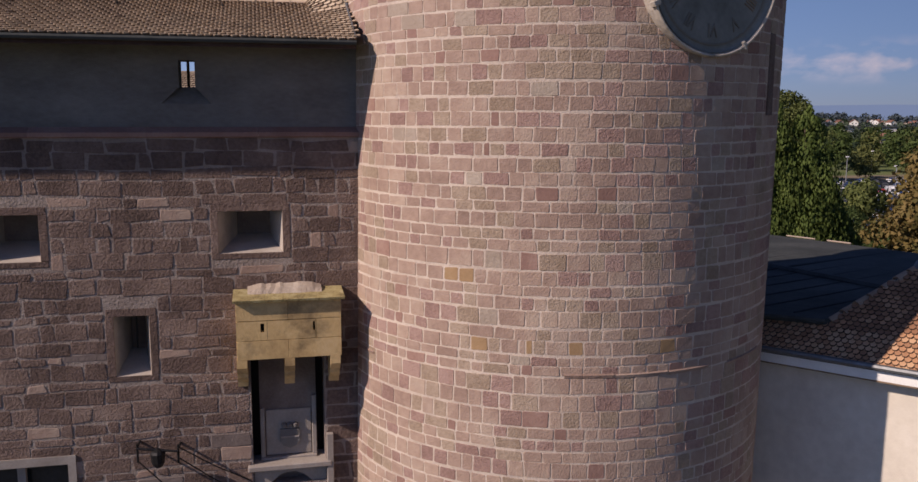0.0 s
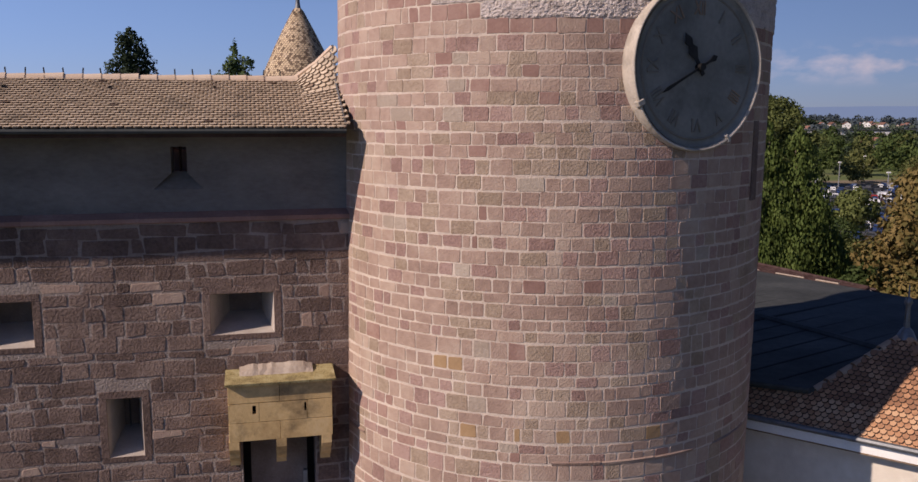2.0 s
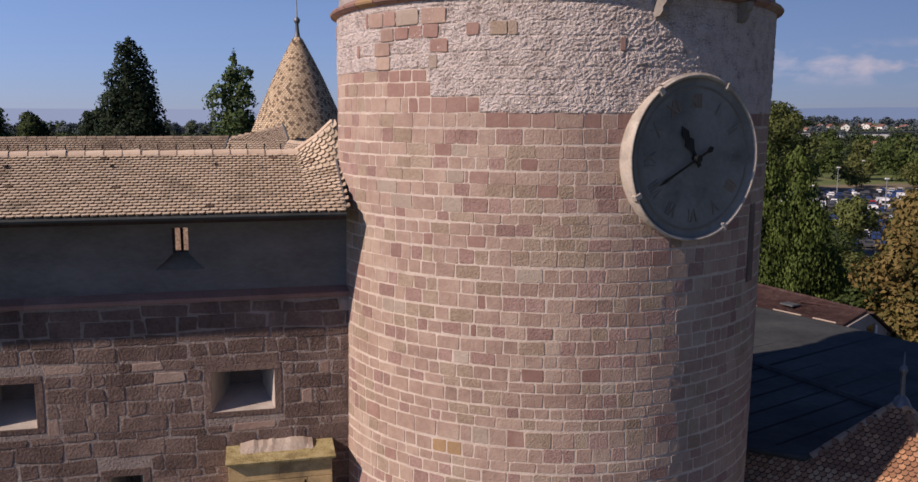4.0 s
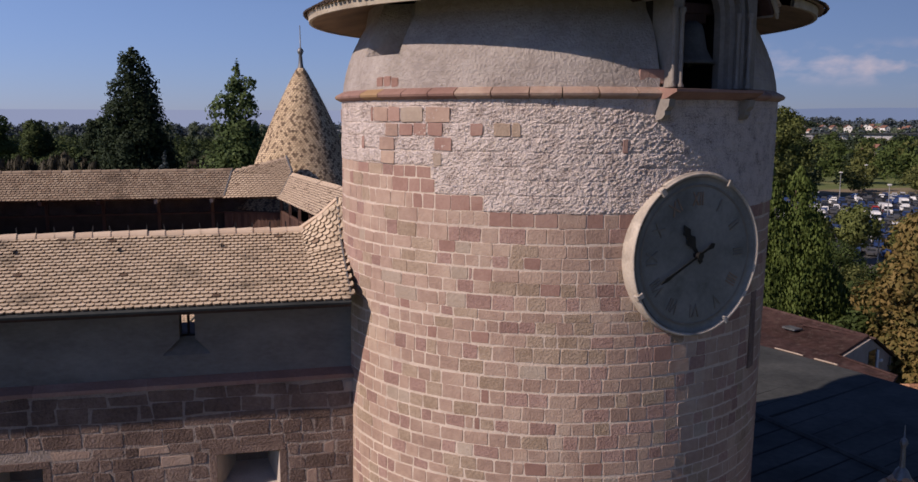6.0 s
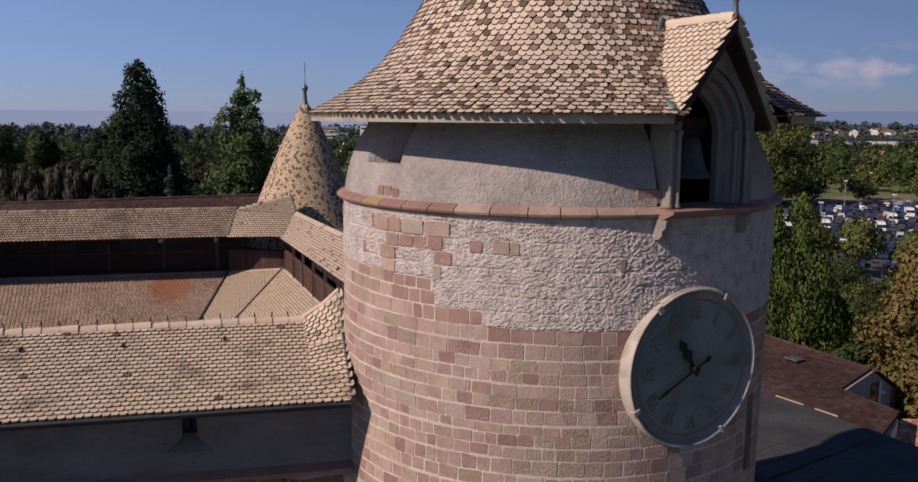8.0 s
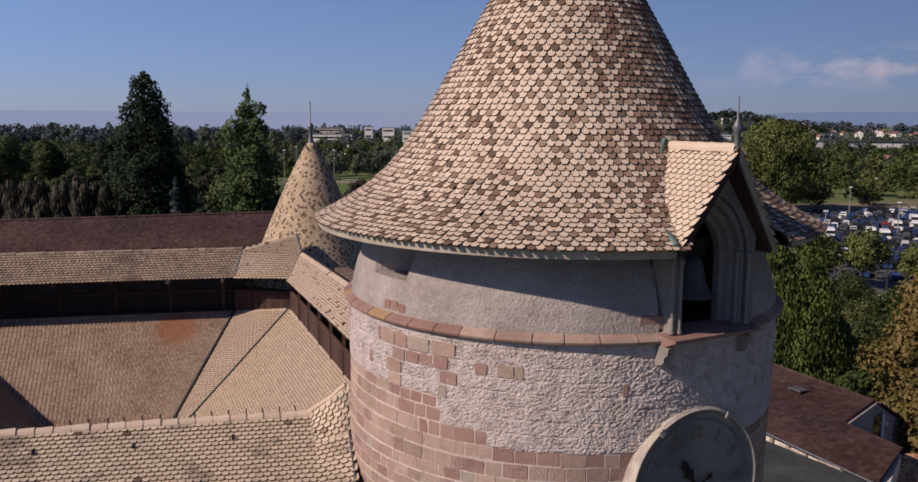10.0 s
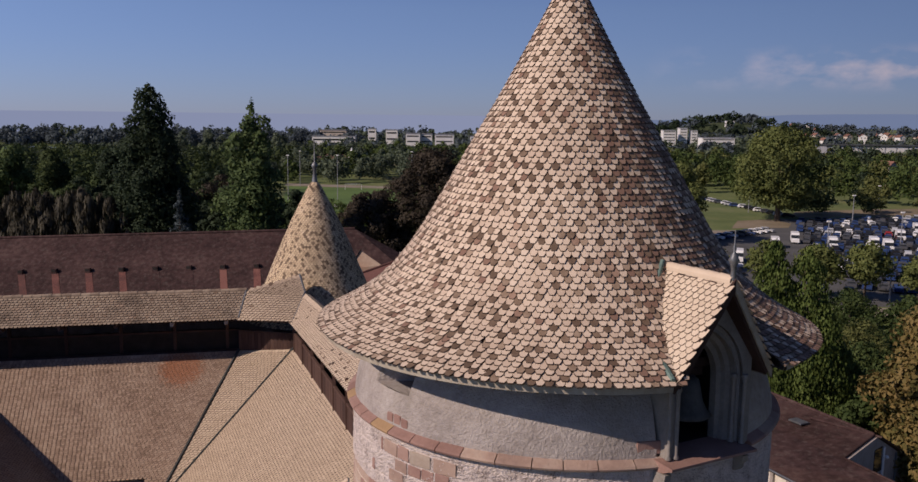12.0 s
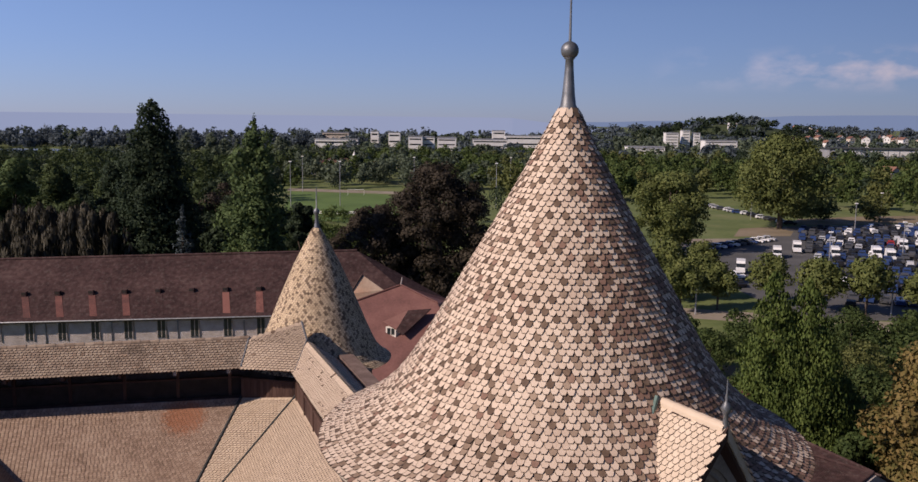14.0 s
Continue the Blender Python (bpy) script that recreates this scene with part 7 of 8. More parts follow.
# the great sequoia and the spruce behind the long house
tree("giant_sequoia", "tall dark green conical sequoia behind the long house", -48, 132, 36, conifer_lumps(7.4, 3, 35.6, 40, 1, 0.1, 0.2, 0.6, 1.1), LEAF_DARK, 80000, 0.27, 0.9, 4, 3)
tree("spruce", "tall green spruce with a ragged pointed crown", -31.1, 126.7, 33, conifer_lumps(6.6, 4, 32.4, 15, 2, 0.05, 0.6, 0.42, 0.6), LEAF_SPRUCE, 26000, 0.32, 0.5, 4, 4)
tree("blue_spruce", "small grey-blue spruce among dark trees", -40.5, 122, 13, conifer_lumps(2.6, 2, 20, 13, 3, 0.2, 0.5), leaf_material("blue_spruce_needles", ((0.2, (0.04, 0.055, 0.06)), (0.7, (0.075, 0.095, 0.10)))), 5000, 0.25, 0.25, 2, 5)


def weeping(x, y, seed, h=17, rad=8):
    r = np.random.default_rng(seed)
    bl = []
    for i in range(40):
        a, d = r.uniform(0, 2 * math.pi), rad * math.sqrt(r.uniform(0.05, 1))
        top = h * (1 - 0.35 * (d / rad) ** 2)
        for k in range(4):
            bl.append((d * math.cos(a), d * math.sin(a), top - k * h * 0.16, 0.9, 0.9, h * 0.1))
    tree("weeping_willow", "dark brownish weeping tree with hanging branches", x, y, h, bl, LEAF_WEEP, 16000, 0.22, 0.5, 6, seed, hang=1.6)


weeping(-56.5, 128, 7, 19, 7.5)
weeping(-68, 134, 8, 18.5, 6.5)
weeping(-64, 124, 9, 15, 5)
tree("copper_beech", "broad dark copper beech with a dense rounded crown", -4.0, 142, 27, crown_lumps(12.5, 1, 25.0, 190, 9, 0.17), LEAF_COPPER, 60000, 0.26, 0.7, 8, 10)
tree("copper_beech", "lower brown-leaved beech beside the playing field", -15.0, 139, 20, crown_lumps(8.5, 1.0, 18.5, 90, 39, 0.2), LEAF_COPPER, 22000, 0.28, 0.5, 6, 40)
for i, (x, y, h, rad, leaf) in enumerate(((-80.5, 152, 26.0, 6.5, LEAF_SPRUCE), (-72.5, 150, 25.6, 6.0, LEAF_PARK), (-62.5, 154, 26.6, 5.2, LEAF_DARK), (-56.0, 152, 25.4, 4.8, LEAF_DARK), (-66, 143, 20.5, 5.0, LEAF_PARK), (-38.5, 158, 21.5, 5.0, LEAF_PARK), (-28.5, 150, 19.5, 4.2, LEAF_DARK))):
    tree("park_tree", "tall broad-crowned park tree behind the long house", x, y, h, crown_lumps(rad, 2, h - 1.6, 60, 200 + i, 0.3), leaf, 17000, 0.3, 0.5, 5, 220 + i)
tree("lime_tree", "broad green tree behind the tower roof", 53, 222, 22, crown_lumps(12.5, 2.5, 19.0, 70, 11, 0.24), LEAF_LIGHT, 22000, 0.36, 0.5, 6, 12)
tree("plane_tree", "very large green plane tree beside the car park", 101, 275, 29, crown_lumps(18, 5.5, 27, 95, 13, 0.24), LEAF_LIGHT, 32000, 0.46, 0.8, 8, 14)

# swamp cypresses beyond the low wing
for i, (x, y, h, rad) in enumerate(((25.6, 62.3, 22.6, 5.2), (23.2, 62.6, 22.9, 4.6), (28.2, 65.0, 18.0, 4.4), (30.2, 65.5, 14.0, 3.6), (26.8, 58.4, 11.5, 2.8))):
    tree("swamp_cypress", "green feathery swamp cypress with upswept branches", x, y, h, conifer_lumps(rad, 0.8, h - 0.7, 30, 20 + i, -0.35, 0.25, 0.72, 0.45), LEAF_CYPRESS, 60000, 0.125, 0.35, 4, 30 + i, hang=0.15, power=0.4)
tree("autumn_maple", "maple turning orange-brown over olive-green lower leaves", 30.4, 52.5, 20, crown_lumps(4.9, 5.0, 19.4, 60, 15, 0.32), LEAF_AUTUMN, 28000, 0.19, 0.4, 8, 16)
for i, (x, y, h, rad, leaf) in enumerate(((27.0, 57, 12.5, 2.2, LEAF_GARDEN), (28.3, 58, 13.5, 2.4, LEAF_GARDEN), (24.6, 57.5, 10.5, 2.2, LEAF_OLIVE), (31, 60, 14, 2.8, LEAF_GARDEN), (32, 70, 12, 3.5, LEAF_GARDEN), (29, 74, 11, 3.2, LEAF_GARDEN), (35, 78, 9, 3.6, LEAF_OLIVE),
                                         (23.5, 78, 9, 3.0, LEAF_GARDEN), (37, 66, 12, 3.2, LEAF_GARDEN), (19.8, 76, 7, 2.2, LEAF_DARK), (30, 86, 8, 3.6, LEAF_GARDEN), (25, 90, 7, 3.2, LEAF_OLIVE), (41, 84, 9, 4, LEAF_GARDEN), (34, 96, 7, 4, LEAF_DARK), (28, 102, 7, 4, LEAF_GARDEN), (45, 95, 9, 4.5, LEAF_OLIVE),
                                         (33.5, 63, 11, 2.6, LEAF_OLIVE), (40, 104, 8, 4, LEAF_GARDEN), (50, 108, 10, 4.5, LEAF_GARDEN), (24.5, 108, 6, 3.5, LEAF_OLIVE), (33, 112, 6, 4, LEAF_GARDEN))):
    tree("garden_tree", "dense green garden tree with a low leafy crown", x, y, h, crown_lumps(rad, 0.8, h - 0.8, 26, 60 + i, 0.42), leaf, 7000, 0.18, 0.18, 3, 80 + i)

# pollarded planes along the car park, one built and copied
pollard = tree("pollarded_plane", "pollarded plane tree with a flat green crown", 38.5, 150, 10, crown_lumps(4.6, 3.4, 8.4, 26, 17, 0.4), LEAF_LIGHT, 3200, 0.34, 0.22, 4, 18)
tagged(pollard, group="plane trees along the car park")
for k, (x, y) in enumerate(((46, 153), (44, 162), (57, 158), (64, 151), (71.5, 150), (80, 148), (88, 150), (36, 160), (41, 172), (98, 152), (106, 158), (50, 178), (119, 160))):
    copy_thing(pollard, Matrix.Translation((x, y, 0)) @ Matrix.Rotation(k * 1.7, 4, "Z") @ Matrix.Scale(0.9 + 0.05 * (k % 5), 4))


def woods(name, label, spots, leaf, per, size, seed, base=lambda x, y: 0.0):
    """Many trees too far off to tell apart: crowns of leaf sprays in one mesh."""
    r = np.random.default_rng(seed)
    Ps, Ds = [], []
    for i, (x, y, h, rad) in enumerate(spots):
        lumps = crown_lumps(rad, h * 0.2, h * 0.88, 11, int(r.integers(1e6)), 0.46, taper=r.uniform(0, 0.5))
        P, D = blob_points(lumps, per, int(r.integers(1e6)))
        Ps.append(P + np.array([x, y, base(x, y)]))
        Ds.append(D)
    tagged(foliage(name, leaf_cards(np.concatenate(Ps), np.concatenate(Ds), size, seed), leaf), label, "woods", kind="stuff")


def scatter(n, box_, hs, rads, seed, keep=lambda x, y: True):
    r = np.random.default_rng(seed)
    out = []
    while len(out) < n:
        x, y = r.uniform(box_[0], box_[1]), r.uniform(box_[2], box_[3])
        if abs(x) < 0.62 * y + 30 and keep(x, y):
            out.append((x, y, r.uniform(*hs), r.uniform(*rads)))
    return out


pitch_view = lambda x, y: not (-82 < x < -8 and 262 < y < 405) and not (-0.205 * y < x < -0.06 * y and 150 < y < 405)
lot_view = lambda x, y: not (44 < x < 245 and 140 < y < 308) and not (44 < x < 112 and 140 < y < 362)
water_view = lambda x, y: not (x < -0.33 * y and 640 < y < 850)
HILLS = [(440, 1420, 190, 110, 30), (560, 1750, 520, 260, 18), (60, 2300, 900, 300, 6), (-1000, 2400, 900, 300, 6)]


def rise_of(x, y):
    z = 0.0
    for hx, hy, rx, ry, h in HILLS:
        q = math.hypot((x - hx) / rx, (y - hy) / ry)
        if q < 1:
            z = max(z, h * math.cos(q * math.pi / 2) ** 1.4)
    return z


def lowered(spots, drop, seed):
    """Crowns kept under the line of sight from the tower's top to the lake."""
    r = np.random.default_rng(seed)
    return [(x, y, max(4.0, min(h, 34.6 - drop * y - r.uniform(0, 2.5))), rad) for x, y, h, rad in spots]


behind_pitch = lambda x, y: pitch_view(x, y) and x < -0.2 * y
woods("park_wood", "dark mixed park trees behind the long house", scatter(70, (-150, -20, 140, 225), (13, 20), (4, 6.5), 1, lambda x, y: pitch_view(x, y) and x < -0.24 * y), LEAF_DARK, 1500, 0.38, 101)
woods("park_wood", "brown-leaved park trees behind the long house", scatter(24, (-130, -20, 150, 235), (13, 19), (4.5, 7), 31, lambda x, y: pitch_view(x, y) and x < -0.24 * y), LEAF_COPPER, 1400, 0.4, 131)
woods("park_wood", "green park trees behind the long house", scatter(75, (-190, 0, 175, 300), (12, 18), (5, 8), 2, lambda x, y: pitch_view(x, y) and x < -0.22 * y), LEAF_PARK, 1000, 0.5, 102)
woods("park_hedge", "low dark bushes in front of the playing field", scatter(150, (-70, 5, 130, 288), (2.5, 4.6), (3, 5), 32, lambda x, y: -0.25 * y < x < -0.02 * y), LEAF_GREEN, 240, 0.42, 132)
woods("park_hedge", "clipped dark trees beside the playing field", [(-50, 235, 8.5, 4), (-54, 250, 8, 4.5), (-46, 222, 7.5, 3.5), (-9, 290, 9, 5), (-4, 300, 10, 5), (3, 280, 11, 6), (12, 300, 11, 6), (20, 290, 11, 6), (28, 310, 12, 6), (-14, 318, 6, 4)], LEAF_DARK, 600, 0.42, 133)
woods("shore_wood", "green trees round the playing fields", scatter(230, (-260, 70, 406, 640), (8, 15), (5, 9), 3, lambda x, y: pitch_view(x, y) and water_view(x, y)), LEAF_HAZE_GREEN, 450, 0.8, 103)
woods("shore_wood", "olive trees round the playing fields", scatter(170, (-140, 110, 408, 700), (8, 14), (5, 9), 4, water_view), LEAF_GREEN, 420, 0.82, 104)
woods("lake_wood", "mixed trees in front of the lake", lowered(scatter(75, (-330, -60, 250, 640), (13, 21), (6, 9), 14, behind_pitch), 0.040, 7), LEAF_PARK, 500, 0.66, 114)
woods("lake_wood", "dark trees in front of the lake", lowered(scatter(100, (-330, -60, 240, 640), (13, 21), (6, 9), 34, behind_pitch), 0.041, 8), LEAF_DARK, 500, 0.66, 134)
woods("poplar_wood", "pale green poplars and limes beyond the park", [(-206 + 6.2 * k + 4 * math.sin(k * 2.1), 590 + 22 * math.sin(k * 1.7), 21.5 + 1.8 * math.sin(k * 1.3 + 1), 6.5 + 2 * math.sin(k * 2.9)) for k in range(15)], LEAF_HAZE_GREEN, 900, 0.7, 171)
woods("car_park_wood", "green trees behind the car park", scatter(110, (60, 330, 318, 520), (10, 17), (6, 10), 5, lot_view), LEAF_GREEN, 500, 0.8, 105)
woods("car_park_wood", "dark trees behind the car park", scatter(50, (110, 330, 330, 560), (10, 18), (6, 9), 6, lot_view), LEAF_DARK, 450, 0.82, 106)
woods("car_park_wood", "olive trees behind the car park", scatter(100, (10, 330, 330, 640), (9, 15), (5, 9), 7, lot_view), LEAF_OLIVE, 450, 0.82, 107)
woods("car_park_wood", "mixed trees along the far edge of the car park", [(112 + 7.5 * k + 3 * math.sin(k * 2.3), 291 + 1.5 * k + 6 * math.sin(k * 1.7), 9 + 4 * math.sin(k * 3.1), 5.5) for k in range(19)], LEAF_OLIVE, 700, 0.5, 161)
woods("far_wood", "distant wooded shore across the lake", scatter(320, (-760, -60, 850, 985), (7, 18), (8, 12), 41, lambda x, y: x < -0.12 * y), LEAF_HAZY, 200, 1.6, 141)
woods("far_wood", "taller poplars along the far shore", scatter(30, (-760, 40, 840, 1000), (19, 25), (4, 7), 42, lambda x, y: x < 0.02 * y and water_view(x, y)), LEAF_HAZE_GREEN, 260, 1.2, 142)
woods("far_wood", "green trees in front of the town blocks", scatter(60, (-190, 100, 640, 690), (7.5, 11.5), (6, 9), 61), LEAF_HAZE_GREEN, 260, 1.1, 181)
woods("far_wood", "distant green woods between the houses", scatter(460, (-300, 950, 640, 1400), (6, 12), (8, 12), 8, lambda x, y: water_view(x, y) and x > -0.16 * y), LEAF_HAZE_GREEN, 130, 2.0, 108, rise_of)
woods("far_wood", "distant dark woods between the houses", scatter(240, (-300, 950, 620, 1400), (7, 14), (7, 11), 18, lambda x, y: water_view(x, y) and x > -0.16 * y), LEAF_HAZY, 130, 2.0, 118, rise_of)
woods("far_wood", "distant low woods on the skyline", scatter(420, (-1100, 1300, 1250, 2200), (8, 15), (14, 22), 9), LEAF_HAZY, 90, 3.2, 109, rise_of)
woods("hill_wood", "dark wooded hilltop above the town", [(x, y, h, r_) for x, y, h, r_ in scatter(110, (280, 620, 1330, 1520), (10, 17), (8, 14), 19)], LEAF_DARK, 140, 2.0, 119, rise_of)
woods("shrubbery", "dense garden shrubs and low trees below the car park", scatter(120, (16, 100, 70, 136), (2.0, 5.0), (2.2, 4.2), 51, lambda x, y: x > 0.26 * y and not (29 < x < 40 and 95 < y < 119)), LEAF_GARDEN, 420, 0.3, 151)

# ---------------------------------------------------------------- hills and far town
HILL = material("wooded_hill", ((0.25, (0.022, 0.035, 0.016)), (0.5, (0.04, 0.055, 0.022)), (0.8, (0.075, 0.085, 0.035))), scale=0.012, rough=1.0, bump=3.0, bump_scale=0.06)


def hill(x, y, rx, ry, h, label):
    bm = bmesh.new()
    rings, k = 12, 48
    rows = [[bm.verts.new((x + rx * q * math.cos(2 * math.pi * j / k), y + ry * q * math.sin(2 * math.pi * j / k), -0.4 + h * math.cos(q * math.pi / 2) ** 1.4)) for j in range(k)] for q in [1 - i / rings for i in range(rings)]]
    tip = bm.verts.new((x, y, h - 0.4))
    for a, b in zip(rows, rows[1:]):
        for j in range(k):
            bm.faces.new((a[j], a[(j + 1) % k], b[(j + 1) % k], b[j]))
    for j in range(k):
        bm.faces.new((rows[-1][j], rows[-1][(j + 1) % k], tip))
    tagged(part("hill", bm, HILL, smooth=True), label, "hill", kind="structure")


for q, label in zip(HILLS, ("small wooded hill above the town", "low rise with scattered houses", "long low wooded rise behind the town", "wooded far shore of the lake")):
    hill(*q, label)
WALLS = [material("far_white_wall", ((0.3, (0.62, 0.6, 0.57)), (0.8, (0.74, 0.72, 0.69))), scale=0.2, rough=0.9), material("far_beige_wall", ((0.3, (0.45, 0.38, 0.3)), (0.8, (0.55, 0.47, 0.38))), scale=0.2, rough=0.9)]
FAR_TILE = material("far_brown_red_tile", ((0.25, (0.15, 0.075, 0.055)), (0.8, (0.24, 0.12, 0.085))), scale=0.3, rough=0.9, piece=0.6)
ROOFS = [material("far_flat_roof", ((0.3, (0.22, 0.22, 0.23)), (0.8, (0.3, 0.3, 0.31))), scale=0.1, rough=0.9), FAR_TILE]


def block_of_flats(x, y, w, d, h, z=0.0, storeys=4, wall=0, turn=0.0):
    t = thing("apartment_building", "distant pale apartment block with rows of dark windows", "building", Matrix.Translation((x, y, z)) @ Matrix.Rotation(turn, 4, "Z"), group="far town blocks")
    part("wall", boxes((-w / 2, w / 2, -d / 2, d / 2, -z - 0.1, h)), WALLS[wall], t)
    part("roof", boxes((-w / 2 - 0.4, w / 2 + 0.4, -d / 2 - 0.4, d / 2 + 0.4, h, h + 0.5)), ROOFS[0], t)
    sh = h / storeys
    for s in range(storeys):
        part("window_band", boxes((-w / 2 + 1, w / 2 - 1, -d / 2 - 0.06, -d / 2 + 0.1, s * sh + sh * 0.4, s * sh + sh * 0.66)), GLASS, t)


for x, y, w, d, h, st, wl in ((-134, 900, 27, 12, 18, 4, 1), (-126, 850, 42, 10, 12.5, 2, 0), (-94.5, 905, 8, 10, 19.7, 3, 0), (-73.5, 900, 12, 10, 18.8, 3, 0), (-43, 750, 12, 12, 18, 4, 0), (-32, 760, 10, 10, 17.4, 4, 0), (-15, 700, 15, 12, 18.4, 5, 0),
                              (34, 900, 13, 12, 21.8, 4, 0), (60, 885, 40, 12, 17.3, 3, 0), (24, 850, 34, 10, 14.0, 3, 0), (105, 985, 30, 12, 12.6, 3, 0), (243, 1030, 15, 12, 20, 6, 0), (262, 1040, 9, 12, 22.7, 7, 0), (275, 1040, 7.5, 10, 20, 6, 0),
                              (262, 900, 33, 18, 14.3, 4, 0), (420, 1375, 12, 10, 32, 6, 0), (165, 800, 33, 20, 10, 3, 0), (-172, 620, 10, 10, 7.5, 2, 0), (-122, 640, 13, 10, 7.5, 3, 0)):
    block_of_flats(x, y, w, d, h, 0.0, st, wl)
hall = thing("industrial_hall", "long low grey industrial hall behind the trees", "hall", Matrix.Translation((372, 760, 0)))
part("wall", boxes((-60, 60, -15, 15, 0, 11.5)), ROOFS[0], hall)
part("roof", boxes((-61, 61, -16, 16, 11.5, 12.4)), SLATE, hall)
for k in range(12):
    part("panel", boxes((-58 + 9.8 * k, -49.5 + 9.8 * k, -15.1, -15.0, 6, 10.5)), WALLS[0], hall)


def house(x, y, w, d, h, z, wl, turn):
    t = thing("house", "small distant house with a red tiled gable roof", "house", Matrix.Translation((x, y, z)) @ Matrix.Rotation(turn, 4, "Z"), group="houses on the hill")
    part("wall", prism([(-w / 2, -z - 0.1), (w / 2, -z - 0.1), (w / 2, h), (0, h + w * 0.35), (-w / 2, h)], "y", -d / 2, d / 2), WALLS[wl], t)
    for s in (-1, 1):
        part("roof", plane_patch([(s * (w / 2 + 0.6), -d / 2 - 0.5, h - 0.2), (s * (w / 2 + 0.6), d / 2 + 0.5, h - 0.2), (0, d / 2 + 0.5, h + w * 0.36 + 0.15), (0, -d / 2 - 0.5, h + w * 0.36 + 0.15)], 0.25), ROOFS[1], t)
    for k in (-1, 1):
        part("window", boxes((k * w * 0.22 - 0.7, k * w * 0.22 + 0.7, -d / 2 - 0.08, -d / 2 + 0.05, h * 0.4, h * 0.75)), GLASS, t)


r_h = np.random.default_rng(77)
for i in range(34):
    y = r_h.uniform(1150, 1500)
    x = y * r_h.uniform(0.36, 0.57)
    house(x, y, r_h.uniform(7, 10), r_h.uniform(7, 10), r_h.uniform(3.5, 5), rise_of(x, y) + r_h.uniform(4, 9), int(r_h.random() < 0.35), r_h.uniform(-0.6, 0.6))
for i in range(14):
    y = r_h.uniform(500, 660)
    house(-y * r_h.uniform(0.04, 0.2), y, r_h.uniform(5, 8), r_h.uniform(6, 9), r_h.uniform(4, 6), 0, int(r_h.random() < 0.3), r_h.uniform(-0.8, 0.8))
house(206, 420, 6, 7, 11, 0, 1, 0.4)

# ---------------------------------------------------------------- playing field furniture and lamp posts
POST = material("galvanised_post", ((0.3, (0.3, 0.3, 0.31)), (0.8, (0.42, 0.42, 0.43))), scale=4, rough=0.5, metal=0.5)


def mast(x, y, h, arms=1):
    t = thing("floodlight_mast" if h > 12 else "street_lamp", "slender grey steel floodlight mast" if h > 12 else "grey steel street lamp beside parked cars", "lamp", Matrix.Translation((x, y, 0)), group="lamp posts")
    part("pole", tube([(0, 0, 0), (0, 0, h)], [0.16, 0.1], 8), POST, t)
    part("lamp_head", boxes((-0.5 * arms, 0.5 * arms, -0.2, 0.2, h - 0.1, h + 0.25), bevel=0.04), PAINT, t)


for x, y, h in ((-66, 325, 17), (-48, 330, 17), (-22, 372, 17), (-74, 392, 16), (12, 330, 17), (20, 380, 17), (100, 300, 9), (122, 268, 9), (112, 218, 9), (150, 310, 9), (84, 196, 9), (139, 250, 9), (52, 188, 7), (76, 150, 7), (41, 149, 7)):
    mast(x, y, h)
goal = thing("football_goal", "white football goal on the pitch", "goal", Matrix.Translation((-48, 378, 0)))
part("goal_frame", tube([(-3.6, 0, 0), (-3.6, 0, 2.4), (3.6, 0, 2.4), (3.6, 0, 0)], 0.09, 6), PAINT, goal)
fence = thing("pitch_fence", "low white boards along the pitch edge", "fence", Matrix.Translation((-50, 302, 0)))
for k in range(12):
    part("fence_board", boxes((-26 + 4.4 * k, -22.2 + 4.4 * k, 0, 0.1, 0.0, 1.0)), PAINT if k % 3 else GLASS, fence)
tent = thing("white_pavilion", "white pointed tent pavilion beyond the pitch", "pavilion", Matrix.Translation((-72, 560, 0)))
part("canopy", lathe([(7, 3), (4, 5), (1.2, 9), (0.1, 12)], 8), PAINT, tent)
part("canopy", lathe([(6, 3), (3, 5), (1, 8), (0.1, 11)], 8, centre=(9, 2)), PAINT, tent)

# ---------------------------------------------------------------- cars


def paint(name, c):
    return material(name, ((0.3, tuple(0.92 * v for v in c)), (0.8, c)), scale=2, rough=0.4, spec=0.25)


PAINTS = [("white", paint("white_car_paint", (0.75, 0.75, 0.74))), ("silver", paint("silver_car_paint", (0.42, 0.43, 0.44))), ("black", paint("black_car_paint", (0.015, 0.015, 0.017))), ("dark grey", paint("grey_car_paint", (0.07, 0.072, 0.078))),
          ("dark blue", paint("blue_car_paint", (0.025, 0.05, 0.14))), ("red", paint("red_car_paint", (0.35, 0.025, 0.02)))]


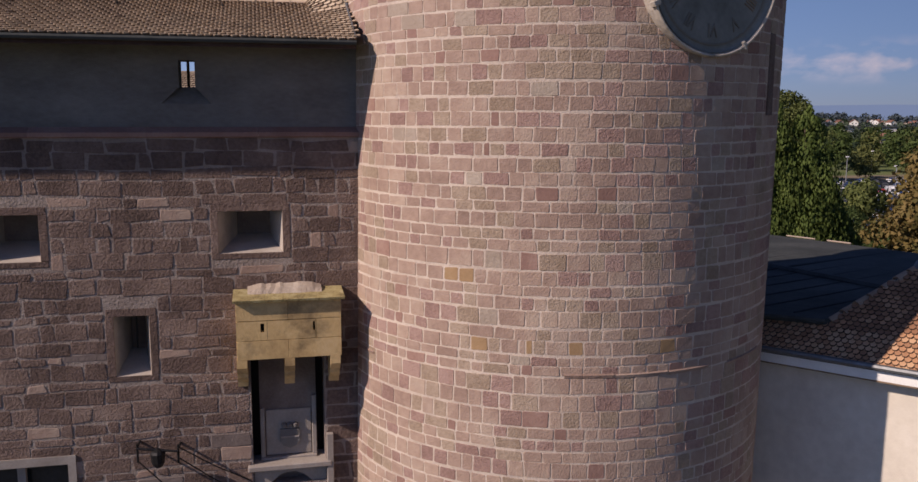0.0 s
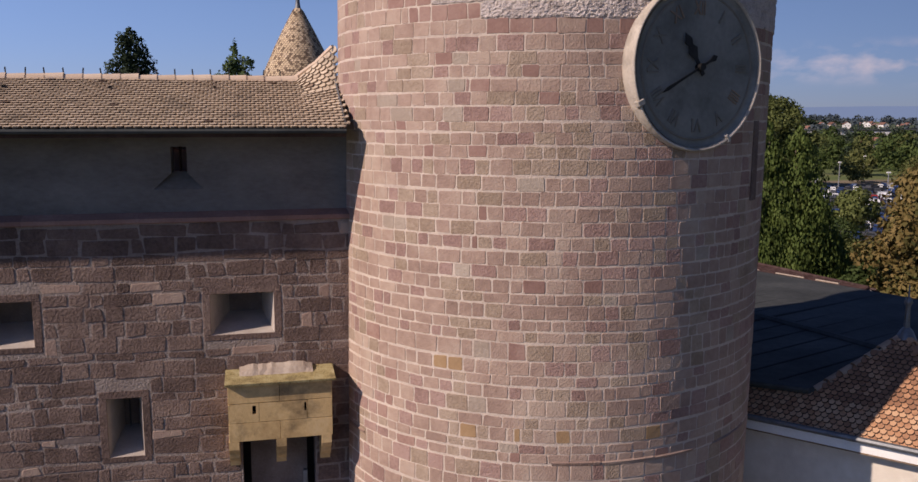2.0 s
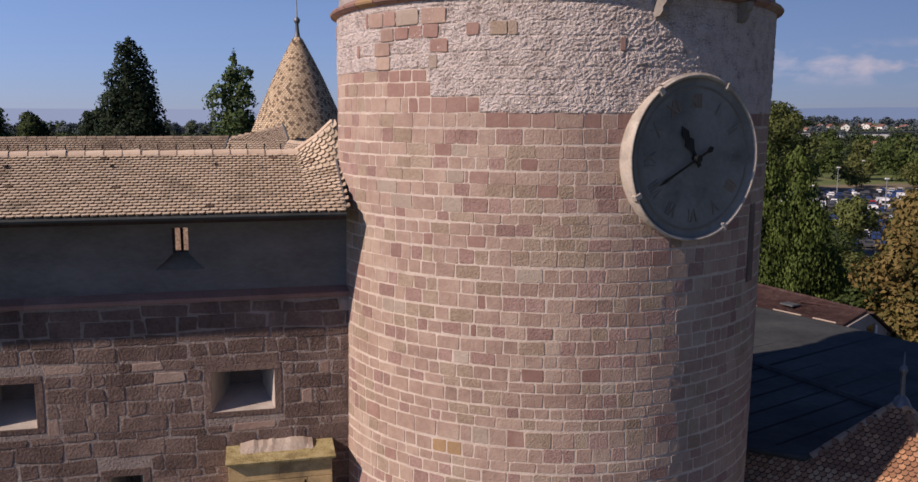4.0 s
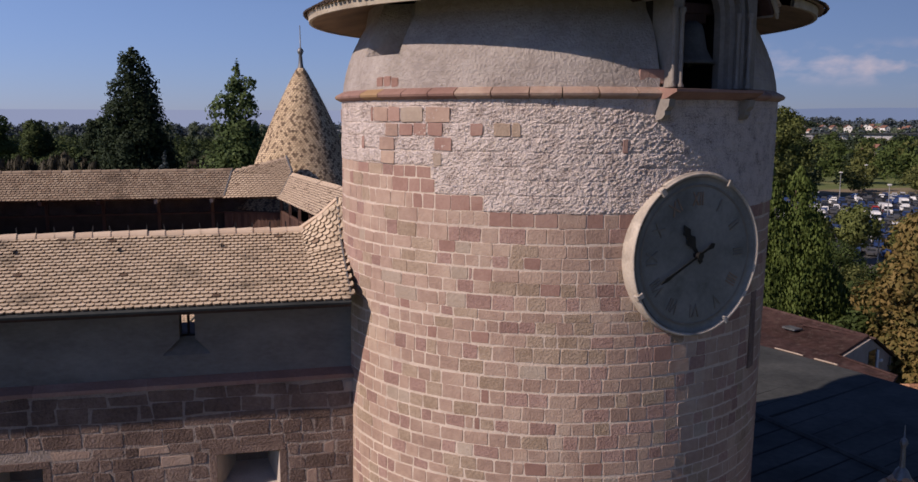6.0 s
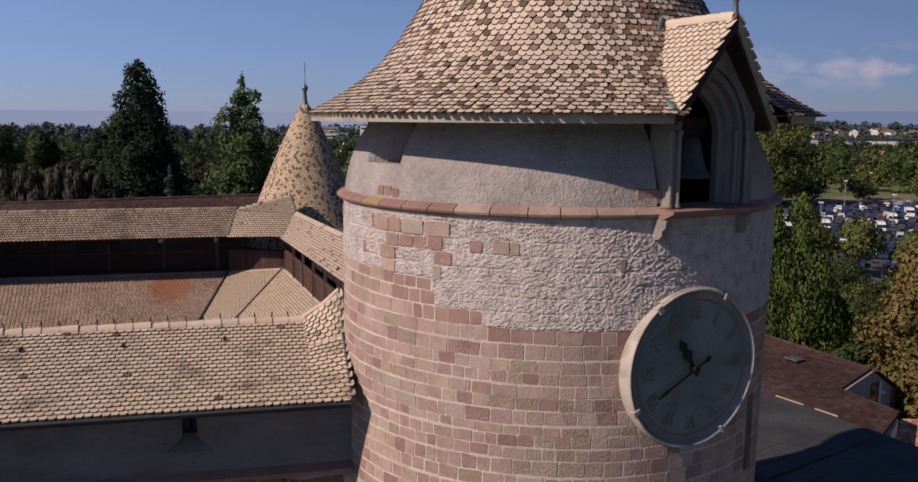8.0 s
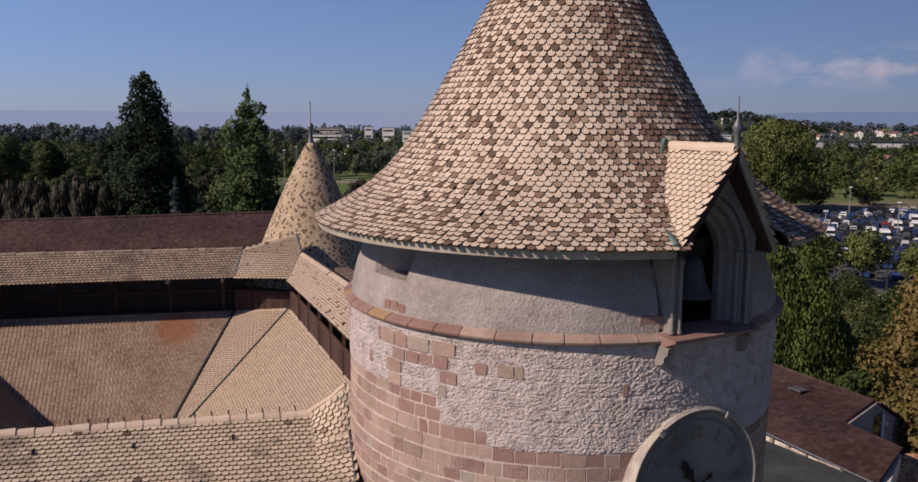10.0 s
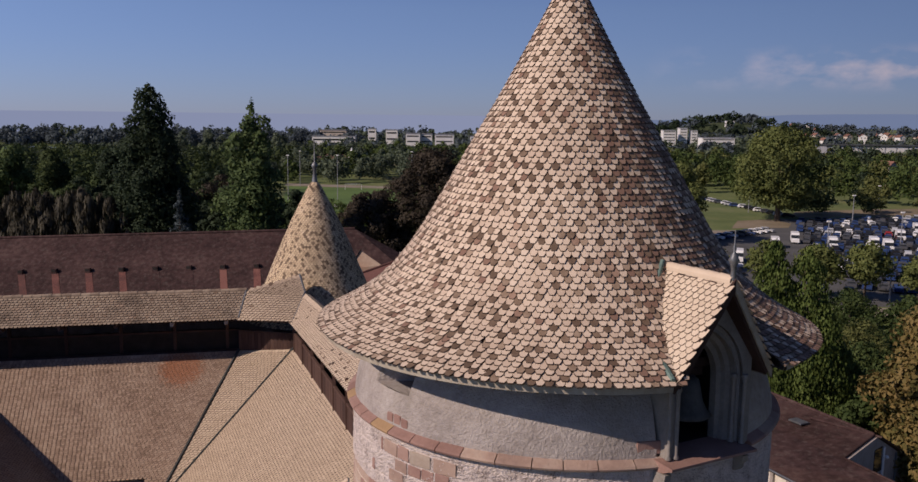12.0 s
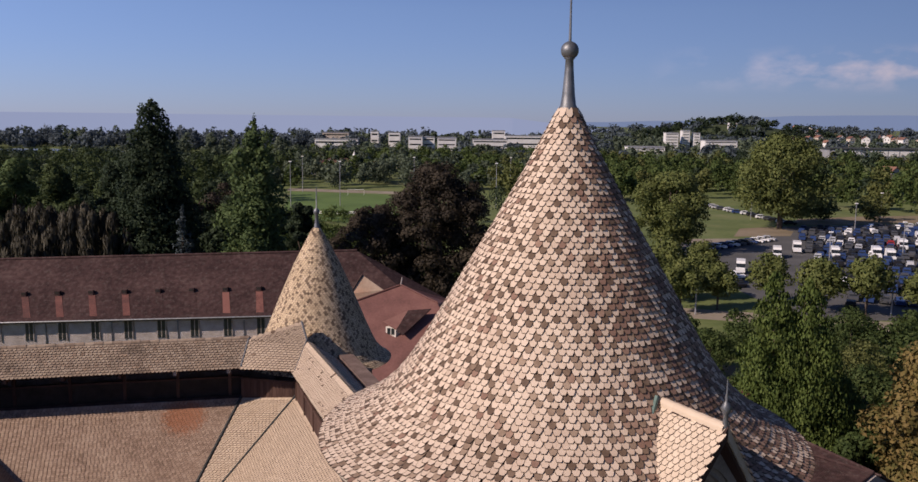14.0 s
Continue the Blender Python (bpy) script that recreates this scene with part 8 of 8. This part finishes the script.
def car(colour, mat, van=False):
    t = thing("van" if van else "car", f"{colour} {'camper van' if van else 'car'} parked in the car park", "van" if van else "car", group="vans in the car park" if van else "cars in the car park")
    if van:
        L, W, H = 5.8, 2.05, 2.75
        prof = [(-L / 2, 0.45), (L / 2, 0.45), (L / 2, 1.15), (L / 2 - 0.9, 1.35), (L / 2 - 1.5, 2.2), (L / 2 - 1.7, H), (-L / 2, H)]
        glass = [(L / 2 - 0.93, 1.4), (L / 2 - 1.5, 2.2), (L / 2 - 2.3, 2.2), (L / 2 - 2.3, 1.4)]
    else:
        L, W, H = 4.3, 1.78, 1.48
        prof = [(-L / 2, 0.35), (L / 2, 0.35), (L / 2, 0.72), (L / 2 - 0.25, 0.85), (L / 2 - 1.1, 0.95), (L / 2 - 1.75, H - 0.05), (L / 2 - 2.2, H), (-L / 2 + 0.7, H - 0.06), (-L / 2 + 0.12, 0.98), (-L / 2, 0.85)]
        glass = [(L / 2 - 1.18, 0.97), (L / 2 - 1.74, H - 0.1), (-L / 2 + 0.78, H - 0.12), (-L / 2 + 0.3, 0.99)]
    bm = prism(prof, "y", -W / 2, W / 2)
    for v in bm.verts:
        if v.co.z > 0.96:
            v.co.y *= 0.84 if not van else 0.94
    part("body", bm, mat, t)
    bm = prism(glass, "y", -W / 2 - 0.005, W / 2 + 0.005)
    for v in bm.verts:
        if v.co.z > 1.0:
            v.co.y *= 0.86 if not van else 0.945
    part("side_window", bm, GLASS, t)
    x0 = L / 2 - (0.95 if van else 1.14)
    x1, z0, z1 = (L / 2 - 1.48, 1.42, 2.17) if van else (L / 2 - 1.73, 0.99, H - 0.1)
    bm = bmesh.new()
    q = [bm.verts.new(p) for p in ((x0 + 0.02, -W * 0.42, z0), (x0 + 0.02, W * 0.42, z0), (x1 + 0.03, W * 0.38, z1), (x1 + 0.03, -W * 0.38, z1))]
    bm.faces.new(q)
    part("windscreen", bm, GLASS, t)
    for sx in (-1, 1):
        for sy in (-1, 1):
            part("wheel", prism([(sx * L * 0.31 + 0.32 * math.cos(radians(45 * k)), 0.32 + 0.32 * math.sin(radians(45 * k))) for k in range(8)], "y", sy * W / 2 - 0.11, sy * W / 2 + 0.09), TYRE, t)
    return t


def inside(x, y, poly):
    c = False
    for (x0, y0), (x1, y1) in zip(poly, poly[1:] + poly[:1]):
        if (y0 > y) != (y1 > y) and x < (x1 - x0) * (y - y0) / (y1 - y0) + x0:
            c = not c
    return c


def fill_car_park():
    r = np.random.default_rng(123)
    lot = [(70, 156), (90, 156), (120, 166), (190, 200), (200, 292), (152, 286), (108, 274), (99, 252), (91, 226), (84, 200), (78, 172)]
    first = {}
    weights = [0.10, 0.07, 0.29, 0.24, 0.29, 0.01]
    rows, y = [], 140.0
    while y < 346:
        rows.append(y)
        y += 5.4 if len(rows) % 2 else 8.4
    for far in rows:
        x = 60 + r.uniform(0, 2)
        while x < 190:
            x += 2.3
            y = far - 0.47 * (x - 95)                # the rows run askew
            if not inside(x, y, lot) or x > 0.57 * y + 4 or r.random() < 0.1:
                continue
            k = int(r.choice(6, p=weights))
            m = Matrix.Translation((x + r.normal(0, 0.15), y + r.normal(0, 0.3), 0.03)) @ Matrix.Rotation(radians(-115 if r.random() < 0.7 else 65) + r.normal(0, 0.03), 4, "Z")
            if k not in first:
                first[k] = car(*PAINTS[k])
                first[k].matrix_basis = m
            else:
                copy_thing(first[k], m)
    for k in range(15):
        m = Matrix.Translation((54 + 2.4 * k, 217 + 2.1 * k, 0.03)) @ Matrix.Rotation(radians(-35), 4, "Z")
        copy_thing(first[int(r.choice(6, p=weights)) if k % 4 else 0], m)
    for k in range(20):
        m = Matrix.Translation((94 + 0.75 * k + r.normal(0, 0.3), 366 - 4.2 * k, 0.03)) @ Matrix.Rotation(radians(-15) + r.normal(0, 0.05), 4, "Z")
        copy_thing(first[int(r.choice(6, p=weights)) if k % 3 else 0], m)
    van_one = None
    for x, y in ((78.9, 215), (87.7, 225), (93.9, 216), (104.8, 217), (106.2, 212.5), (62.8, 193), (119, 232), (132, 248)):
        m = Matrix.Translation((x, y, 0.03)) @ Matrix.Rotation(radians(-108), 4, "Z")
        if van_one is None:
            van_one = car(*PAINTS[0], True)
            van_one.matrix_basis = m
        else:
            copy_thing(van_one, m)
    for x, y in ((57, 176), (60, 186), (78, 139), (81, 140), (84, 139), (90, 140)):
        copy_thing(first[int(r.integers(3))], Matrix.Translation((x, y, 0.03)) @ Matrix.Rotation(radians(-80), 4, "Z"))


fill_car_park()
